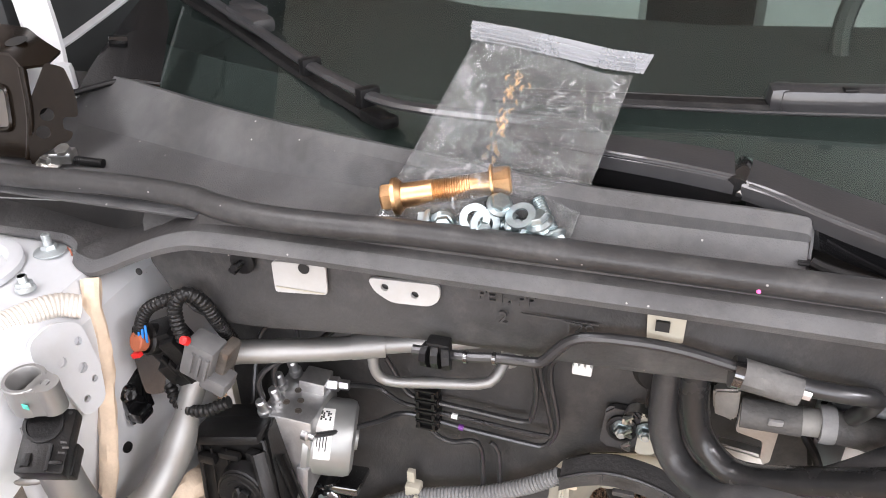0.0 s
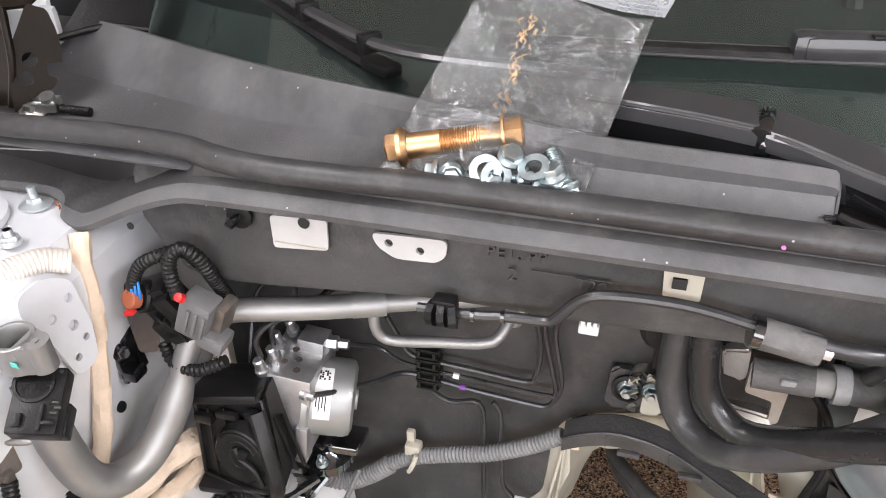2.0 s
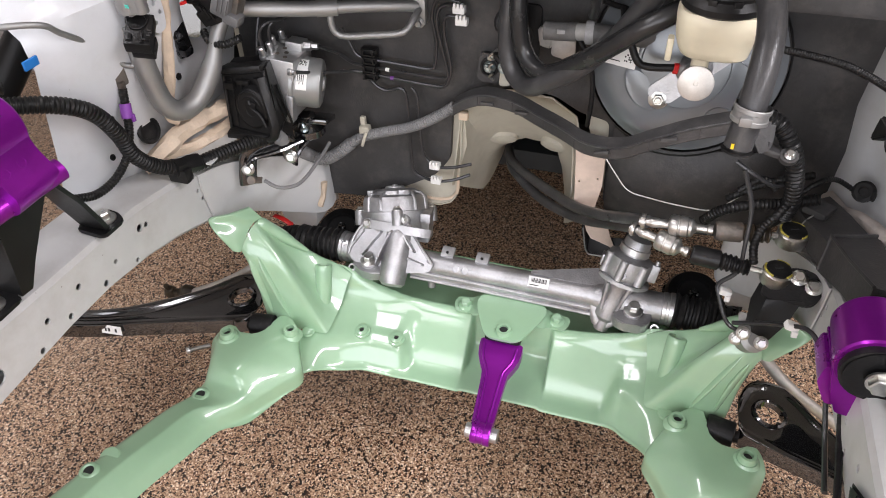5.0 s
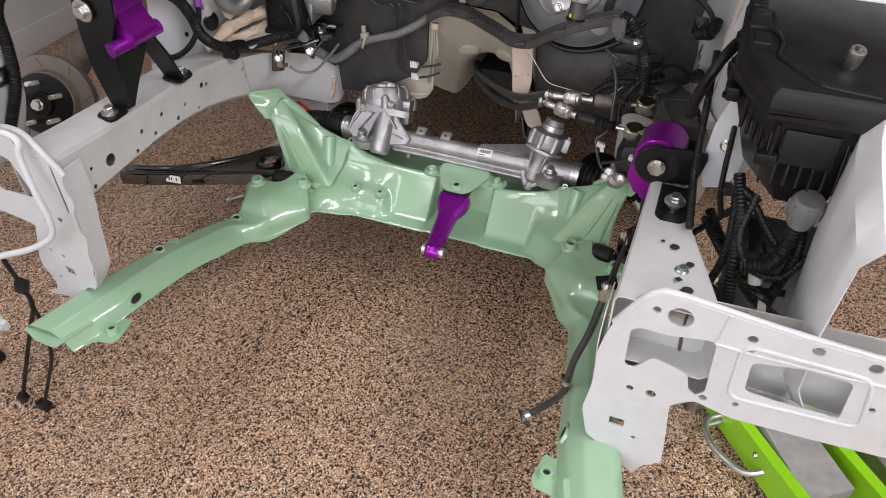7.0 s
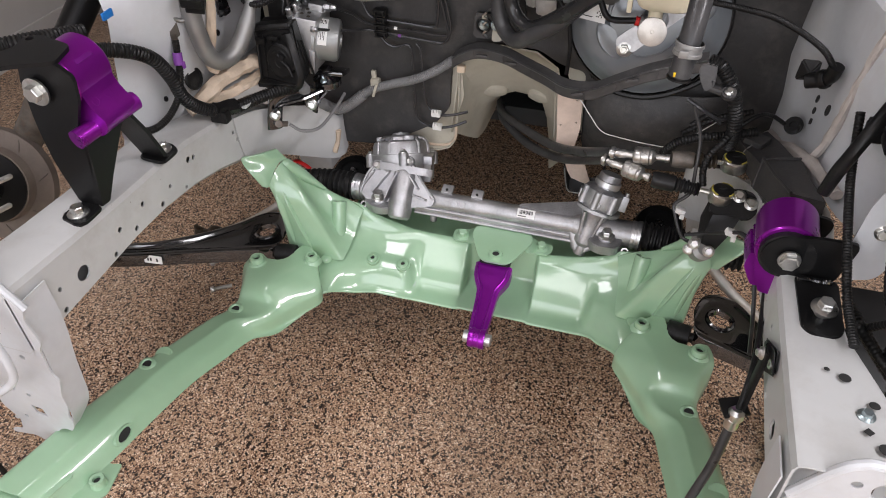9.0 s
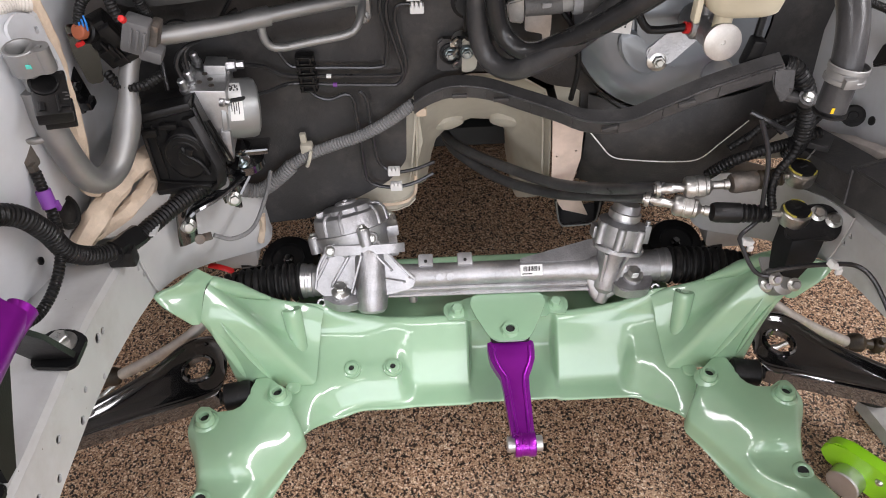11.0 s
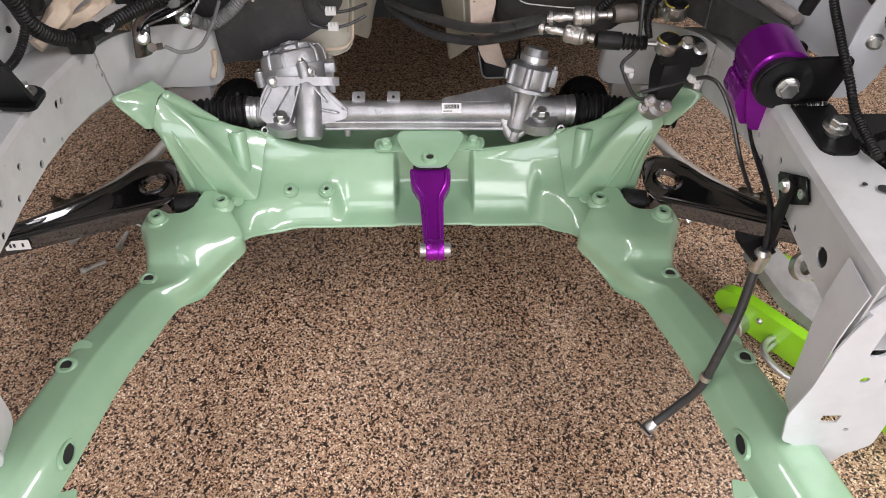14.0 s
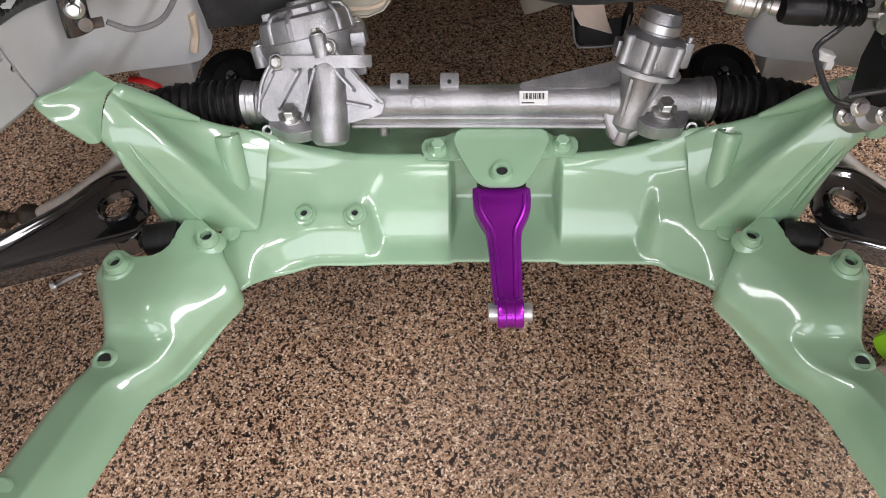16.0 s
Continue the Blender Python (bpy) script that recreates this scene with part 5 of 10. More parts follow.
# bracket plate over the torque mount
TM = 0.035
tq = frame_to((TM, 0.03, 0.4335), (0, -0.14, 1), (0, 1, 0))
cover = part("torque_bracket", slab(rounded([(0.058, 0.048), (-0.056, 0.048), (-0.066, 0.030), (-0.058, 0.004), (-0.036, -0.040), (-0.022, -0.050), (0.022, -0.050), (0.036, -0.040), (0.060, 0.008), (0.068, 0.030)], 0.012), 0.004, tq, 0.0014), GREEN, subframe, "green bracket plate over the torque mount")
for row in ((((-0.0755, 0.067, 0.4160), (-0.0745, 0.055, 0.4155)), ((-0.070, 0.076, 0.4180), (-0.066, 0.040, 0.4165)), ((-0.044, 0.080, 0.4200), (-0.042, 0.040, 0.4175)), ((-0.034, 0.078, 0.428), (-0.033, 0.030, 0.424)), ((-0.020, 0.076, 0.434), (-0.018, 0.028, 0.430))),
            (((0.1445, 0.071, 0.4160), (0.1435, 0.058, 0.4155)), ((0.139, 0.080, 0.4180), (0.135, 0.044, 0.4165)), ((0.112, 0.080, 0.4200), (0.110, 0.044, 0.4175)), ((0.102, 0.078, 0.428), (0.101, 0.032, 0.424)), ((0.088, 0.076, 0.434), (0.086, 0.028, 0.430)))):
    part("ear", pressing([[Vector(p) for p in r] for r in row], 3, 4, 0.003), GREEN, cover)
col = part("collar", boss((TM, 0.001, 0.4285), (0, -0.14, 1), 0.014, 0.008, 0.0078), GREEN, cover)
# the torque collar's bore shade, painted as a black disc
part("collar_bore_shade", lathe([(0.0076, 0), (0.0001, 0.0002)], (TM, 0.0003, 0.4325), (0, -0.14, 1), 16), PRINT_AND_HOLE_BLACK, col)
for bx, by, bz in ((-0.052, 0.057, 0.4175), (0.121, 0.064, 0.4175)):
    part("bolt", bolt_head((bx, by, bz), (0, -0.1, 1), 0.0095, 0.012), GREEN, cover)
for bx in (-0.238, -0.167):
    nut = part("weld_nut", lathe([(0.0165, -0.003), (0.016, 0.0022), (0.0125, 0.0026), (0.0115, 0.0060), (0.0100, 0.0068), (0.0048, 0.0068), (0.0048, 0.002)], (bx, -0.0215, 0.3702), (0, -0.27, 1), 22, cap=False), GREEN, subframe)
    # black disc painting the shade within the nut
    part("nut_bore_shade", lathe([(0.0049, 0), (0.0001, 0.0003)], (bx, -0.0225, 0.3735), (0, -0.27, 1), 14), PRINT_AND_HOLE_BLACK, nut)

# ---- purple torque arm under the bracket ----
torque = thing("torque_mount", (TM, -0.05, 0.36), "purple anodised torque arm bolted under the green bracket", "engine mount")
arm_dir = Vector((0.004, -0.18, -0.045)).normalized()


def arm_row(k, w, h):
    c = Vector((TM + 0.006 * k, -0.006 - 0.162 * k, 0.397 - 0.036 * k))
    up = Vector((0, -arm_dir.z, 0)).normalized() * 0 + Vector((0, arm_dir.z, -arm_dir.y)).normalized()
    if up.z < 0:
        up = -up
    e = 0.005
    return [c + Vector((sx * (w - (e if abs(sz) > 0.99 else 0)), 0, 0)) + up * h * (sz if abs(sz) > 0.99 else sz) for sx, sz in ((-1, -0.72), (-1, 0.72), (-1, 1), (1, 1), (1, 0.72), (1, -0.72), (1, -1), (-1, -1))]


rows = [arm_row(0.0, 0.039, 0.017), arm_row(0.10, 0.039, 0.017), arm_row(0.19, 0.037, 0.016), arm_row(0.28, 0.031, 0.014), arm_row(0.37, 0.0235, 0.013), arm_row(0.5, 0.0215, 0.012), arm_row(0.8, 0.0195, 0.012), arm_row(0.93, 0.0185, 0.0135), arm_row(1.0, 0.0175, 0.0150)]
part("arm", loft(rows), PURPLE, torque)
part("eye", lathe([(0.012, -0.0165), (0.0195, -0.0165), (0.0205, -0.0145), (0.0205, -0.006), (0.0192, -0.005), (0.0192, 0.005), (0.0205, 0.006), (0.0205, 0.0145), (0.0195, 0.0165), (0.012, 0.0165)], (TM + 0.008, -0.174, 0.359), (1, 0, 0), 28), PURPLE, torque)
part("cross_pin", lathe([(0.006, -0.028), (0.0115, -0.028), (0.0125, -0.027), (0.0125, 0.027), (0.0115, 0.028), (0.006, 0.028)], (TM + 0.008, -0.174, 0.359), (1, 0, 0), 24), TURNED, torque)
part("edge_rib", join(*[tube([arm_row(k, w, h)[2 if sd < 0 else 3] + Vector((-sd * 0.004, 0, 0.0004)) for k, w, h in ((0.06, 0.039, 0.017), (0.19, 0.037, 0.016), (0.28, 0.031, 0.014), (0.37, 0.0235, 0.013), (0.5, 0.0215, 0.012), (0.8, 0.0195, 0.012), (0.95, 0.0185, 0.0135))], 0.0028, 8) for sd in (-1, 1)]), PURPLE, torque)
part("bushing", box((TM, 0.012, 0.412), (0.066, 0.05, 0.022), 0.006), RUBBER, torque)

# ---- steering rack ----
rack = thing("steering_rack", (0, 0.09, 0.44), "bright cast aluminium steering rack on the subframe", "steering rack")
RY, RZ = 0.098, 0.470
tube_ob = part("housing_tube", lathe([(0.020, -0.16), (0.0215, -0.15), (0.0205, -0.02), (0.021, 0.12), (0.024, 0.20)], (0, RY, RZ), (1, 0, 0), 28), CAST, rack)
part("lower_rib", join(tube([(-0.17, RY - 0.021, RZ - 0.010), (0.0, RY - 0.020, RZ - 0.012), (0.19, RY - 0.021, RZ - 0.014)], 0.0035, 8), tube([(-0.17, RY - 0.022, RZ - 0.024), (0.0, RY - 0.022, RZ - 0.025), (0.19, RY - 0.024, RZ - 0.026)], 0.004, 8),
     loft([[Vector((x, RY - 0.022 + a, RZ - 0.022 + b)) for a, b in ((0, 0), (0, 0.012), (0.012, 0.014), (0.012, 0))] for x in (-0.17, 0.19)])), CAST, tube_ob)
for x in (-0.080, -0.062):
    part("plug", lathe([(0.0075, 0), (0.0075, 0.0022), (0.006, 0.0026), (0.006, 0.0012), (0.0005, 0.0012)], (x, RY - 0.0165, RZ + 0.012), (0, -0.8, 0.6), 18), CAST, tube_ob)
for x in (-0.103, -0.035):
    tb = part("tab", box((x, RY + 0.012, RZ + 0.024), (0.026, 0.024, 0.009), 0.003, (20, 0, 0)), CAST, tube_ob)
    # black disc as the tab hole's painted shade
    part("tab_hole_shade", lathe([(0.0028, 0), (0.0028, 0.002), (0.0005, 0.002)], (x, RY + 0.006, RZ + 0.0285), (0, -0.3, 1), 10), PRINT_AND_HOLE_BLACK, tb)
part("drain_nub", lathe([(0.008, 0), (0.008, 0.022), (0.007, 0.024), (0.0005, 0.024)], (-0.128, 0.086, 0.449), (0, -0.3, -0.95), 16), CAST, tube_ob)
part("bar_code_label", slab([(-0.019, -0.009), (0.019, -0.009), (0.019, 0.010), (-0.019, 0.010)], 0.0006, frame_to((0.078, RY - 0.0150, RZ + 0.0165), (0, -0.68, 0.73)), 0), LABEL, tube_ob)
part("print", join(*[slab([(x, -0.001), (x + w, -0.001), (x + w, 0.007), (x, 0.007)], 0.0004, frame_to((0.078, RY - 0.0153, RZ + 0.0169), (0, -0.68, 0.73)), 0) for x, w in [(-0.014 + 0.0019 * k, 0.0006 + 0.0005 * (k * 7 % 3)) for k in range(15)]],
     slab([(-0.016, -0.0065), (0.001, -0.0065), (0.001, -0.0048), (-0.016, -0.0048)], 0.0004, frame_to((0.078, RY - 0.0153, RZ + 0.0169), (0, -0.68, 0.73)), 0)), PRINT_AND_HOLE_BLACK, tube_ob)
part("web", slab(rounded([(0.06, -0.002), (0.185, 0.030), (0.205, 0.028), (0.205, -0.012), (0.06, -0.008)], 0.004), 0.006, frame_to((0, RY + 0.008, RZ + 0.026), (0, -0.35, 1), (0, 1, 0)), 0.0015), CAST, tube_ob)

# left gear housing with its ribs
hub = part("gear_housing", join(
    loft(smooth_rows([[Vector((x, RY + ry * math.cos(a) + oy, RZ + rz * math.sin(a) + oz)) for a in [2 * math.pi * k / 20 for k in range(20)]] for x, ry, rz, oy, oz in
                      ((-0.302, 0.027, 0.027, 0, 0), (-0.285, 0.028, 0.028, 0, 0), (-0.27, 0.030, 0.030, 0.004, 0.003), (-0.25, 0.034, 0.033, 0.012, 0.008), (-0.22, 0.036, 0.034, 0.014, 0.008), (-0.19, 0.032, 0.030, 0.008, 0.004), (-0.165, 0.025, 0.024, 0.002, 0.001), (-0.15, 0.0215, 0.0215, 0, 0))], 3)),
    ), CAST, rack)
part("casting_dot", lathe([(0.0075, -0.006), (0.0075, 0.004), (0.0005, 0.0045)], (-0.1665, 0.094, 0.4985), (0, -0.83, 0.55), 18), TURNED, hub)
part("mount_ear", join(slab(rounded([(-0.035, -0.008), (-0.012, -0.024), (0.020, -0.026), (0.040, -0.010), (0.030, 0.02), (-0.02, 0.026), (-0.034, 0.012)], 0.010), 0.022, frame_to((-0.246, 0.062, 0.474), (0, -0.15, 1), (0, 1, 0)), 0.002),
     lathe([(0.017, 0), (0.017, 0.006), (0.0155, 0.0075), (0.0005, 0.0075)], (-0.248, 0.063, 0.472), (0, -0.15, 1), 22)), CAST, hub)
part("ear_loop", lathe([(0.0075, -0.004), (0.0075, 0.004), (0.0045, 0.004), (0.0045, -0.004), (0.0075, -0.004)], (-0.284, 0.060, 0.454), (0.0, -0.8, 0.6), 16, cap=False), CAST, hub)
# assist motor leaning back behind it
motor_axis = Vector((-0.20, 0.52, 0.83)).normalized()
motor = part("assist_motor", lathe([(r * 1.26, h * 1.2) for r, h in ((0.050, -0.02), (0.053, 0.0), (0.055, 0.008), (0.055, 0.013), (0.0515, 0.0135), (0.0505, 0.030), (0.0485, 0.036), (0.0445, 0.0385), (0.036, 0.039), (0.035, 0.045), (0.031, 0.048), (0.016, 0.049), (0.0005, 0.049))], (-0.226, 0.160, 0.514), motor_axis, 36), CAST, rack)
m0 = Vector((-0.226, 0.160, 0.514))
mfr = frame_to(m0, motor_axis, (0, 1, 0))


def round_motor(a, r, h):
    return mfr @ Vector((1.1 * r * math.cos(a), 1.1 * r * math.sin(a), h))


for a in (0.5, 2.2, 3.6, 5.2):
    lug = part("flange_lug", lathe([(0.011, -0.014), (0.011, 0.012), (0.010, 0.014), (0.0005, 0.014)], round_motor(a, 0.064, 0.004), motor_axis, 14), CAST, motor)
    part("cap_screw", bolt_head(round_motor(a, 0.064, 0.018), motor_axis, 0.0058, 0.006), ZINC, lug)
for a in (0.0, 0.95, 1.4, 2.7, 3.1, 4.2, 4.7, 5.8):
    part("cap_rib", tube([round_motor(a, 0.0585, 0.017), round_motor(a, 0.0575, 0.038), round_motor(a, 0.051, 0.048), round_motor(a, 0.036, 0.052)], 0.0038, 8, smooth=False), CAST, motor)
for a, r in ((1.15, 0.030), (2.0, 0.026), (3.4, 0.028), (5.5, 0.028)):
    part("cap_pad", moved(box((0, 0, 0), (0.026, 0.022, 0.010), 0.0015), mfr @ Matrix.Translation((r * 1.45 * math.cos(a), r * 1.45 * math.sin(a), 0.051)) @ Matrix.Rotation(a, 4, "Z")), CAST, motor)
part("cap_ring", lathe([(0.020, 0), (0.018, 0.005), (0.015, 0.006), (0.013, 0.004), (0.006, 0.004), (0.005, 0.008), (0.0005, 0.008)], round_motor(0, 0.0, 0.0580), motor_axis, 24), CAST, motor)


def hull(pts):
    bm = bmesh.new()
    for p in pts:
        bm.verts.new(p)
    bmesh.ops.convex_hull(bm, input=bm.verts[:])
    bmesh.ops.dissolve_limit(bm, angle_limit=radians(4), verts=bm.verts[:], edges=bm.edges[:])
    return bm


ear_m = frame_to((-0.232, 0.086, 0.466), (0, -0.15, 1), (0, 1, 0))
ring = [2 * math.pi * k / 28 for k in range(28)]
gf = frame_to((-0.215, 0.083, 0.508), (0, -0.80, 0.60))


def on_case(x, y, h=0.0):
    return gf @ Vector((x, y, h))


case = part("gear_case", hull([round_motor(a, 0.046, h) for a in ring for h in (-0.020, 0.002)] + [ear_m @ Vector((0.036 * math.cos(a), 0.016 * math.sin(a), h)) for a in ring for h in (-0.020, 0.004)]
            + [Vector((-0.284, RY + 0.022 * math.cos(a), RZ + 0.022 * math.sin(a))) for a in ring] + [Vector((-0.182, RY + 0.024 * math.cos(a), RZ + 0.024 * math.sin(a))) for a in ring]), CAST, rack, "", 40)
part("case_flange", slab(rounded([(-0.078, -0.034), (-0.070, 0.006), (-0.050, 0.038), (-0.012, 0.062), (0.020, 0.060), (0.032, 0.046), (0.062, 0.010), (0.094, -0.020), (0.090, -0.036), (0.03, -0.050), (-0.05, -0.050)], 0.012, 4), 0.012, gf, 0.002), CAST, case)
half = [math.pi * k / 14 for k in range(15)]
part("case_barrel", loft([[on_case(0.018 + r * math.cos(a), y, -0.008 + h * math.sin(a)) for a in half] for y, r, h in ((0.046, 0.020, 0.010), (0.036, 0.024, 0.020), (0.020, 0.026, 0.026), (-0.020, 0.027, 0.030), (-0.052, 0.027, 0.031), (-0.070, 0.025, 0.027), (-0.076, 0.020, 0.018))]), CAST, case)
part("shoulder", loft([[on_case(x, y + dy, h) for x, h in ((-0.060, -0.006), (-0.050, 0.006), (-0.012, 0.014), (0.050, 0.012), (0.070, 0.002), (0.078, -0.006))] for y, dy in ((0.026, 0.0), (0.034, 0.0), (0.042, 0.0))]), CAST, case)
for a, b, tall in (((-0.050, -0.030), (-0.012, 0.030), 0.015), ((-0.016, -0.044), (0.010, 0.036), 0.026), ((0.088, -0.022), (0.030, 0.044), 0.010), ((0.040, -0.018), (0.078, -0.026), 0.012), ((-0.074, -0.018), (-0.050, 0.024), 0.009), ((0.056, -0.006), (0.022, 0.034), 0.016)):
    side = Vector((-(b[1] - a[1]), b[0] - a[0])).normalized()
    part("rib", loft([[on_case(*(Vector(a).lerp(Vector(b), k) + side * w), -0.004 + h * tall * g) for w, h in ((-0.0036, 0.0), (-0.0014, 1.0), (0.0014, 1.0), (0.0036, 0.0))] for k, g in ((0.0, 0.15), (0.10, 0.9), (0.5, 1.1), (0.88, 1.0), (1.0, 0.2))]), CAST, case)
part("case_rim", tube([on_case(x, y, 0.001) for x, y in ((-0.076, -0.030), (-0.068, 0.008), (-0.048, 0.038), (-0.012, 0.060), (0.020, 0.058), (0.034, 0.044), (0.062, 0.010), (0.092, -0.020))], 0.0030, 8, 0.004), CAST, case)
for x, y in ((-0.046, 0.034), (0.023, 0.052)):
    boss_ob = part("screw_boss", lathe([(0.0115, -0.012), (0.0115, 0.004), (0.0100, 0.006), (0.0005, 0.006)], on_case(x, y), gf.to_3x3() @ Vector((0, 0, 1)), 18), CAST, case)
    part("cap_screw", bolt_head(on_case(x, y, 0.006), gf.to_3x3() @ Vector((0, 0, 1)), 0.0058, 0.005), ZINC, boss_ob)
part("side_connector", join(box((-0.168, 0.158, 0.512), (0.03, 0.05, 0.06), 0.004, (-20, 0, 8)), box((-0.158, 0.148, 0.54), (0.02, 0.03, 0.02), 0.003, (-20, 0, 8))), CAST, motor)

# pinion tower on the right
tow0, tow1 = Vector((0.199, 0.066, 0.420)), Vector((0.240, 0.132, 0.592))
tax = (tow1 - tow0).normalized()
tower_ob = part("pinion_tower", lathe([(0.012, 0), (0.0135, 0.004), (0.0135, 0.02), (0.022, 0.03), (0.0245, 0.06), (0.0245, 0.085), (0.029, 0.098), (0.031, 0.104), (0.038, 0.112), (0.040, 0.122), (0.040, 0.150), (0.034, 0.154), (0.024, 0.156), (0.023, 0.182), (0.021, 0.185), (0.0005, 0.185)], tow0, tax, 30), CAST, rack)
part("cap_flange", moved(slab(rounded([(-0.046, -0.020), (-0.020, -0.043), (0.022, -0.044), (0.048, -0.014), (0.046, 0.022), (0.012, 0.042), (-0.030, 0.038)], 0.010), 0.007, Matrix.Identity(4), 0.0015), frame_to(tow0 + tax * 0.112, tax, (0, 1, 0))), CAST, tower_ob)
part("neck_band", lathe([(0.0262, -0.006), (0.0270, -0.005), (0.0270, 0.005), (0.0262, 0.006)], tow0 + tax * 0.165, tax, 26), TURNED, tower_ob)
for a in (3.5, 4.4, 5.3):
    fr = frame_to(tow0 + tax * 0.132, tax, (0, 1, 0))
    part("cap_boss", lathe([(0.0075, -0.018), (0.0075, 0.018), (0.006, 0.020), (0.0005, 0.020)], fr @ Vector((0.040 * math.cos(a), 0.040 * math.sin(a), 0)), tax, 12), CAST, tower_ob)
lug = part("tower_lug", box(tow0 + tax * 0.136 + Vector((0.042, 0.002, -0.012)), (0.020, 0.016, 0.034), 0.003, (-20, 10, 0)), CAST, tower_ob)
part("lug_stud", lathe([(0.0045, 0), (0.0045, 0.010), (0.0005, 0.010)], tow0 + tax * 0.150 + Vector((0.044, 0.0, -0.012)), tax, 12), CAST, lug)
part("screw_plug", lathe([(0.0085, 0), (0.0085, 0.004), (0.006, 0.005), (0.006, 0.002), (0.0005, 0.002)], tow0 + tax * 0.128 + Vector((-0.006, -0.037, 0.010)), (-0.1, -0.9, 0.4), 16), CAST, tower_ob)
part("tower_lug", box(tow0 + tax * 0.13 + Vector((-0.039, 0.004, 0.006)), (0.016, 0.022, 0.022), 0.003, (-20, 10, 0)), CAST, tower_ob)
for dx in (-0.014, 0.012):
    part("rib", tube([tow0 + tax * 0.05 + Vector((dx, -0.018, 0.006)), tow0 + tax * 0.105 + Vector((dx * 1.5, -0.027, 0.01))], 0.0035, 6), CAST, tower_ob)
part("tower_foot", hull([tow0 + tax * h + Vector((r * math.cos(a), 0.6 * r * math.sin(a), 0)) for a in ring for h, r in ((0.012, 0.020), (0.055, 0.022))] + [Vector((0.17, RY + 0.018 * math.cos(a), RZ + 0.018 * math.sin(a))) for a in ring] + [Vector((0.262, RY + 0.022 * math.cos(a), RZ + 0.022 * math.sin(a))) for a in ring]), CAST, tower_ob, "", 40)
part("end_housing", lathe([(0.024, 0.18), (0.029, 0.205), (0.030, 0.25), (0.028, 0.27), (0.0275, 0.305)], (0, RY, RZ), (1, 0, 0), 26), CAST, rack)
ear = part("mount_ear", join(slab(rounded([(-0.036, -0.010), (-0.020, -0.028), (0.024, -0.026), (0.034, -0.008), (0.03, 0.018), (-0.02, 0.02)], 0.010), 0.024, frame_to((0.250, 0.068, 0.474), (0, -0.15, 1), (0, 1, 0)), 0.002),
     lathe([(0.017, 0), (0.017, 0.006), (0.0155, 0.0075), (0.0005, 0.0075)], (0.251, 0.070, 0.472), (0, -0.15, 1), 22)), CAST, rack)
part("ear_loop", lathe([(0.0075, -0.004), (0.0075, 0.004), (0.0045, 0.004), (0.0045, -0.004), (0.0075, -0.004)], (0.292, 0.064, 0.450), (0.0, -0.8, 0.6), 16, cap=False), TURNED, ear)
for x, y in ((-0.248, 0.062), (0.251, 0.069)):
    part("mount_bolt", bolt_head((x, y, 0.4795), (0, -0.15, 1), 0.0105, 0.013, 1.6), ZINC, rack)


for s in (-1, 1):
    boot = part("bellows", tube([(s * 0.318, RY, RZ), (s * 0.40, RY - 0.004, RZ - 0.004), (s * 0.52, RY - 0.012, RZ - 0.014)], 0.0335, 24, ridge=0.0065, pitch=0.0125, ends=lambda k: 1.0 - 0.42 * max(0, k - 0.45) / 0.55), RUBBER, rack, "black rubber steering bellows")
    part("clamp", lathe([(0.0285, -0.010), (0.0295, -0.009), (0.0295, -0.003), (0.0285, -0.002), (0.0285, 0.002), (0.0305, 0.003), (0.0305, 0.010), (0.0285, 0.011)], (s * 0.308, RY, RZ), (s, 0, 0), 26), TURNED, boot)

# ---- left side of the bay ----
def hose_thing(name, pts, r, material, label, category, seg=14, group="", **kw):
    return solo(name, tube(pts, r, seg, **kw), material, label, category, group)


# air-conditioning pipe: from its fitting on the strut tower, down round a bend and up across the firewall
ac = thing("air_conditioning_pipe", (-0.5, 0.0, 0.8), "dull aluminium air-conditioning pipe crossing the firewall", "pipe")
main = part("main_pipe", tube([(-0.512, -0.076, 0.975), (-0.512, -0.078, 0.93), (-0.511, -0.074, 0.885), (-0.508, -0.064, 0.843), (-0.500, -0.045, 0.822), (-0.490, -0.018, 0.822), (-0.480, 0.008, 0.842), (-0.470, 0.028, 0.875), (-0.461, 0.044, 0.915),
     (-0.452, 0.058, 0.938), (-0.432, 0.076, 0.947), (-0.39, 0.095, 0.945), (-0.345, 0.115, 0.942), (-0.306, 0.134, 0.940)], 0.0168, 20, ends=lambda k: 1.0 - 0.28 * min(1, max(0, (k - 0.50) / 0.06))), PIPE, ac)
part("upper_run", tube([(-0.318, 0.130, 0.9405), (-0.26, 0.152, 0.941), (-0.205, 0.178, 0.938), (-0.176, 0.196, 0.934)], 0.0100, 16), PIPE, ac)
part("joint_collar", tube([(-0.323, 0.127, 0.9405), (-0.292, 0.140, 0.9405)], 0.0134, 18), PIPE, main)
part("branch_loop", tube([(-0.305, 0.137, 0.935), (-0.305, 0.137, 0.912), (-0.299, 0.139, 0.897), (-0.283, 0.142, 0.892), (-0.24, 0.146, 0.897), (-0.195, 0.150, 0.903), (-0.180, 0.156, 0.910), (-0.172, 0.175, 0.926), (-0.172, 0.198, 0.930)], 0.0058, 12), PIPE, ac)
fitting = part("end_block", join(box((-0.172, 0.200, 0.925), (0.022, 0.018, 0.045), 0.004), bolt_head((-0.172, 0.190, 0.908), (0, -1, 0), 0.006, 0.006)), PIPE, ac)
FIT = Vector((-0.502, -0.085, 1.0285))
fit_m = frame_to(FIT, (0.06, -0.10, 1), (0, 1, 0))
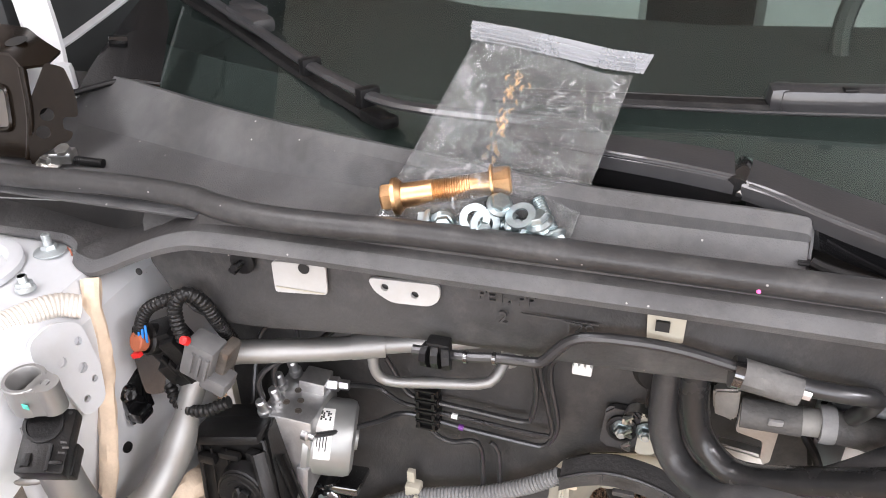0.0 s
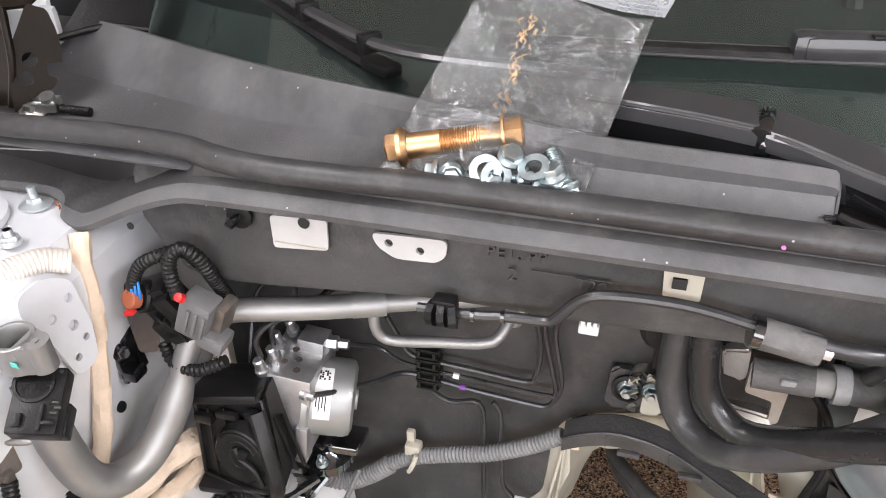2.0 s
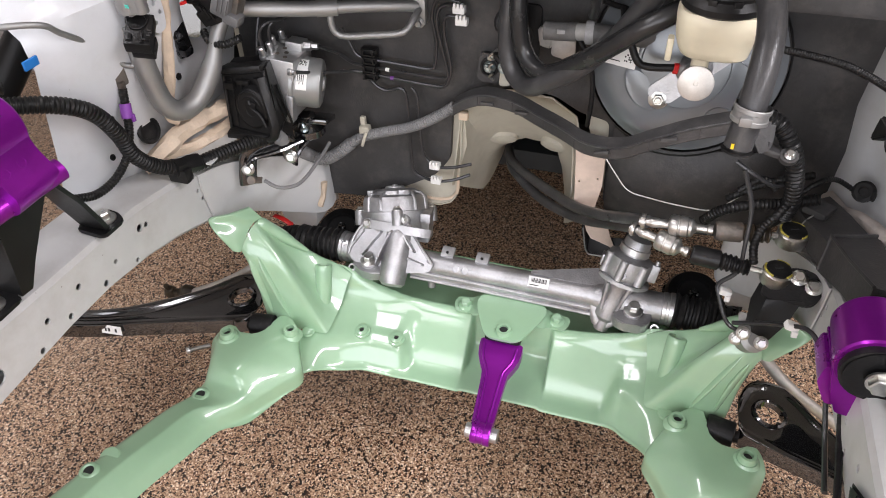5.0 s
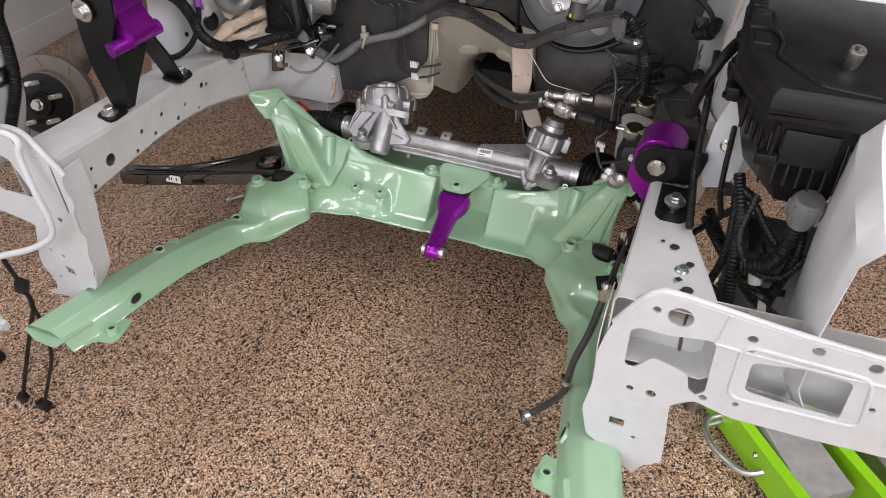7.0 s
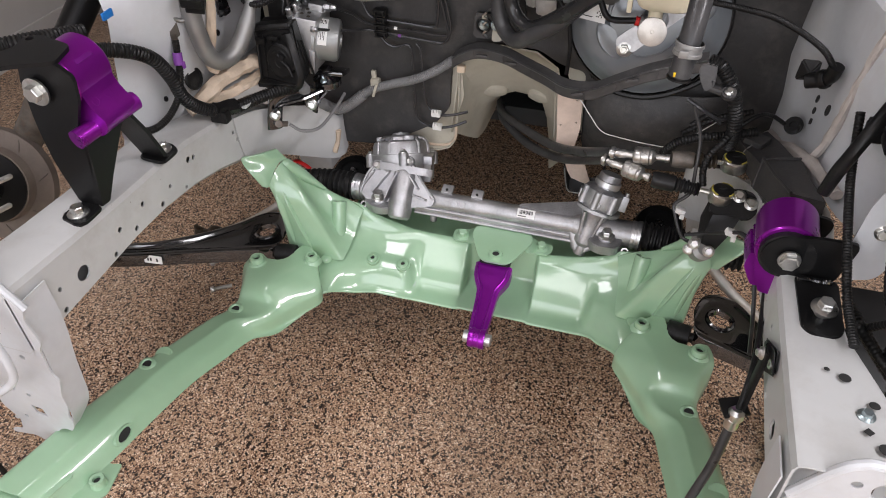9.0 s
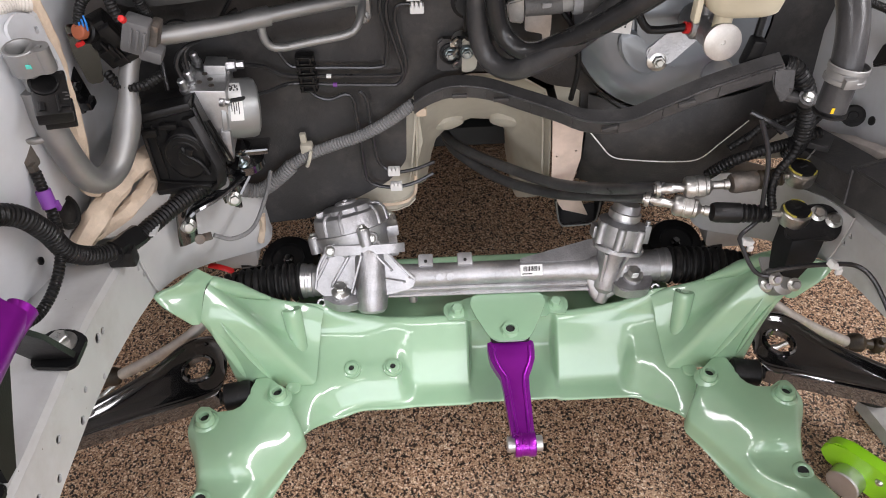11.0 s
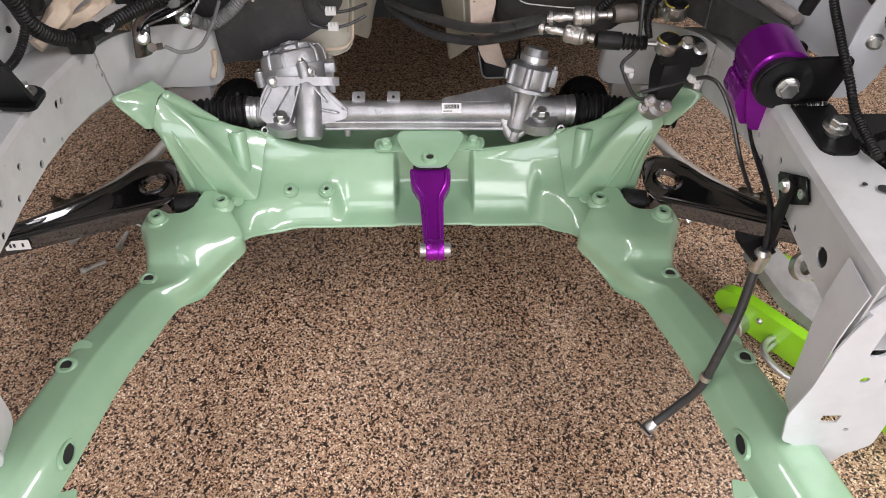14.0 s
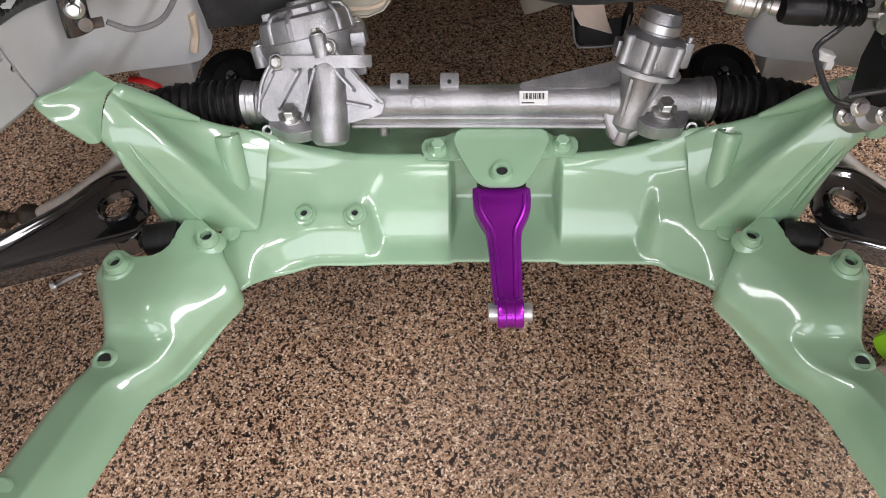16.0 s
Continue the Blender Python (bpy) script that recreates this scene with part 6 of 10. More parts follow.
lug_ring = [(0.0195 + 0.0100 * math.cos(2 * math.pi * k / 20), 0.001 + 0.0100 * math.sin(2 * math.pi * k / 20)) for k in range(20)]
part("service_fitting", lathe([(0.0145, -0.030), (0.0165, -0.028), (0.0165, -0.001), (0.0158, 0.0), (0.0132, 0.0), (0.0126, -0.001), (0.0122, -0.022), (0.0005, -0.022)], FIT, (0.06, -0.10, 1), 32), PIPE, ac)
part("fitting_ear", plate(lug_ring, 0.028, fit_m, [circle(0.0195, 0.001, 0.0034, 12)]), PIPE, ac)
part("fitting_bridge", hull([fit_m @ Vector((x, y, h)) for x, y in ((0.008, 0.0135), (0.021, 0.0105), (0.008, -0.0135), (0.021, -0.0085)) for h in (-0.0275, -0.0008)]), PIPE, ac)
part("neck", lathe([(0.0110, -0.050), (0.0110, -0.026)], FIT, (0.06, -0.10, 1), 22), PIPE, ac)
part("green_mark", moved(box((0, 0, 0), (0.006, 0.0008, 0.005), 0.0003), fit_m @ Matrix.Translation((0.010, -0.0150, -0.014))), mat("green_paint_mark", (0.10, 0.55, 0.45), 0.6, vary=0.3, scale=200), ac)
sensor = thing("pressure_sensor_connector", (-0.497, -0.09, 0.94), "black plastic connector clipped to the pipe fitting", "connector")
sen_m = frame_to((-0.482, -0.101, 0.984), (0.34, -0.42, 0.84), (-0.35, 0.90, 0.25))
part("housing", moved(join(box((0, 0, -0.012), (0.036, 0.052, 0.022), 0.0025), box((0.004, -0.010, -0.030), (0.032, 0.026, 0.020), 0.002)), sen_m), PLASTIC, sensor)
part("socket_rim", moved(lathe([(0.0150, -0.001), (0.0150, 0.0012), (0.0125, 0.0012), (0.0120, -0.003), (0.0005, -0.003)], (-0.004, 0.012, 0.0), (0, 0, 1), 22), sen_m), BLACK_SATIN, sensor)
part("latch", moved(join(box((0.006, -0.014, 0.0012), (0.003, 0.020, 0.0024), 0.0006), box((0.012, -0.018, 0.0012), (0.010, 0.003, 0.0024), 0.0006), box((-0.010, -0.016, 0.0010), (0.006, 0.010, 0.002), 0.0006)), sen_m), BLACK_SATIN, sensor)
part("moulded_mark", moved(join(*[box((0.014 + 0.0022 * (k % 2), -0.002 - 0.004 * k, 0.0002), (0.005, 0.0016, 0.0006), 0.0001) for k in range(3)]), sen_m), TRUNKING, sensor)
# small black discs painted as shaded pin holes
part("pin_hole_shade", moved(join(*[lathe([(0.0016, 0.0), (0.0016, 0.0003), (0.0002, 0.0003)], (x, y, 0.0), (0, 0, 1), 10) for x, y in ((-0.014, 0.022), (0.014, 0.022), (-0.014, -0.020))]), sen_m), PRINT_AND_HOLE_BLACK, sensor)
hose_thing("thin_pipe", [(-0.62, -0.30, 1.04), (-0.545, -0.215, 1.028), (-0.538, -0.180, 1.003), (-0.536, -0.134, 0.965), (-0.532, -0.102, 0.925), (-0.518, -0.088, 0.918), (-0.510, -0.078, 0.930)], 0.0042, PIPE, "thin aluminium pipe along the apron", "pipe")
solo("blue_tag", box((-0.548, -0.235, 0.985), (0.004, 0.024, 0.012), 0.001, (0, 0, 0)), BLUE, "small blue plastic tag on the apron", "tag")

# apron punchings: bracket with holes, bosses and rubber grommet
apron = thing("apron_bracket", (-0.512, -0.02, 0.97), "white bracket with round holes on the strut tower", "bracket")
part("plate", plate(rounded([(0.003, 0.058), (0.030, 0.062), (0.053, 0.048), (0.054, 0.0), (0.046, -0.032), (0.022, -0.034), (0.015, 0.004), (0.010, 0.020), (0.001, 0.036)], 0.010), 0.004, frame_to((-0.5150, -0.060, 0.978), (1, -0.12, 0.16)),
     [circle(0.023, 0.026, 0.0045), circle(0.044, 0.034, 0.0040), circle(0.038, 0.010, 0.0048), circle(0.044, -0.006, 0.0032), circle(0.030, -0.018, 0.0034)]), WHITE, apron)
solo("grommet", join(lathe([(0.0225, 0), (0.0225, 0.003), (0.019, 0.0055), (0.016, 0.005), (0.015, 0.003), (0.0005, 0.003)], (-0.547, -0.074, 0.795), (1, -0.1, 0.28), 24)), RUBBER, "black rubber grommet plugging the apron", "grommet")
for k, (y, z, r) in enumerate(((-0.165, 0.800, 0.005), (-0.150, 0.860, 0.004), (-0.118, 0.826, 0.0035), (0.02, 0.845, 0.006), (0.045, 0.99, 0.005), (-0.115, 0.835, 0.003))):
    solo("plug", lathe([(r, 0), (r, 0.0016), (r * 0.6, 0.0018), (r * 0.6, 0.0004), (0.0005, 0.0003)], (-0.5290 - 0.26 * max(0, 0.90 - z) * 0.6, y, z), (1, -0.05, 0.18), 14), PRINT_AND_HOLE_BLACK if k % 3 else PLASTIC, "small dark plug in a body hole", "plug", "apron plugs")
# black disc on the edge, painted as a shaded hole
solo("plug", lathe([(0.0034, 0), (0.0034, 0.001), (0.0002, 0.0011)], (-0.499, 0.0575, 1.0425), (0, -1, 0.1), 14), PRINT_AND_HOLE_BLACK, "small black disc painted as a shaded hole in the white firewall edge", "plug", "apron plugs")
# strut top: bearing ring, nuts and studs
strut = thing("suspension_mount", (-0.655, -0.005, 1.05), "zinc studs and nuts round the strut mount opening", "strut mount")
part("ring", lathe([(0.062, 0), (0.062, 0.006), (0.057, 0.008), (0.050, 0.007), (0.046, 0.001), (0.044, -0.02)], (-0.655, -0.004, 1.050), (0, 0, 1), 32, cap=False), WHITE, strut)
part("mount_plate", lathe([(0.046, 0), (0.046, 0.002), (0.03, 0.004), (0.022, 0.012), (0.0005, 0.013)], (-0.655, -0.004, 1.038), (0, 0, 1), 28), RUST, strut)
part("centre_nut", join(bolt_head((-0.640, -0.005, 1.05), (0, 0, 1), 0.013, 0.014, 1.3), lathe([(0.0075, 0), (0.0075, 0.034), (0.0005, 0.034)], (-0.640, -0.005, 1.05), (0, 0, 1), 14)), BLACK_SATIN, strut)
for x, y, wide, tall in ((-0.597, 0.056, 2.0, 0.013), (-0.568, -0.005, 1.15, 0.008), (-0.70, -0.06, 1.75, 0.013)):
    part("stud", bolt_head((x, y, 1.0495), (0, 0, 1), 0.0075, 0.006, wide, tall), LIGHT_ZINC, strut)
    part("thread", tube([(x, y, 1.0545), (x, y, 1.0555 + tall)], 0.0041, 12, 0.0005, ridge=0.0004, pitch=0.0012), LIGHT_ZINC, strut)

# twin connectors on their bracket, with the sleeved wires arching over
twin = thing("harness_connector", (-0.482, 0.041, 0.944), "black harness connector with blue and red locks", "connector")
part("body", box((-0.474, 0.049, 0.972), (0.034, 0.028, 0.046), 0.004, (12, -22, 10)), PLASTIC, twin)
part("lower_shell", box((-0.464, 0.047, 0.95), (0.036, 0.026, 0.026), 0.003, (12, -22, 10)), PLASTIC, twin)
part("latch", box((-0.458, 0.035, 0.974), (0.016, 0.010, 0.034), 0.002, (12, -22, 10)), PLASTIC, twin)
for k in range(3):
    part("grip_rib", box((-0.469 + 0.008 * k, 0.033, 0.958 - 0.004 * k), (0.003, 0.006, 0.024), 0.001, (12, -22, 10)), PLASTIC, twin)
part("plug_ring", lathe([(0.0155, -0.014), (0.0155, 0.004), (0.013, 0.006), (0.0125, 0.0)], (-0.487, 0.037, 0.982), (-0.3, -0.85, 0.45), 20), PLASTIC, twin)
part("lever", box((-0.452, 0.039, 0.944), (0.030, 0.012, 0.010), 0.002, (12, -22, 10)), PLASTIC, twin)
part("mount_plate", plate(rounded([(-0.014, -0.050), (0.004, -0.052), (0.012, -0.012), (0.010, 0.022), (-0.014, 0.026), (-0.018, -0.010)], 0.006), 0.003, frame_to((-0.502, 0.051, 0.959), (0.5, -0.85, 0.2))), BLACK_PAINT, twin)
part("ring_lock", lathe([(0.0095, 0), (0.0095, 0.008), (0.008, 0.009), (0.0005, 0.009)], (-0.488, 0.029, 0.985), (-0.3, -0.85, 0.45), 18), mat("orange_brown_seal", (0.30, 0.085, 0.04), 0.5, vary=0.2), twin)
part("blue_lock", join(*[tube([(-0.488 + 0.004 * k, 0.025, 0.988), (-0.486 + 0.004 * k, 0.024, 0.998), (-0.487 + 0.003 * k, 0.029, 1.008)], 0.0012, 8) for k in range(3)]), BLUE, twin)
part("red_lock", box((-0.494, 0.023, 0.972), (0.010, 0.006, 0.005), 0.001, (0, -20, 0)), RED, twin)
grey = thing("sensor_connector", (-0.427, 0.041, 0.954), "grey plastic connector with a red lock", "connector")
part("body", join(box((-0.429, 0.034, 0.976), (0.030, 0.026, 0.042), 0.004, (0, 22, 0)), box((-0.417, 0.033, 0.952), (0.026, 0.024, 0.016), 0.003, (0, 22, 0)), *[box((-0.432 + 0.007 * k, 0.0195, 0.978 - 0.003 * k), (0.003, 0.003, 0.026), 0.0008, (0, 22, 0)) for k in range(3)]), mat("mid_grey_plastic", (0.115, 0.114, 0.114), 0.42, vary=0.15, scale=30), grey)
part("seal", box((-0.412, 0.045, 0.969), (0.012, 0.026, 0.036), 0.004, (0, 22, 0)), RUST, grey)
part("red_lock", lathe([(0.0045, 0), (0.004, 0.006), (0.0005, 0.007)], (-0.434, 0.023, 1), (0, -0.7, 0.7), 12), RED, grey)
solo("sleeved_wire", tube([(-0.491, 0.030, 0.988), (-0.486, 0.029, 1.004), (-0.475, 0.030, 1.022), (-0.457, 0.033, 1.033), (-0.442, 0.046, 1.033), (-0.438, 0.062, 1.010)], 0.0062, 12, ridge=0.0009, pitch=0.0042), PLASTIC, "black corrugated wire sleeve arching to the connector", "cable")
solo("sleeved_wire", tube([(-0.439, 0.026, 0.998), (-0.444, 0.028, 1.018), (-0.443, 0.031, 1.035), (-0.433, 0.036, 1.043), (-0.423, 0.042, 1.032), (-0.420, 0.052, 1.005), (-0.424, 0.075, 0.965)], 0.0068, 12, ridge=0.0009, pitch=0.0042), PLASTIC, "black corrugated wire sleeve rising from the grey connector", "cable")
solo("sleeved_wire", tube([(-0.487, 0.046, 0.919), (-0.472, 0.036, 0.907), (-0.444, 0.033, 0.906), (-0.418, 0.043, 0.916)], 0.0065, 12, ridge=0.0012, pitch=0.005), PLASTIC, "black corrugated sleeve hanging under the connectors", "cable")
solo("connector_bracket", join(box((-0.530, 0.040, 0.910), (0.006, 0.034, 0.07), 0.002, (0, -8, 0)), box((-0.522, 0.033, 0.885), (0.02, 0.02, 0.012), 0.003), bolt_head((-0.526, 0.030, 0.912), (1, -0.4, 0.2), 0.006, 0.006)), BLACK_PAINT, "black steel bracket bolted to the apron", "bracket")

# anti-lock brake unit: black control box, alloy valve block, round motor, rubber-mounted foot
abs_unit = thing("brake_modulator", (-0.40, 0.09, 0.72), "anti-lock brake unit with alloy block and silver motor", "brake modulator")
ecu = part("control_box", join(loft(smooth_rows([[Vector((x, y, z)) for x, y, z in row] for row in (
    ((-0.476, 0.056, 0.846), (-0.398, 0.066, 0.858), (-0.372, 0.034, 0.764), (-0.388, 0.030, 0.742), (-0.474, 0.042, 0.746)), ((-0.478, 0.100, 0.850), (-0.404, 0.106, 0.862), (-0.380, 0.078, 0.766), (-0.392, 0.07, 0.738), (-0.478, 0.085, 0.742)))], 2)),
    box((-0.440, 0.066, 0.853), (0.078, 0.045, 0.010), 0.003, (-12, -8, 8)), box((-0.430, 0.040, 0.745), (0.085, 0.030, 0.012), 0.003, (8, -2, 6))), PLASTIC, abs_unit, "black plastic control box")
part("rim", join(tube([(-0.472, 0.050, 0.842), (-0.400, 0.060, 0.853), (-0.374, 0.030, 0.766), (-0.388, 0.026, 0.746), (-0.470, 0.038, 0.750), (-0.472, 0.050, 0.842)], 0.0028, 6, smooth=False), *[tube([(-0.458 + 0.0085 * k, 0.049 + 0.001 * k, 0.838 + 0.001 * k), (-0.455 + 0.0085 * k, 0.039, 0.752)], 0.0012, 6, smooth=False) for k in (0, 2)]), PLASTIC, ecu)
part("lever_cover", join(loft([[Vector((-0.418 + rx * math.cos(a), 0.042 - d + 0.10 * rz * math.sin(a) * 0.6, 0.795 + rz * math.sin(a))) for a in [2 * math.pi * k / 20 for k in range(20)]] for rx, rz, d in ((0.030, 0.038, -0.004), (0.029, 0.036, 0.009), (0.025, 0.032, 0.012))]),
     tube([(-0.402, 0.050, 0.845), (-0.388, 0.036, 0.815), (-0.376, 0.026, 0.775), (-0.380, 0.024, 0.752), (-0.392, 0.026, 0.744)], 0.008, 8, flat=0.6)), PLASTIC, ecu)
part("cover_rib", join(*[tube([(-0.418 + r * math.cos(a), 0.031 + 0.06 * r * math.sin(a), 0.795 + 1.25 * r * math.sin(a)) for a in [0.4 + 0.25 * k for k in range(n)]], 0.0016, 6) for r, n in ((0.026, 12), (0.019, 9), (0.010, 22))]), PLASTIC, ecu)
part("lever", join(tube([(-0.420, 0.030, 0.812), (-0.414, 0.027, 0.800), (-0.400, 0.026, 0.788), (-0.392, 0.024, 0.770)], 0.0035, 8), box((-0.411, 0.027, 0.806), (0.010, 0.006, 0.012), 0.002, (0, 25, 0))), BLACK_SATIN, ecu)
part("latch", join(box((-0.462, 0.046, 0.826), (0.020, 0.008, 0.012), 0.002), box((-0.436, 0.049, 0.834), (0.024, 0.008, 0.008), 0.002), box((-0.410, 0.053, 0.836), (0.014, 0.010, 0.014), 0.003)), PLASTIC, ecu)
part("side_rib", join(*[box((-0.386 + 0.003 * k, 0.050 + 0.012 * k, 0.800 - 0.006 * k), (0.004, 0.003, 0.075), 0.001, (0, -14, 0)) for k in range(3)]), PLASTIC, ecu)
blk = part("valve_block", join(box((-0.398, 0.126, 0.806), (0.058, 0.082, 0.106), 0.003, (-4, 6, 4))), BLOCK, abs_unit, "machined alloy valve block")
part("step", box((-0.384, 0.152, 0.860), (0.030, 0.030, 0.020), 0.002, (-4, 6, 4)), BLOCK, blk)
part("end_lug", box((-0.376, 0.088, 0.775), (0.014, 0.02, 0.05), 0.003, (-4, 6, 4)), CAST, blk)
part("port_dimple", join(*[lathe([(0.0038, 0), (0.0038, 0.0008), (0.0022, 0.001), (0.0022, 0.0002), (0.0003, 0.0002)], (x, y, z), (0.1, -0.05, 1), 12) for x, y, z in ((-0.386, 0.118, 0.8615), (-0.396, 0.132, 0.8620), (-0.382, 0.104, 0.8600), (-0.400, 0.112, 0.8610), (-0.390, 0.096, 0.8595))]), RUST, blk)
for x, y, z in ((-0.414, 0.092, 0.860), (-0.410, 0.112, 0.861), (-0.416, 0.134, 0.862), (-0.410, 0.156, 0.864)):
    part("port", lathe([(0.0075, 0), (0.0075, 0.006), (0.0055, 0.007), (0.0055, 0.020), (0.004, 0.022), (0.0005, 0.022)], (x, y, z), (-0.05, -0.25, 1), 16), TURNED, blk)
part("side_port", lathe([(0.0085, 0), (0.0085, 0.012), (0.006, 0.014), (0.0058, 0.024), (0.0005, 0.024)], (-0.370, 0.155, 0.860), (1, 0.1, 0.0), 6), TURNED, blk)
part("side_port", lathe([(0.007, 0), (0.007, 0.006), (0.005, 0.008), (0.0048, 0.014), (0.0005, 0.014)], (-0.372, 0.092, 0.842), (1, -0.1, -0.1), 14), TURNED, blk)
mot_axis = Vector((0.93, 0.30, -0.16)).normalized()
mot = part("pump_motor", lathe([(r * 1.13, h) for r, h in ((0.040, 0), (0.040, 0.006), (0.038, 0.009), (0.038, 0.046), (0.036, 0.052), (0.030, 0.055), (0.027, 0.0545), (0.012, 0.0545), (0.011, 0.058), (0.0005, 0.0585))], (-0.388, 0.124, 0.808), mot_axis, 36), PUMP, abs_unit, "silver round pump motor")
mv = (Vector((0.20, -0.70, 0.68)) - mot_axis * Vector((0.20, -0.70, 0.68)).dot(mot_axis)).normalized()
mw = mot_axis.cross(mv)


def on_motor(h, a, d=0.0):
    return Vector((-0.388, 0.124, 0.808)) + mot_axis * h + (mv * math.cos(a) + mw * math.sin(a)) * (0.0431 + d)


def motor_patch(h0, h1, a0, a1, d, n=8):
    return sheet([[on_motor(h, a0 + (a1 - a0) * k / n, d) for h in (h0, h1)] for k in range(n + 1)], 0.0003)


part("label", motor_patch(0.012, 0.030, -0.75, 0.60, 0.0004, 14), LABEL, mot)
part("print", join(*[motor_patch(0.015 + 0.0024 * (k % 5), 0.0170 + 0.0024 * (k % 5), -0.66 + 0.055 * (k // 5), -0.615 + 0.055 * (k // 5), 0.0008, 1) for k in (0, 2, 3, 5, 6, 8, 9, 11, 13, 15, 16, 19, 20, 22, 24)],
     *[motor_patch(0.014 + 0.0032 * k, 0.0152 + 0.0032 * k, 0.0, 0.28 + 0.1 * (k % 2), 0.0008, 4) for k in range(4)]), PRINT_AND_HOLE_BLACK, mot)
foot = part("rubber_foot", join(lathe([(0.026, 0), (0.030, 0.004), (0.030, 0.016), (0.020, 0.022), (0.014, 0.030), (0.014, 0.040), (0.0005, 0.040)], (-0.372, 0.130, 0.700), (0, 0, 1), 22), box((-0.370, 0.140, 0.728), (0.075, 0.05, 0.010), 0.003, (-15, 0, 5))), BLACK_PAINT, abs_unit)
part("foot_stud", bolt_head((-0.368, 0.106, 0.722), (0, -0.3, 1), 0.0055, 0.006, 1.4, 0.010), BLUE_ZINC, foot)
carrier = thing("modulator_bracket", (-0.44, 0.05, 0.66), "black steel bracket bolted to the frame rail", "bracket")
part("leg", join(tube([(-0.375, 0.10, 0.705), (-0.405, 0.062, 0.700), (-0.440, 0.035, 0.695), (-0.452, 0.030, 0.675), (-0.455, 0.030, 0.655)], 0.011, 10, flat=0.45), tube([(-0.37, 0.11, 0.70), (-0.385, 0.09, 0.68), (-0.388, 0.085, 0.66)], 0.011, 10, flat=0.45)), BLACK_PAINT, carrier)
part("strap", tube([(-0.455, 0.028, 0.640), (-0.450, 0.029, 0.672), (-0.442, 0.036, 0.706), (-0.418, 0.058, 0.716), (-0.394, 0.080, 0.708), (-0.388, 0.083, 0.676)], 0.016, 12, flat=0.30), BLACK_PAINT, carrier)
for p in ((-0.446, 0.024, 0.676), (-0.386, 0.074, 0.682)):
    part("bolt", bolt_head(p, (0.35, -0.9, 0.3), 0.0075, 0.007), ZINC, carrier)

# brake pipes across the firewall
PY = 0.186
pipes = (
    [(-0.414, 0.092, 0.880), (-0.416, 0.092, 0.902), (-0.405, 0.100, 0.918), (-0.385, 0.130, 0.918), (-0.360, 0.172, 0.925), (-0.345, 0.185, 0.93)],
    [(-0.410, 0.112, 0.882), (-0.408, 0.113, 0.906), (-0.395, 0.125, 0.918), (-0.37, 0.15, 0.924), (-0.35, 0.182, 0.945)],
    [(-0.350, 0.158, 0.860), (-0.325, PY, 0.838), (-0.300, PY, 0.824), (-0.271, PY, 0.820), (-0.20, PY, 0.817), (-0.135, PY, 0.815), (-0.122, PY, 0.822), (-0.128, PY, 0.855), (-0.139, PY, 0.905), (-0.136, PY, 0.935), (-0.120, PY, 0.945), (-0.098, PY, 0.938)],
    [(-0.312, PY, 0.885), (-0.300, PY, 0.862), (-0.290, PY, 0.842), (-0.273, PY, 0.835), (-0.21, PY, 0.832), (-0.155, PY, 0.830), (-0.145, PY, 0.840), (-0.142, PY, 0.88), (-0.148, PY, 0.925), (-0.135, PY, 0.955), (-0.10, PY, 0.950)],
    [(-0.360, 0.092, 0.842), (-0.345, 0.110, 0.834), (-0.315, 0.150, 0.820), (-0.290, PY, 0.808), (-0.22, PY, 0.803), (-0.150, PY, 0.799), (-0.131, PY, 0.800), (-0.122, PY, 0.812), (-0.117, PY, 0.84), (-0.128, PY, 0.90), (-0.122, PY, 0.925), (-0.095, PY, 0.925)],
    [(-0.270, PY, 0.800), (-0.255, PY, 0.784), (-0.236, PY, 0.778), (-0.212, PY, 0.786), (-0.202, PY, 0.778), (-0.199, PY, 0.745), (-0.197, PY, 0.65), (-0.194, PY, 0.618), (-0.182, PY, 0.606), (-0.150, PY - 0.006, 0.604), (-0.115, PY - 0.006, 0.612), (-0.083, PY, 0.626)],
    [(-0.190, PY, 0.790), (-0.181, PY, 0.776), (-0.178, PY, 0.72), (-0.174, PY, 0.662), (-0.163, PY, 0.642), (-0.150, PY - 0.006, 0.636), (-0.115, PY - 0.006, 0.640), (-0.080, PY, 0.650)],
    [(-0.44, 0.06, 0.74), (-0.445, 0.10, 0.80), (-0.455, 0.14, 0.86), (-0.452, 0.16, 0.905), (-0.435, 0.17, 0.922), (-0.415, 0.175, 0.915), (-0.41, 0.168, 0.895)],
)
for p in pipes:
    hose_thing("brake_pipe", p, 0.0031, DARK_PIPE, "thin black coated brake pipe on the firewall", "brake pipe", 8, "brake pipes")
comb = thing("pipe_clip", (-0.264, PY, 0.80), "black plastic comb clip holding the brake pipes", "pipe clip", "pipe clips")
for z in (0.849, 0.834, 0.8185, 0.804):
    part("saddle", join(box((-0.264, PY + 0.002, z), (0.028, 0.014, 0.012), 0.002), box((-0.264, PY - 0.007, z + 0.005), (0.026, 0.006, 0.003), 0.001), box((-0.264, PY - 0.007, z - 0.005), (0.026, 0.006, 0.003), 0.001), *[box((-0.264 + 0.009 * k, PY - 0.009, z), (0.004, 0.005, 0.010), 0.001) for k in (-1, 1)]), PLASTIC, comb)
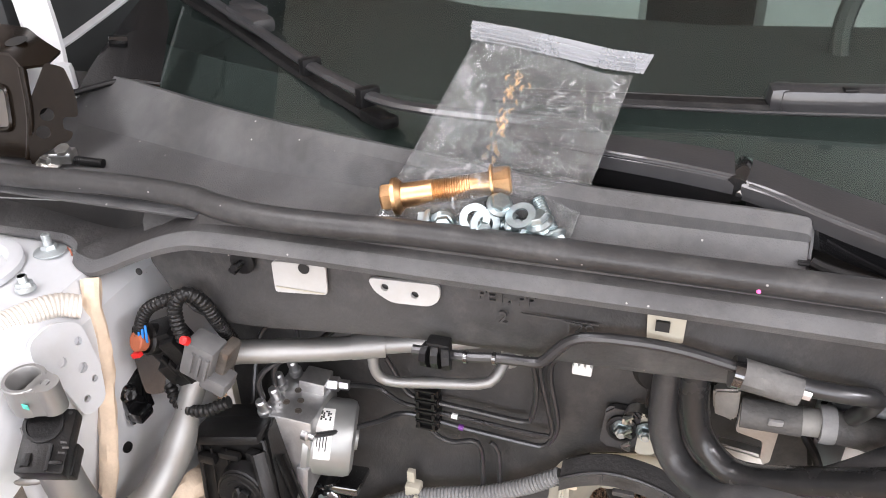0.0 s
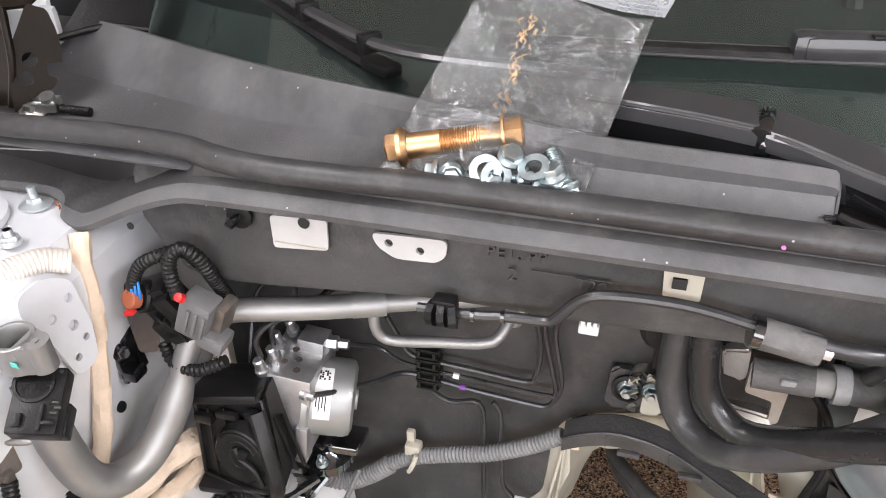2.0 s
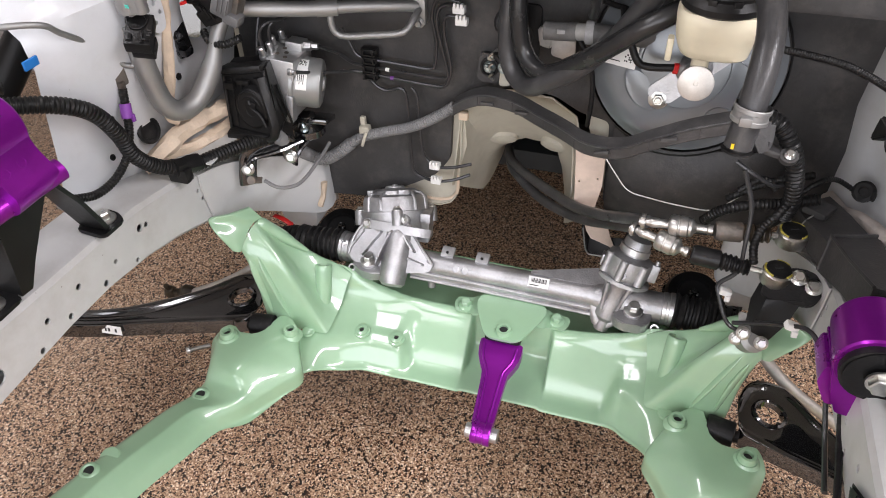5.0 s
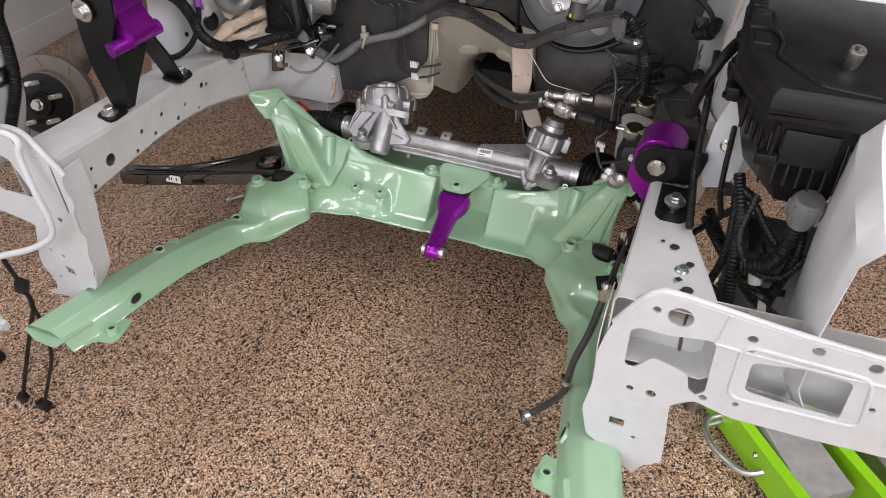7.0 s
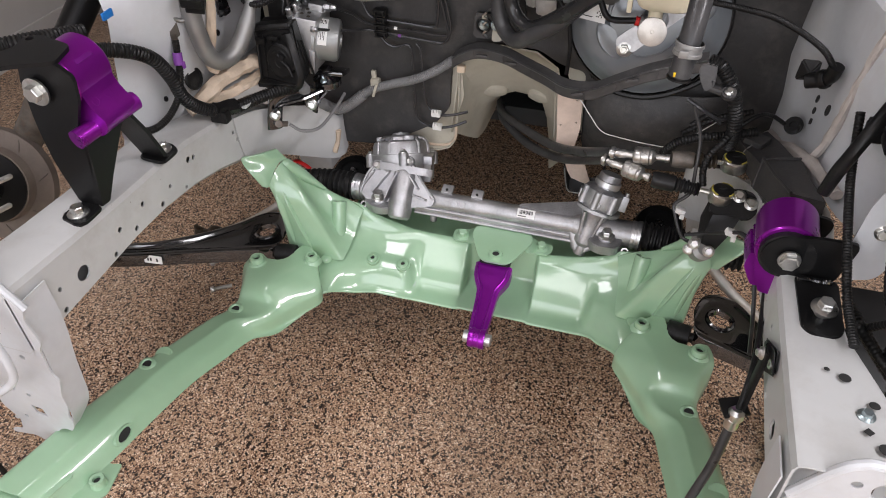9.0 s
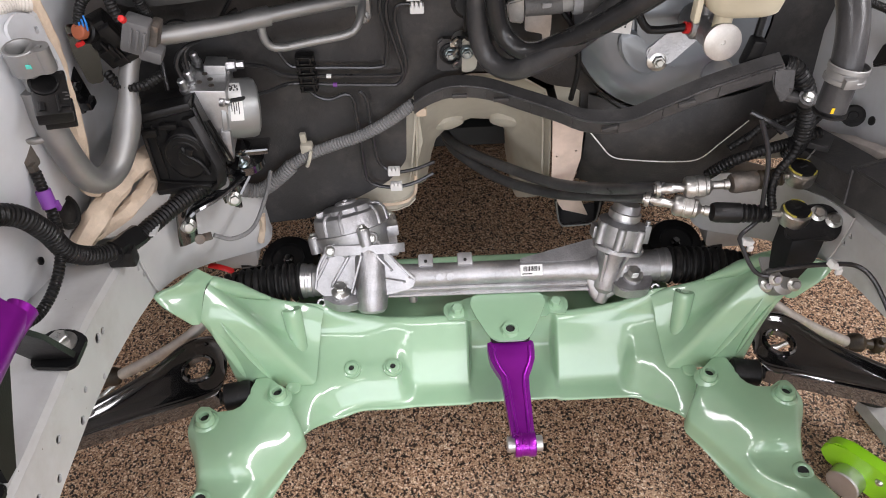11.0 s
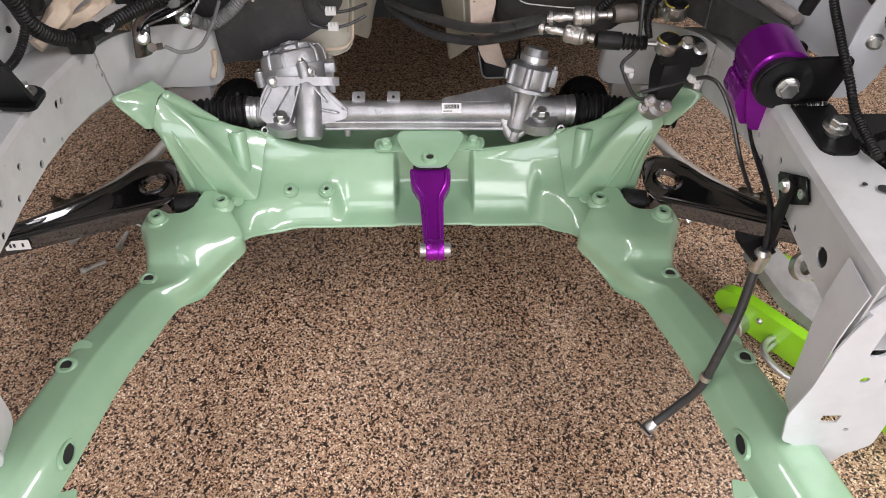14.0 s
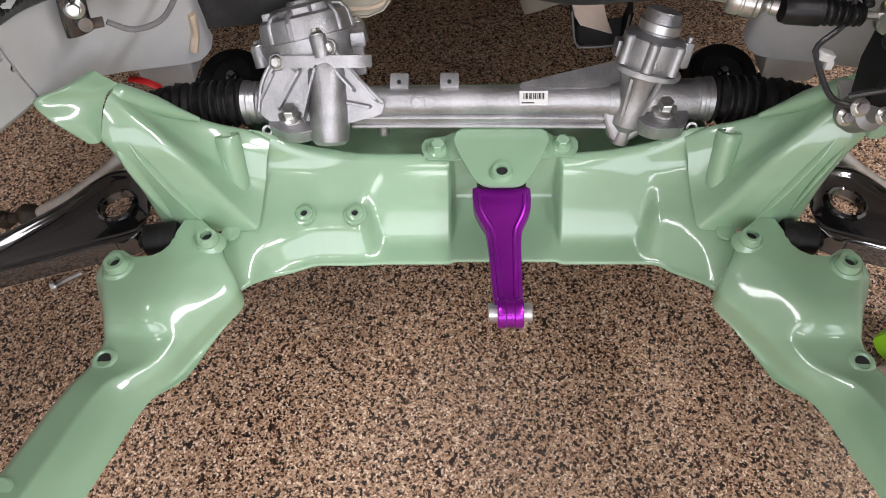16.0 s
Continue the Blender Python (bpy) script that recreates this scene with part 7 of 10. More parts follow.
for x, y, z in ((-0.148, PY - 0.008, 0.640), (-0.146, PY - 0.008, 0.608), (-0.100, PY - 0.004, 0.941), (-0.096, PY - 0.004, 0.922)):
    solo("pipe_clip", join(box((x, y, z), (0.020, 0.014, 0.012), 0.002), *[box((x - 0.006 + 0.006 * k, y - 0.007, z + 0.008), (0.004, 0.006, 0.008), 0.001) for k in range(3)]), LABEL, "white plastic clip holding the brake pipes", "pipe clip", "pipe clips")
solo("pipe_band", tube([(-0.236, PY, 0.8185), (-0.229, PY, 0.818)], 0.0034, 10), LABEL, "white paint band on a brake pipe", "mark")
solo("pipe_band", tube([(-0.228, PY, 0.8035), (-0.222, PY, 0.803)], 0.0034, 10), PURPLE_TAPE, "violet paint band on a brake pipe", "mark")

# grey corrugated loom, then its black trunking
grey_loom = thing("wiring_loom", (-0.3, 0.17, 0.65), "grey corrugated wiring loom clipped across the firewall", "wiring loom")
part("left_sleeve", tube([(-0.395, 0.055, 0.735), (-0.402, 0.10, 0.690), (-0.400, 0.150, 0.640), (-0.372, 0.165, 0.622), (-0.340, 0.170, 0.640), (-0.312, 0.174, 0.664)], 0.0125, 14, ridge=0.0018, pitch=0.0052), GREY_LOOM, grey_loom)
part("right_sleeve", tube([(-0.318, 0.174, 0.660), (-0.288, 0.176, 0.680), (-0.24, 0.178, 0.698), (-0.19, 0.178, 0.716), (-0.145, 0.178, 0.742), (-0.108, 0.178, 0.770)], 0.0100, 14, ridge=0.0015, pitch=0.0048), GREY_LOOM, grey_loom)
part("clip", join(box((-0.284, 0.180, 0.692), (0.020, 0.016, 0.022), 0.004), box((-0.288, 0.184, 0.708), (0.010, 0.008, 0.022), 0.002), tube([(-0.286, 0.165, 0.668), (-0.280, 0.161, 0.683), (-0.276, 0.166, 0.697)], 0.003, 8)), CREAM, grey_loom)
trunk = thing("loom_trunking", (0.1, 0.1, 0.8), "black plastic loom trunking sweeping below the brake booster", "wiring loom")
TR = [(-0.108, 0.178, 0.770), (-0.085, 0.174, 0.788), (-0.050, 0.170, 0.802), (0.0, 0.158, 0.804), (0.050, 0.128, 0.802), (0.095, 0.100, 0.800), (0.135, 0.070, 0.800), (0.185, 0.050, 0.812), (0.225, 0.040, 0.838), (0.275, 0.032, 0.868), (0.33, 0.030, 0.890), (0.362, 0.030, 0.900)]
tr_line = curve_through(TR, 0.012)
part("channel", loft([[p + Vector((0, dy, dz)) * 0.82 for dy, dz in ((-0.013, -0.016), (-0.0155, -0.013), (-0.0155, 0.006), (-0.012, 0.0095), (0.012, 0.0155), (0.016, 0.013), (0.016, -0.016))] for p in tr_line]), TRUNKING, trunk, "", 25)
part("top_edge", tube([p + Vector((0, -0.0116, 0.0066)) for p in tr_line], 0.0022, 6, smooth=False), HOSE, trunk)
for k in range(4, len(tr_line) - 2, 5):
    part("joint_rib", box(tr_line[k] + Vector((0, -0.0130, -0.003)), (0.0014, 0.0024, 0.016), 0.0004), TRUNKING, trunk)
for x, y, z in ((-0.04, 0.137, 0.806), (0.02, 0.126, 0.804), (0.16, 0.040, 0.806), (0.25, 0.018, 0.856)):
    part("latch", box((x, y, z), (0.022, 0.006, 0.006), 0.0015, (0, -15 if x > 0.1 else 0, 0)), TRUNKING, trunk)
part("end_bracket", join(hull_block([(0.350, 0.018, 0.905), (0.378, 0.016, 0.902), (0.380, 0.006, 0.872), (0.366, 0.004, 0.858), (0.352, 0.010, 0.880), (0.352, 0.034, 0.904), (0.378, 0.034, 0.900), (0.376, 0.028, 0.864)]),
     box((0.392, 0.02, 0.858), (0.045, 0.02, 0.010), 0.004, (0, 14, 0)), lathe([(0.012, 0), (0.012, 0.008), (0.0005, 0.008)], (0.404, 0.015, 0.855), (0, -0.5, 0.9), 16)), TRUNKING, trunk)
part("bolt", bolt_head((0.404, 0.011, 0.8625), (0, -0.5, 0.9), 0.005, 0.004), ZINC, trunk)
solo("corrugated_sleeve", tube([(0.365, 0.03, 0.902), (0.385, 0.030, 0.893), (0.408, 0.028, 0.862), (0.424, 0.030, 0.815), (0.430, 0.034, 0.775), (0.43, 0.05, 0.74)], 0.0125, 14, ridge=0.002, pitch=0.006), PLASTIC, "black corrugated sleeve dropping from the trunking", "cable")

# stud plate in the middle of the firewall
stud = thing("firewall_stud_plate", (-0.045, 0.19, 0.80), "black plastic pad with two zinc nuts on the firewall", "bracket")
part("pad", slab(rounded([(-0.024, -0.026), (0.014, -0.026), (0.016, 0.022), (-0.020, 0.024)], 0.008), 0.010, frame_to((-0.048, 0.190, 0.844), (0, -1, 0.1)), 0.003), TRUNKING, stud)
part("cream_plate", slab(rounded([(-0.012, -0.034), (0.010, -0.030), (0.014, 0.016), (-0.010, 0.020)], 0.006), 0.006, frame_to((-0.022, 0.192, 0.846), (0, -1, 0.1)), 0.002), CREAM, stud)
part("recess", lathe([(0.016, 0), (0.016, 0.003), (0.013, 0.004), (0.012, 0.0015), (0.0005, 0.001)], (-0.050, 0.189, 0.846), (0, -1, 0.1), 20), RUBBER, stud)
for x, z in ((-0.050, 0.846), (-0.026, 0.848)):
    part("nut", bolt_head((x, 0.188, z), (0, -1, 0.1), 0.0075, 0.008, 1.4, 0.006), BLUE_ZINC, stud)
solo("spring_clip", join(*[tube([(-0.040, 0.176, 0.865 - 0.018 * k), (-0.047, 0.172, 0.872 - 0.018 * k), (-0.040, 0.17, 0.880 - 0.018 * k)], 0.0022, 6) for k in range(3)]), ZINC, "bent zinc spring clips beside the hose", "clip")
solo("panel_clip", join(lathe([(0.0115, 0), (0.0115, 0.003), (0.008, 0.004), (0.0005, 0.0042)], (-0.383, 0.056, 1.073), (0, -1, 0.05), 20), tube([(-0.383, 0.054, 1.073), (-0.3835, 0.040, 1.0745)], 0.0032, 10, 0.0005, ridge=0.0004, pitch=0.0014), box((-0.388, 0.047, 1.068), (0.008, 0.008, 0.003), 0.001, (0, 30, 0))), BLACK_SATIN, "black push clip in the upper panel", "clip")

# thin dark pipe along the upper panel with its foam sleeve
dark = thing("heater_pipe", (0, 0.05, 1.02), "thin dark steel pipe with a foam sleeve on the upper panel", "pipe")
part("thin_pipe", tube([(-0.226, 0.045, 1.018), (-0.18, 0.045, 1.020), (-0.154, 0.045, 1.024), (-0.125, 0.045, 1.026), (-0.116, 0.045, 1.030), (-0.103, 0.045, 1.047), (-0.092, 0.045, 1.056), (-0.075, 0.045, 1.060), (-0.04, 0.045, 1.062), (-0.01, 0.045, 1.060), (0.028, 0.045, 1.053)], 0.0045, 10), DARK_PIPE, dark)
part("wide_pipe", tube([(0.050, 0.045, 1.050), (0.075, 0.045, 1.046), (0.10, 0.047, 1.044), (0.118, 0.055, 1.038), (0.124, 0.075, 1.015), (0.12, 0.09, 0.99)], 0.0068, 12), DARK_PIPE, dark)
part("foam_sleeve", tube([(0.022, 0.045, 1.0495), (0.044, 0.045, 1.046), (0.066, 0.045, 1.042)], 0.0118, 18, wobble=0.10), FOAM, dark, "grey ribbed foam sleeve")
part("sleeve_band", tube([(0.020, 0.045, 1.050), (0.0265, 0.045, 1.049)], 0.0122, 18), BLACK_PAINT, dark)
part("sleeve_foil", tube([(0.066, 0.041, 1.045), (0.073, 0.041, 1.0435)], 0.0045, 10, wobble=0.5), TURNED, dark)
for x, z in ((-0.180, 1.020), (-0.156, 1.0235)):
    part("collar", lathe([(0.0055, -0.0015), (0.0055, 0.0015)], (x, 0.045, z), (1, 0, 0.08), 12), BLACK_PAINT, dark)
part("clip", join(*[lathe([(0.011, -0.003), (0.011, 0.003)], (-0.203 + 0.008 * k, 0.040, 1.020), (1, 0.2 * k, 0.1), 10) for k in (-1, 0, 1)], box((-0.203, 0.045, 1.020), (0.020, 0.014, 0.026), 0.003)), BLACK_SATIN, dark)

# harness lying on the left rail and the purple-clipped earth lead
solo("rail_harness", tube([(-0.66, -0.36, 0.955), (-0.60, -0.30, 0.945), (-0.550, -0.235, 0.925), (-0.528, -0.190, 0.893), (-0.522, -0.163, 0.845), (-0.520, -0.146, 0.795), (-0.508, -0.115, 0.758), (-0.485, -0.075, 0.738), (-0.462, -0.03, 0.735), (-0.435, 0.012, 0.735), (-0.40, 0.05, 0.735)], 0.0125, 14, ridge=0.0018, pitch=0.006), PLASTIC, "black corrugated harness lying along the frame rail", "wiring loom")
solo("harness_tape", join(tube([(-0.495, -0.10, 0.748), (-0.478, -0.06, 0.738)], 0.0155, 12, wobble=0.3), box((-0.49, -0.095, 0.735), (0.035, 0.02, 0.025), 0.004)), PLASTIC, "black tape round the rail harness", "tape")
earth = thing("earth_lead", (-0.53, -0.15, 0.8), "black earth lead with lug and purple clip", "cable")
part("lug", join(plate(rounded([(-0.009, -0.018), (0.009, -0.018), (0.010, 0.016), (0.0, 0.024), (-0.010, 0.016)], 0.005), 0.003, frame_to((-0.532, -0.110, 0.912), (1, -0.35, 0.15)), [circle(0, 0.008, 0.004)]), box((-0.531, -0.115, 0.893), (0.008, 0.010, 0.018), 0.002)), RUST, earth)
part("sleeve", tube([(-0.530, -0.116, 0.892), (-0.526, -0.126, 0.865), (-0.522, -0.140, 0.83), (-0.523, -0.160, 0.80), (-0.528, -0.190, 0.780), (-0.535, -0.225, 0.775), (-0.545, -0.255, 0.785)], 0.0068, 12, ridge=0.001, pitch=0.0045), PLASTIC, earth)
part("purple_clip", join(tube([(-0.527, -0.124, 0.872), (-0.524, -0.131, 0.852)], 0.0085, 12), box((-0.518, -0.128, 0.852), (0.008, 0.006, 0.012), 0.001)), PURPLE_TAPE, earth)
part("end_lug", join(lathe([(0.0115, 0), (0.0115, 0.003), (0.0055, 0.003), (0.0055, 0.0)], (-0.548, -0.272, 0.790), (0.5, -0.6, 0.6), 18), box((-0.546, -0.260, 0.786), (0.010, 0.016, 0.006), 0.001, (0, 0, 20))), ZINC, earth)
lead = thing("bonding_lead", (-0.40, 0.04, 0.65), "thin braided bonding lead looping to the rail", "cable")
part("lead", tube([(-0.408, 0.010, 0.668), (-0.385, 0.018, 0.652), (-0.36, 0.045, 0.648), (-0.345, 0.09, 0.665), (-0.340, 0.14, 0.68)], 0.0036, 8, ridge=0.0005, pitch=0.004), GREY_LOOM, lead)
part("lug", join(box((-0.418, 0.002, 0.672), (0.020, 0.012, 0.004), 0.001, (20, 0, 20)), lathe([(0.0075, 0), (0.0075, 0.004), (0.0005, 0.0042)], (-0.424, -0.004, 0.675), (0.4, -0.8, 0.4), 14)), RUST, lead)

# ---- right side of the bay ----
booster = thing("brake_booster", (0.25, 0.12, 0.8), "blue-grey steel brake booster with a paper label", "brake booster")
BC, BA = Vector((0.255, 0.150, 0.915)), Vector((-0.02, -0.97, 0.22)).normalized()
shell = part("shell", lathe([(0.130, -0.06), (0.136, -0.004), (0.136, 0.004), (0.128, 0.010), (0.118, 0.026), (0.100, 0.036), (0.062, 0.040), (0.060, 0.046), (0.040, 0.049), (0.0005, 0.049)], BC, BA, 48), BOOSTER, booster)
bm_ = frame_to(BC + BA * 0.041, BA)


def on_booster(x, y, d=0.0):
    return bm_ @ Vector((x, y, d))


part("rim_seal", lathe([(0.139, -0.008), (0.142, -0.002), (0.139, 0.004)], BC, BA, 48, cap=False), RUBBER, booster)
part("oval_boss", loft([[on_booster(-0.055 + (a * 0.020) * math.cos(t) - 0.020 * math.sin(t) * 0.9 * a, -0.040 + 0.030 * a * math.sin(t) + a * 0.006 * math.cos(t), d) for t in [2 * math.pi * k / 20 for k in range(20)]] for a, d in ((1.0, -0.012), (1.0, 0.003), (0.85, 0.006))]), BOOSTER, shell)
for x, y, r in ((0.085, 0.03, 0.024), (0.060, -0.075, 0.024)):
    part("round_dimple", lathe([(r, -0.02), (r, 0.002), (r * 0.9, 0.0045), (r * 0.8, 0.003), (0.0005, 0.002)], on_booster(x, y, -0.006), BA, 24), BOOSTER, shell)
lb = frame_to(on_booster(-0.094, 0.004, -0.0005), (BA + Vector((-0.30, 0, 0.02))).normalized())
part("label", slab([(-0.028, -0.016), (0.028, -0.016), (0.028, 0.016), (-0.028, 0.016)], 0.0008, lb, 0), LABEL, shell)
part("print", join(*[slab([(0.010 + 0.003 * (k % 4), -0.008 + 0.003 * (k // 4)), (0.0122 + 0.003 * (k % 4), -0.008 + 0.003 * (k // 4)), (0.0122 + 0.003 * (k % 4), -0.0058 + 0.003 * (k // 4)), (0.010 + 0.003 * (k % 4), -0.0058 + 0.003 * (k // 4))], 0.0004, lb @ pose(0, 0, 0.0006), 0) for k in (0, 1, 3, 6, 7, 8, 10, 13, 15)],
     slab([(-0.024, 0.006), (-0.002, 0.006), (-0.002, 0.010), (-0.024, 0.010)], 0.0004, lb @ pose(0, 0, 0.0006), 0), slab([(-0.024, -0.010), (0.004, -0.010), (0.004, -0.0085), (-0.024, -0.0085)], 0.0004, lb @ pose(0, 0, 0.0006), 0)), PRINT_AND_HOLE_BLACK, shell)

master = thing("brake_master_cylinder", (0.26, 0.05, 0.92), "cast alloy brake master cylinder on the booster", "master cylinder")
part("flange", slab(rounded([(-0.052, -0.052), (-0.030, -0.060), (0.060, 0.026), (0.056, 0.046), (0.035, 0.048), (-0.058, -0.036)], 0.016), 0.010, frame_to(BC + BA * 0.052 + Vector((0.012, 0, 0.0)), BA), 0.002), CAST, master)
mc0, mc1 = BC + BA * 0.05 + Vector((0.014, 0, 0.005)), Vector((0.268, 0.004, 0.951))
mx = (mc1 - mc0).normalized()
barrel = part("barrel", lathe([(0.022, 0), (0.022, 0.015), (0.018, 0.022), (0.018, (mc1 - mc0).length - 0.004)], mc0, mx, 26), CAST, master)
part("end_cap", lathe([(0.0215, -0.004), (0.0225, -0.002), (0.0225, 0.0035), (0.0205, 0.0045), (0.003, 0.0045), (0.0025, 0.0035), (0.0003, 0.0035)], mc1, mx, 30), BARE_STEEL, master, "pale machined end cap")
part("port_boss", join(lathe([(0.014, 0), (0.014, 0.02), (0.010, 0.024), (0.0005, 0.024)], mc0.lerp(mc1, 0.45), (-1, -0.1, 0.15), 18), lathe([(0.010, 0), (0.010, 0.03)], mc0.lerp(mc1, 0.35), (0, 0, 1), 16), lathe([(0.010, 0), (0.010, 0.03)], mc0.lerp(mc1, 0.7), (0.1, 0, 1), 16)), CAST, master)
for p in ((0.226, 0.092, 0.877),):
    part("nut", bolt_head(p, BA, 0.0085, 0.008, 1.7, 0.006), ZINC, master)
part("nut", bolt_head(on_booster(0.052, 0.040, 0.014), BA, 0.0085, 0.008, 1.7, 0.006), ZINC, master)
part("red_lock", lathe([(0.0075, 0), (0.0075, 0.006), (0.0005, 0.006)], mc0.lerp(mc1, 0.45) + Vector((-0.024, -0.002, 0.003)), (-1, -0.1, 0.15), 14), RED, master)
hose_thing("vacuum_hose", [mc0.lerp(mc1, 0.45) + Vector((-0.026, -0.002, 0.004)), (0.205, 0.062, 0.938), (0.19, 0.060, 0.945), (0.178, 0.068, 0.965), (0.165, 0.08, 0.99), (0.16, 0.10, 1.0)], 0.0052, RUBBER, "thin black hose into the master cylinder", "hose", 10)

reservoir = thing("brake_fluid_reservoir", (0.288, 0.02, 0.97), "milky plastic brake fluid reservoir with black cap", "reservoir")
RC = Vector((0.280, 0.012, 0.983))
part("tank", join(loft(smooth_rows([[RC + Vector((dx + rx * math.copysign(abs(math.cos(a)) ** 0.6, math.cos(a)), ry * math.copysign(abs(math.sin(a)) ** 0.6, math.sin(a)), z)) for a in [2 * math.pi * k / 28 for k in range(28)]] for rx, ry, z, dx in
     ((0.032, 0.028, 0.008, 0.0), (0.041, 0.036, 0.013, 0.0), (0.046, 0.041, 0.032, -0.002), (0.050, 0.045, 0.045, 0), (0.051, 0.046, 0.060, 0), (0.047, 0.044, 0.068, 0))], 2)),
     lathe([(0.011, 0), (0.011, 0.03)], RC + Vector((-0.012, 0.005, -0.022)), (0, 0, 1), 16), box(RC + Vector((-0.052, -0.010, 0.012)), (0.008, 0.016, 0.03), 0.003)), RESERVOIR, reservoir)
cap = part("cap", lathe([(0.047, 0), (0.050, 0.003), (0.050, 0.010), (0.046, 0.015), (0.044, 0.018), (0.039, 0.020), (0.037, 0.025), (0.012, 0.026), (0.0005, 0.026)], RC + Vector((0, 0, 0.068)), (0, -0.03, 1), 40), PLASTIC, reservoir, "black screw cap")
for k in range(10):
    a = 2 * math.pi * k / 10
    part("cap_grip", box(RC + Vector((0.0445 * math.cos(a), 0.0445 * math.sin(a), 0.083)), (0.004, 0.010, 0.010), 0.001, (0, 0, math.degrees(a))), PLASTIC, cap)
part("warning_label", slab(rounded([(-0.013, -0.007), (0.013, -0.007), (0.013, 0.007), (-0.013, 0.007)], 0.002), 0.001, frame_to(RC + Vector((0.004, -0.006, 0.0955)), (0, -0.03, 1), (0, 1, 0)), 0), YELLOW, cap)
part("warning_print", join(*[slab([(x, -0.003), (x + 0.003, -0.003), (x + 0.003, 0.004), (x, 0.004)], 0.0004, frame_to(RC + Vector((0.004, -0.006, 0.0961)), (0, -0.03, 1), (0, 1, 0)), 0) for x in (-0.010, -0.004, 0.002, 0.008)]), PRINT_AND_HOLE_BLACK, cap)

# heater hoses
h1 = thing("heater_hose", (0.1, 0.1, 0.9), "thick black rubber heater hose running to the bulkhead", "hose")
part("hose", tube([(0.004, 0.140, 1.000), (0.006, 0.134, 0.965), (0.010, 0.132, 0.934), (0.018, 0.130, 0.908), (0.036, 0.120, 0.890), (0.062, 0.108, 0.888), (0.112, 0.080, 0.926), (0.150, 0.055, 0.962), (0.195, 0.035, 1.005), (0.245, 0.055, 1.030), (0.290, 0.10, 1.035), (0.33, 0.15, 1.02)], 0.0138, 18, 0.01), BLACK_HOSE, h1)
part("spring_clamp", join(lathe([(0.0185, -0.006), (0.0192, 0.0), (0.0185, 0.006)], (-0.031, 0.190, 0.861), (0.2, 0.9, 0.2), 22, cap=False), box((-0.046, 0.176, 0.868), (0.010, 0.006, 0.008), 0.002)), ZINC, h1)
h2 = thing("heater_hose", (0.1, 0.1, 0.86), "thick black heater hose with white print arching over the reservoir", "hose")
P2 = [(-0.012, 0.165, 0.995), (-0.014, 0.155, 0.940), (-0.012, 0.150, 0.895), (0.002, 0.142, 0.862), (0.028, 0.122, 0.854), (0.060, 0.100, 0.876), (0.110, 0.085, 0.915), (0.155, 0.076, 0.965), (0.185, 0.062, 1.015), (0.206, 0.045, 1.054), (0.228, 0.020, 1.090), (0.253, 0.005, 1.106), (0.277, -0.008, 1.111), (0.302, -0.032, 1.109), (0.318, -0.064, 1.098), (0.325, -0.105, 1.078), (0.324, -0.142, 1.052), (0.320, -0.166, 1.015), (0.316, -0.175, 0.972)]
part("clamp", join(lathe([(0.0185, -0.009), (0.0195, -0.008), (0.0195, -0.004), (0.0182, -0.003), (0.0182, 0.003), (0.0195, 0.004), (0.0195, 0.008), (0.0185, 0.009)], (0.3205, -0.170, 1.010), (0.1, 0.12, 1), 26, cap=False), box((0.315, -0.190, 1.010), (0.012, 0.006, 0.010), 0.001)), PIPE, h2, "pale metal hose clamp")
part("paint_mark", box((0.309, -0.190, 0.980), (0.003, 0.001, 0.006), 0), YELLOW, h2)
part("cut_end", lathe([(0.0168, 0), (0.0168, 0.002), (0.012, 0.002), (0.012, -0.004), (0.0003, -0.004)], (0.3158, -0.1755, 0.970), (-0.08, -0.08, -1), 22), RUBBER, h2)
part("hose", tube(P2, 0.0150, 18, 0.01), HOSE, h2)
line = curve_through(P2, 0.006)
part("white_print", join(*[box(line[k] + Vector((0.004, -0.0135, 0.0085)), (0.0022 + 0.0014 * (k * 5 % 3), 0.0008, 0.0030), 0, (0, -38, 0)) for k in range(26, min(84, len(line))) if k % 7 != 3]), HAIRLINE, h2)
part("stub", lathe([(0.024, 0), (0.024, 0.004), (0.018, 0.006), (0.018, 0.014)], (-0.024, 0.205, 0.918), (0, -1, 0.2), 22), BLACK_SATIN, h2)
# second pair of hoses with couplings in front of the heater pipes
c1 = thing("coolant_hose", (0.1, 0.12, 0.94), "grey-black coolant hose with a plastic coupling", "hose")
part("coupling", tube([(0.048, 0.130, 0.944), (0.072, 0.128, 0.946), (0.096, 0.126, 0.949)], 0.0138, 18, wobble=0.08), FOAM, c1)
part("coupling_pad", box((0.074, 0.1145, 0.951), (0.012, 0.003, 0.008), 0.001, (20, 0, 0)), HAIRLINE, c1)
part("neck", tube([(0.093, 0.126, 0.949), (0.113, 0.126, 0.950)], 0.0125, 16), GREY_PLASTIC, c1)
part("clamp", lathe([(0.0165, -0.006), (0.0172, 0.0), (0.0165, 0.006)], (0.115, 0.126, 0.950), (1, 0, 0.05), 22), HAIRLINE, c1)
part("hose", tube([(0.110, 0.126, 0.950), (0.15, 0.122, 0.951), (0.20, 0.125, 0.953), (0.26, 0.15, 0.96)], 0.0145, 16), FOAM, c1)
clip_plate = thing("coolant_hose_bracket", (0.06, 0.165, 0.90), "bare silver steel bracket under the coolant hose", "bracket")
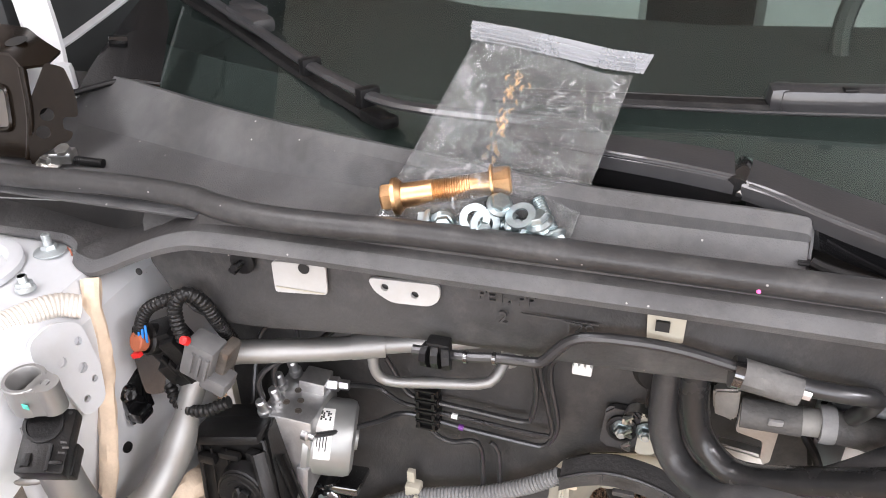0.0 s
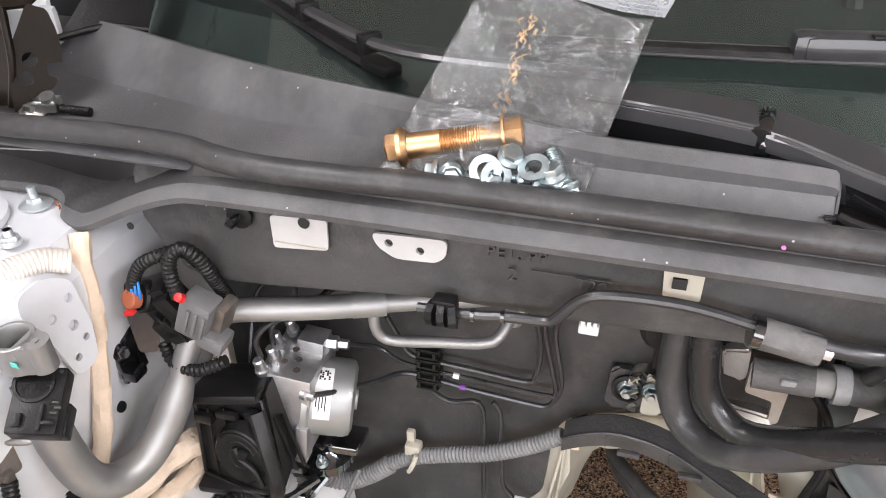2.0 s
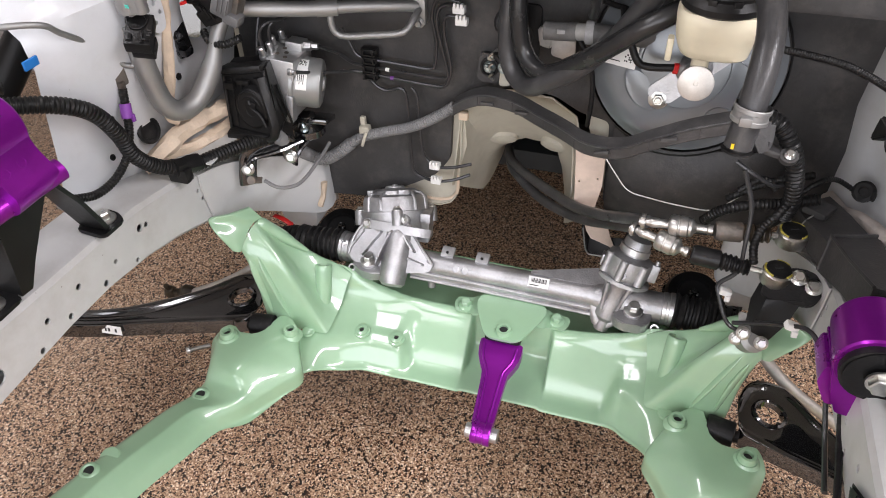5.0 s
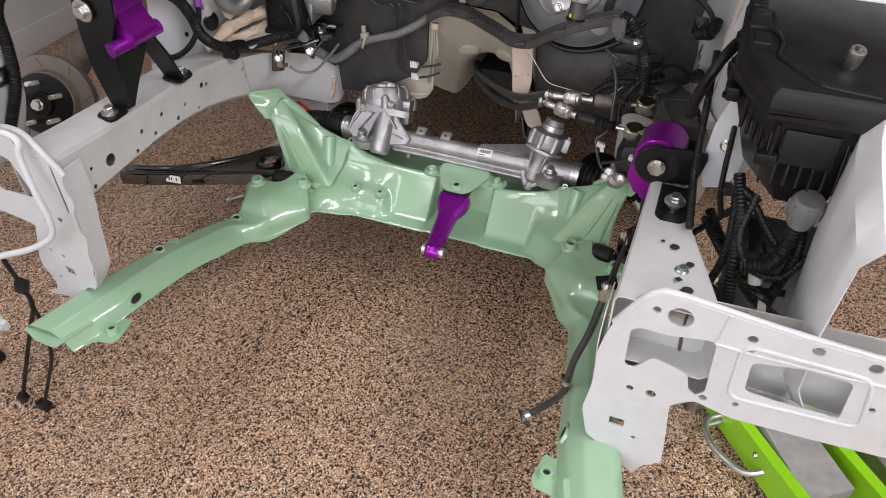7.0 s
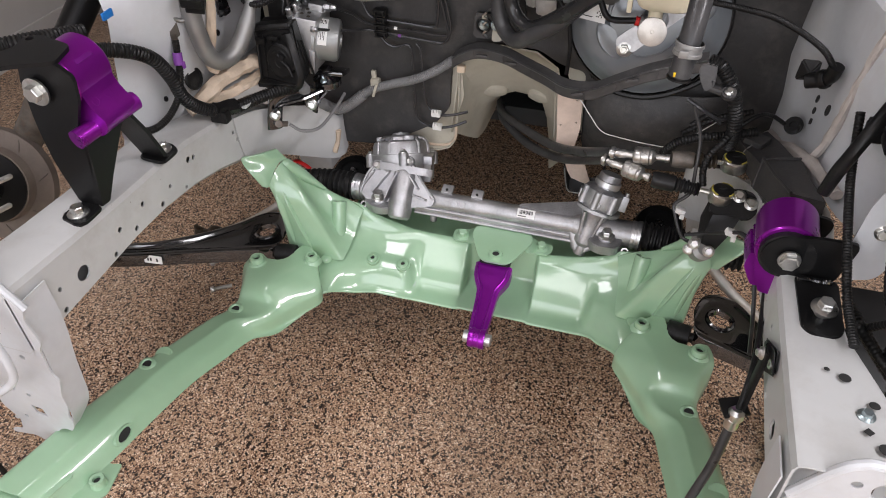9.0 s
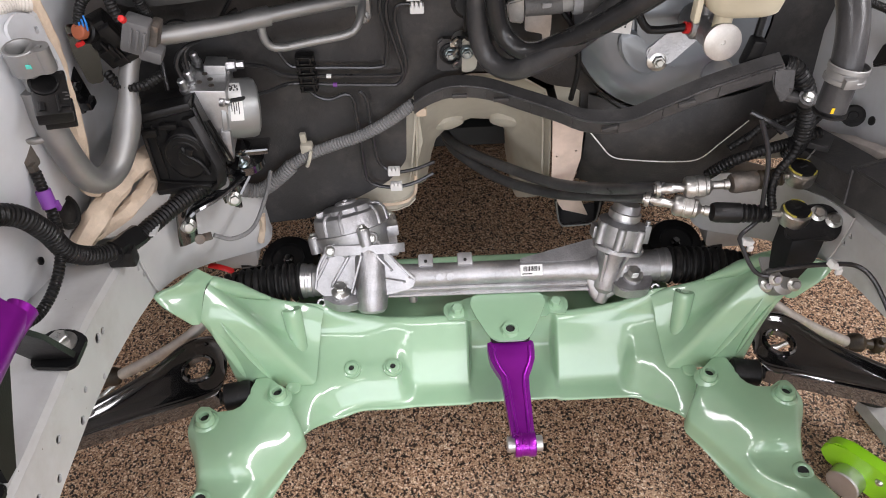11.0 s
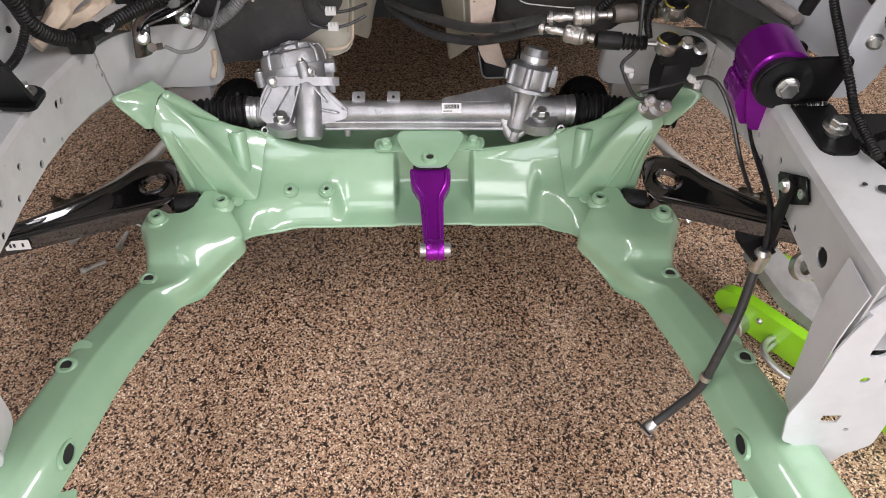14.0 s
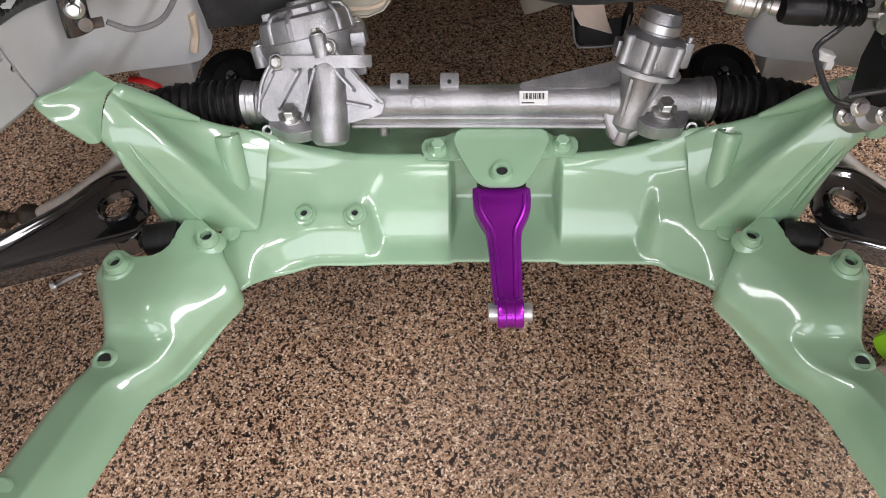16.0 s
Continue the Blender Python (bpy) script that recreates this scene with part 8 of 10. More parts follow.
part("cup", hull_block([(0.028, 0.176, 0.926), (0.052, 0.172, 0.934), (0.054, 0.168, 0.900), (0.050, 0.172, 0.896), (0.032, 0.174, 0.898), (0.030, 0.19, 0.926), (0.052, 0.19, 0.93), (0.050, 0.19, 0.898)]), BARE_STEEL, clip_plate)
part("hook_plate", plate(rounded([(0.054, 0.924), (0.090, 0.921), (0.091, 0.902), (0.090, 0.858), (0.081, 0.855), (0.080, 0.884), (0.054, 0.890)], 0.004, 3), 0.006, Matrix(((1, 0, 0, 0), (0, 0, -1, 0.165), (0, 1, 0, 0), (0, 0, 0, 1)))), BARE_STEEL, clip_plate)
part("lower_bar", hull_block([(0.040, 0.170, 0.866), (0.083, 0.166, 0.864), (0.088, 0.162, 0.855), (0.046, 0.164, 0.853), (0.042, 0.185, 0.864), (0.086, 0.183, 0.862)]), BARE_STEEL, clip_plate)
solo("heater_flange", plate(rounded([(-0.03, -0.04), (0.03, -0.04), (0.03, 0.05), (-0.03, 0.05)], 0.010), 0.006, frame_to((0.0, 0.190, 0.905), (0, -1, 0.1)), [circle(0.0, 0.0, 0.02)]), PLASTIC, "black plate round the heater stub", "bracket")
for p in ([(0.13, 0.12, 1.0), (0.16, 0.14, 0.985), (0.22, 0.16, 0.97)], [(0.10, 0.14, 0.93), (0.12, 0.13, 0.90), (0.128, 0.13, 0.85), (0.125, 0.14, 0.79)]):
    hose_thing("thin_hose", p, 0.004, RUBBER, "thin black hose under the coolant hoses", "hose", 8)

# moulded insulator below the booster with its pale welded seam
cover = thing("column_cover", (0.28, 0.16, 0.68), "black moulded cover below the brake booster", "cover")
part("moulding", sheet(smooth_rows([[Vector((x, y + bow, z)) for y, z in ((0.178, 0.76), (0.165, 0.735), (0.160, 0.69), (0.165, 0.65), (0.178, 0.61), (0.195, 0.58))] for x, bow in ((0.165, 0.02), (0.20, 0.0), (0.28, -0.012), (0.36, -0.008), (0.42, 0.012), (0.45, 0.03))], 3), 0.004), INSUL, cover)
part("seam", tube([(0.150, 0.162, 0.736), (0.180, 0.152, 0.700), (0.205, 0.150, 0.672), (0.24, 0.145, 0.667), (0.30, 0.142, 0.663), (0.345, 0.146, 0.663), (0.375, 0.150, 0.690), (0.415, 0.160, 0.724)], 0.0011, 6), LABEL, cover)
part("upper_rim", tube([(0.17, 0.16, 0.79), (0.22, 0.145, 0.765), (0.29, 0.140, 0.768), (0.36, 0.150, 0.80), (0.40, 0.17, 0.84)], 0.006, 8), PLASTIC, cover)

# gear-change cables with their couplings, boots and eyelets
for name, pts, cpl, bt, eye in (
    ("upper", [(-0.060, 0.41, 0.555), (-0.045, 0.36, 0.563), (-0.005, 0.30, 0.574), (0.058, 0.23, 0.590), (0.117, 0.16, 0.614), (0.169, 0.10, 0.650), (0.216, 0.045, 0.692), (0.246, 0.017, 0.713)], ((0.244, 0.018, 0.712), (0.333, 0.013, 0.720)), ((0.340, 0.014, 0.720), (0.415, 0.022, 0.722)), (0.445, 0.028, 0.721)),
    ("lower", [(-0.055, 0.40, 0.545), (-0.032, 0.34, 0.547), (0.042, 0.26, 0.545), (0.123, 0.18, 0.575), (0.190, 0.10, 0.634), (0.222, 0.040, 0.680), (0.236, 0.016, 0.694)], ((0.232, 0.018, 0.693), (0.306, -0.006, 0.688)), ((0.314, -0.008, 0.687), (0.396, -0.012, 0.682)), (0.434, -0.014, 0.680))):
    cb = thing("gear_cable", pts[3], "black gear-change cable with silver coupling and rubber boot", "control cable")
    part("cable", tube(pts, 0.0095, 14), HOSE, cb)
    a, b = Vector(cpl[0]), Vector(cpl[1])
    d = (b - a).normalized()
    ln = (b - a).length
    cp = part("coupling", lathe([(0.0068, -0.012), (0.0068, 0.004), (0.0078, 0.006), (0.0078, 0.016), (0.0066, 0.018), (0.0066, 0.030), (0.0135, 0.032), (0.0158, 0.036), (0.0158, 0.044), (0.0148, 0.045), (0.0148, 0.047), (0.0158, 0.048), (0.0158, 0.058), (0.0140, 0.060), (0.0140, 0.064), (0.0125, 0.066), (0.0085, 0.068), (0.0060, 0.071), (0.0060, ln - 0.004), (0.0078, ln - 0.003), (0.0078, ln + 0.004)], a, d, 26), WORN_STEEL, cb, "silver turned coupling")
    part("collar", lathe([(0.0115, -0.003), (0.0120, 0), (0.0115, 0.003)], a + d * -0.006, d, 18), WORN_STEEL, cp)
    p, q = Vector(bt[0]), Vector(bt[1])
    part("boot_sleeve", tube([p, p.lerp(q, 0.48)], 0.0150, 18, ends=lambda k: 0.86 + 0.14 * min(1, k * 6)), PLASTIC if name == "lower" else RUST, cb)
    part("boot", tube([p.lerp(q, 0.45), p.lerp(q, 0.75), q], 0.0145, 18, ridge=0.0032, pitch=0.0075, ends=lambda k: 1.0 - 0.12 * k), PLASTIC if name == "lower" else OILY, cb)
    part("rod", tube([q, Vector(eye)], 0.0045, 10), ZINC, cb)
    ey = part("eyelet", lathe([(0.0205, -0.012), (0.0215, -0.010), (0.0215, 0.008), (0.0195, 0.010), (0.0180, 0.0105)], eye, (0.02, -0.05, 1), 28), WORN_STEEL, cb, "silver eyelet with a black rubber top")
    part("rubber_top", lathe([(0.0182, 0.006), (0.0182, 0.0125), (0.0150, 0.014), (0.006, 0.0145), (0.0005, 0.0135)], eye, (0.02, -0.05, 1), 26), RUBBER, ey)
    top = frame_to(eye, (0.02, -0.05, 1))
    for a0, a1 in ((0.3, 1.3), (2.3, 3.9), (4.9, 5.5)):
        part("yellow_paint", tube([top @ Vector((0.0184 * math.cos(a0 + (a1 - a0) * k / 8), 0.0184 * math.sin(a0 + (a1 - a0) * k / 8), 0.0118)) for k in range(9)], 0.0016, 8, smooth=False, wobble=0.3), PAINT_MARK, ey, "smeared yellow paint mark")
    # black bar painted as the shade in the screw slot
    part("slot", moved(box((0, 0, 0), (0.012, 0.003, 0.002), 0.0006), top @ Matrix.Translation((0, 0, 0.0145))), PRINT_AND_HOLE_BLACK, ey)
plate_r = thing("cable_bracket", (0.46, -0.02, 0.66), "black steel cable bracket bolted to the frame rail", "bracket")
part("plate", slab(rounded([(-0.045, -0.03), (0.026, -0.024), (0.034, 0.005), (0.015, 0.030), (-0.015, 0.026), (-0.04, 0.010)], 0.012), 0.006, frame_to((0.463, -0.030, 0.678), (-0.15, -0.55, 0.85)), 0.002), RUBBER, plate_r)
part("drop_arm", loft([[Vector(p) for p in row] for row in (((0.418, -0.012, 0.672), (0.470, -0.008, 0.676), (0.470, -0.048, 0.668), (0.424, -0.048, 0.660)), ((0.408, -0.028, 0.640), (0.462, -0.024, 0.644), (0.458, -0.064, 0.636), (0.416, -0.066, 0.628)), ((0.410, -0.040, 0.600), (0.440, -0.038, 0.600), (0.438, -0.068, 0.592), (0.416, -0.070, 0.590)))]), BLACK_SATIN, plate_r)
for p in ((0.462, -0.022, 0.688), (0.482, -0.032, 0.683)):
    part("bolt", bolt_head(p, (-0.15, -0.55, 0.85), 0.0075, 0.008), ZINC, plate_r)
joint = thing("hanging_joint", (0.42, -0.05, 0.58), "dull alloy link hanging by the subframe horn", "link")
part("link", join(lathe([(0.018, 0), (0.022, 0.01), (0.020, 0.035), (0.012, 0.04), (0.0005, 0.04)], (0.415, -0.045, 0.575), (0.2, -0.6, 0.6), 18), hull_block([(0.398, -0.020, 0.606), (0.436, -0.030, 0.610), (0.440, -0.060, 0.590), (0.404, -0.062, 0.586), (0.410, -0.030, 0.575), (0.432, -0.040, 0.575)])), PIPE, joint)
for p in ((0.404, -0.075, 0.612), (0.430, -0.082, 0.606), (0.398, -0.070, 0.594)):
    part("bolt", bolt_head(p, (0, -0.8, 0.6), 0.0065, 0.007), ZINC, joint)
for p in ([(0.357, 0.02, 0.825), (0.378, 0.010, 0.772), (0.382, -0.005, 0.719), (0.382, -0.015, 0.676), (0.361, -0.022, 0.652), (0.363, -0.028, 0.638), (0.383, -0.055, 0.607), (0.408, -0.075, 0.612)], [(0.386, -0.075, 0.628), (0.422, -0.088, 0.650), (0.448, -0.110, 0.675), (0.466, -0.130, 0.692), (0.479, -0.155, 0.690), (0.489, -0.20, 0.668), (0.494, -0.26, 0.635), (0.49, -0.33, 0.63)],
          [(0.345, 0.03, 0.83), (0.37, 0.02, 0.82), (0.40, 0.03, 0.80), (0.425, 0.05, 0.795)]):
    hose_thing("brake_pipe", p, 0.0033, DARK_PIPE, "dark coated pipe clipped to the frame rail", "brake pipe", 8, "brake pipes")
for p in ((0.372, -0.024, 0.640), (0.451, -0.113, 0.678)):
    solo("pipe_clip", join(box(p, (0.018, 0.012, 0.010), 0.002, (0, 20, 10)), box((p[0] + 0.005, p[1] - 0.006, p[2] - 0.008), (0.008, 0.006, 0.010), 0.0015)), LABEL, "white plastic clip on the frame rail", "pipe clip", "pipe clips")

# wiring, duct and covers towards the right apron
splash = thing("splash_cover", (0.50, 0.0, 0.66), "black moulded splash cover on the frame rail", "cover")
part("shell", loft([[Vector(p) for p in row] for row in (((0.447, 0.085, 0.738), (0.498, 0.122, 0.738), (0.500, 0.120, 0.690), (0.450, 0.080, 0.702)), ((0.459, 0.040, 0.745), (0.518, 0.070, 0.746), (0.522, 0.066, 0.690), (0.461, 0.037, 0.709)),
     ((0.470, -0.005, 0.758), (0.530, 0.018, 0.757), (0.534, 0.014, 0.690), (0.471, -0.010, 0.718)), ((0.477, -0.034, 0.764), (0.536, -0.014, 0.762), (0.540, -0.018, 0.690), (0.473, -0.046, 0.729)))]), TRUNKING, splash)
part("front_shell", loft([[Vector(p) for p in row] for row in (((0.479, -0.026, 0.771), (0.540, -0.006, 0.768), (0.544, -0.010, 0.690), (0.472, -0.050, 0.728)), ((0.490, -0.092, 0.786), (0.546, -0.078, 0.778), (0.552, -0.08, 0.690), (0.489, -0.115, 0.750)), ((0.508, -0.150, 0.796), (0.560, -0.145, 0.786), (0.565, -0.15, 0.69), (0.506, -0.160, 0.752)))]), TRUNKING, splash)
part("top_tab", box((0.475, 0.062, 0.752), (0.035, 0.030, 0.012), 0.003, (6, 0, -35)), TRUNKING, splash)
part("rim", tube([(0.540, -0.006, 0.769), (0.479, -0.026, 0.772), (0.472, -0.050, 0.730)], 0.0028, 8, smooth=False), TRUNKING, splash)
part("rim", tube([(0.479, -0.026, 0.772), (0.490, -0.092, 0.787), (0.508, -0.150, 0.797)], 0.0024, 8, smooth=False), TRUNKING, splash)
part("wire_edge", tube([(0.455, 0.052, 0.715), (0.458, 0.042, 0.742), (0.478, 0.060, 0.752)], 0.0013, 6), PIPE, splash)
for p, r in (([(0.325, 0.06, 0.70), (0.345, 0.045, 0.735), (0.38, 0.04, 0.755), (0.425, 0.05, 0.76), (0.47, 0.06, 0.77)], 0.0085), ([(0.43, 0.035, 0.78), (0.415, 0.015, 0.765), (0.400, 0.01, 0.74), (0.395, 0.0, 0.715), (0.40, -0.01, 0.69)], 0.0065), ([(0.44, 0.045, 0.785), (0.465, 0.06, 0.80), (0.49, 0.085, 0.79), (0.52, 0.095, 0.77)], 0.004),
             ([(0.36, 0.05, 0.77), (0.39, 0.06, 0.79), (0.41, 0.05, 0.78)], 0.005), ([(0.35, 0.07, 0.74), (0.40, 0.075, 0.775), (0.46, 0.09, 0.79)], 0.006)):
    solo("wiring_sleeve", tube(p, r, 12, ridge=r * 0.14, pitch=0.0055), PLASTIC, "black corrugated wiring bundled over the frame rail", "cable", "rail wiring")
solo("clutch_hose", tube([(0.320, 0.075, 0.982), (0.347, 0.07, 0.981), (0.401, 0.06, 0.979), (0.446, 0.045, 0.976), (0.489, 0.03, 0.962), (0.521, 0.01, 0.947), (0.541, 0.002, 0.924)], 0.0052, 12, 0.003, ridge=0.0005, pitch=0.003), PLASTIC, "black sleeved hose running to the inner apron", "hose")
slave = thing("pipe_elbow", (0.53, 0.01, 0.91), "black plastic elbow union on the inner apron", "pipe fitting")
part("elbow", tube([(0.542, 0.001, 0.930), (0.540, 0.006, 0.912), (0.530, 0.016, 0.899), (0.512, 0.024, 0.890)], 0.0115, 14), PLASTIC, slave)
part("collar", lathe([(0.014, -0.006), (0.0155, 0), (0.014, 0.006)], (0.533, 0.013, 0.902), (0.6, -0.4, 0.5), 18), PLASTIC, slave)
part("valve_body", hull_block([(0.500, 0.050, 0.915), (0.530, 0.040, 0.920), (0.532, 0.050, 0.880), (0.498, 0.055, 0.875), (0.515, 0.028, 0.900), (0.510, 0.062, 0.900)]), PLASTIC, slave)
solo("booster_plug", join(box((0.335, 0.055, 0.905), (0.018, 0.02, 0.04), 0.004, (0, 10, 0)), tube([(0.337, 0.06, 0.925), (0.345, 0.075, 0.96), (0.35, 0.09, 0.98)], 0.005, 10)), PLASTIC, "black sensor plug beside the booster", "connector")
solo("floor_grommet", lathe([(0.016, 0), (0.016, 0.003), (0.012, 0.0055), (0.007, 0.005), (0.006, 0.002), (0.0005, 0.002)], (0.530, 0.090, 0.774), (-0.5, -0.6, 0.7), 22), RUBBER, "black rubber grommet plugging the inner apron", "grommet")
for y, z, r in ((-0.02, 0.905, 0.006), (-0.02, 0.885, 0.0055), (-0.018, 0.865, 0.005), (0.051, 0.812, 0.0065), (-0.10, 0.93, 0.008)):
    solo("plug", lathe([(r, 0), (r, 0.0016), (r * 0.6, 0.0018), (r * 0.6, 0.0004), (0.0005, 0.0003)], (0.528 + 0.05 * max(0, 0.9 - z), y, z - 0.02), (-1, -0.05, 0.18), 14), PRINT_AND_HOLE_BLACK, "small dark plug in a body hole", "plug", "apron plugs")

# ---- engine mounts ----
def left_mount():
    m = thing("engine_mount", (-0.53, -0.35, 0.75), "purple anodised engine mount on black legs on the rail", "engine mount", "engine mounts")
    ay = Vector((0, 1, 0))
    hs = part("housing", join(lathe([(0.030, 0), (0.043, 0), (0.045, 0.003), (0.045, 0.072), (0.043, 0.075), (0.030, 0.075)], (-0.521, -0.410, 0.959), ay, 40),
         loft([[Vector((x, y, z)) for x, z in rounded([(-0.562, 0.945), (-0.540, 0.975), (-0.480, 0.968), (-0.476, 0.940), (-0.466, 0.922), (-0.450, 0.906), (-0.456, 0.886), (-0.485, 0.876), (-0.512, 0.880), (-0.534, 0.905)], 0.010, 4)] for y in (-0.407, -0.338)])), PURPLE, m)
    part("lug", tube([(-0.487, -0.436, 0.889), (-0.474, -0.38, 0.894), (-0.463, -0.327, 0.898)], 0.0145, 22), PURPLE, hs)
    for y in (-0.392, -0.366):
        part("dimple", lathe([(0.0075, -0.002), (0.0065, 0.0012), (0.0055, 0.0012), (0.0050, 0.0004), (0.0001, 0.0004)], (-0.4715, y, 0.930), (0.86, 0.0, 0.5), 16), PURPLE, hs)
    part("plain_print", box((-0.4865, -0.372, 0.9875), (0.010, 0.034, 0.0006), 0, (0, 44, 0)), mat("worn_purple_print", (0.20, 0.012, 0.25), 0.45, metal=0.6), hs)
    part("insert", lathe([(0.040, 0), (0.040, 0.010), (0.034, 0.012), (0.0005, 0.012)], (-0.521, -0.422, 0.959), ay, 28), RUBBER, m)
    part("front_leg", plate(rounded([(-0.551, 0.996), (-0.559, 0.951), (-0.563, 0.907), (-0.563, 0.879), (-0.560, 0.833), (-0.548, 0.782), (-0.541, 0.757), (-0.506, 0.757), (-0.499, 0.80), (-0.490, 0.85), (-0.490, 0.90), (-0.470, 0.945), (-0.464, 0.984), (-0.487, 1.001)], 0.008), 0.006, Matrix(((1, 0, 0, 0), (0, 0, -1, -0.424), (0, 1, 0, 0), (0, 0, 0, 1)))), BLACK_SATIN, m)
    part("side_flange", loft([[Vector(p) for p in row] for row in (((-0.490, -0.424, 0.872), (-0.484, -0.424, 0.872), (-0.478, -0.350, 0.872), (-0.484, -0.350, 0.872)), ((-0.499, -0.424, 0.80), (-0.493, -0.424, 0.80), (-0.489, -0.392, 0.80), (-0.495, -0.392, 0.80)), ((-0.506, -0.424, 0.759), (-0.500, -0.424, 0.759), (-0.498, -0.408, 0.759), (-0.504, -0.408, 0.759)))]), BLACK_SATIN, m)
    part("front_foot", slab(rounded([(-0.546, -0.466), (-0.512, -0.476), (-0.500, -0.470), (-0.500, -0.424), (-0.545, -0.424)], 0.008), 0.006, pose(0, 0, 0.7595), 0.0015), BLACK_SATIN, m)
    part("rear_leg", join(loft([[Vector(p) for p in row] for row in (((-0.545, -0.345, 0.905), (-0.474, -0.345, 0.890), (-0.474, -0.338, 0.890), (-0.545, -0.338, 0.905)), ((-0.535, -0.305, 0.825), (-0.482, -0.305, 0.825), (-0.482, -0.298, 0.825), (-0.535, -0.298, 0.825)), ((-0.532, -0.276, 0.757), (-0.486, -0.276, 0.757), (-0.486, -0.268, 0.757), (-0.532, -0.268, 0.757)))]),
         slab(rounded([(-0.534, -0.236), (-0.507, -0.230), (-0.481, -0.244), (-0.483, -0.288), (-0.534, -0.284)], 0.008), 0.006, pose(0, 0, 0.7555), 0.0015)), BLACK_SATIN, m)
    part("top_arm", plate(rounded([(-0.594, -0.437), (-0.580, -0.458), (-0.557, -0.462), (-0.533, -0.445), (-0.486, -0.422), (-0.500, -0.373), (-0.560, -0.357), (-0.583, -0.366), (-0.572, -0.402)], 0.009), 0.006, pose(0, 0, 1.004), [circle(-0.576, -0.440, 0.006), circle(-0.569, -0.372, 0.006)]), BLACK_SATIN, m)
    part("through_bolt", join(lathe([(0.021, 0), (0.021, 0.003), (0.0005, 0.003)], (-0.528, -0.4305, 0.958), (0, -1, 0), 22), hexagon(0.0125, 0.012, (-0.528, -0.4325, 0.958), (0, -1, 0))), ZINC, m)
    for p in ((-0.524, -0.451, 0.760), (-0.507, -0.254, 0.756)):
        part("foot_bolt", bolt_head(p, (0, 0, 1), 0.0105, 0.012, 1.6), ZINC, m)


def right_mount():
    m = thing("engine_mount", (0.52, -0.28, 0.75), "purple anodised engine mount with black side plates on the rail", "engine mount", "engine mounts")
    ay = Vector((0.05, 1, 0)).normalized()
    hs = part("housing", join(lathe([(0.026, 0), (0.040, 0), (0.042, 0.003), (0.042, 0.073), (0.040, 0.076), (0.026, 0.076)], (0.503, -0.266, 0.777), ay, 44),
         loft([[Vector((x, y, z)) for x, z in rounded([(0.463, 0.765), (0.474, 0.722), (0.486, 0.694), (0.516, 0.690), (0.528, 0.714), (0.534, 0.75)], 0.004, 2)] for y in (-0.263, -0.196)])), PURPLE, m)
    for y in (-0.246, -0.214):
        part("lug_hole", lathe([(0.0075, 0), (0.0065, 0.0012), (0.0060, -0.004), (0.0005, -0.004)], (0.4635, y, 0.722), (-0.90, 0, -0.42), 16), PURPLE, hs)
    part("lug", loft([[Vector((x, y, z)) for x, z in rounded([(0.460, 0.758), (0.457, 0.732), (0.474, 0.698), (0.495, 0.700), (0.485, 0.755)], 0.005, 2)] for y in (-0.256, -0.200)]), PURPLE, hs)
    part("insert", lathe([(0.037, 0), (0.037, 0.012), (0.030, 0.015), (0.0005, 0.015)], (0.503, -0.276, 0.776), ay, 28), RUBBER, m)
    part("front_plate", plate(rounded([(0.470, 0.790), (0.470, 0.764), (0.492, 0.745), (0.530, 0.742), (0.570, 0.742), (0.584, 0.806), (0.582, 0.816), (0.540, 0.816), (0.490, 0.811)], 0.016, 6), 0.006, Matrix(((1, 0, 0, 0), (0, 0, -1, -0.277), (0, 1, 0, 0), (0, 0, 0, 1)))), BLACK_SATIN, m)
    part("back_plate", plate(rounded([(0.470, 0.775), (0.495, 0.745), (0.565, 0.742), (0.575, 0.780), (0.490, 0.795)], 0.016, 5), 0.006, Matrix(((1, 0, 0, 0), (0, 0, -1, -0.182), (0, 1, 0, 0), (0, 0, 0, 1)))), BLACK_SATIN, m)
    part("weld_bead", tube([(0.522, -0.286, 0.752), (0.54, -0.287, 0.753), (0.566, -0.286, 0.753)], 0.0042, 8, ridge=0.0010, pitch=0.004, wobble=0.3), BLACK_PAINT, m)
    part("foot", slab(rounded([(-0.026, -0.050), (-0.016, -0.062), (0.016, -0.062), (0.026, -0.050), (0.028, 0.055), (-0.028, 0.055)], 0.012), 0.006, pose(0.548, -0.330, 0.752, -2, 0, 0), 0.002), BLACK_SATIN, m)
    part("through_bolt", join(lathe([(0.0150, 0), (0.0150, 0.003), (0.0005, 0.003)], (0.505, -0.283, 0.778), (0, -1, 0), 22), hexagon(0.0125, 0.010, (0.505, -0.285, 0.778), (0, -1, 0))), ZINC, m)
    part("foot_bolt", join(lathe([(0.0095, 0), (0.0095, 0.008), (0.017, 0.010), (0.017, 0.0125), (0.012, 0.015)], (0.548, -0.352, 0.754), (0.05, -0.05, 1), 20), hexagon(0.0108, 0.011, (0.5486, -0.3526, 0.767), (0.05, -0.05, 1))), ZINC, m)


left_mount()
right_mount()
solo("red_strap", tube([(-0.480, 0.122, 0.494), (-0.465, 0.118, 0.495), (-0.450, 0.116, 0.490), (-0.440, 0.120, 0.478)], 0.006, 10, flat=0.25), RED, "red webbing strap hanging behind the subframe horn", "strap")

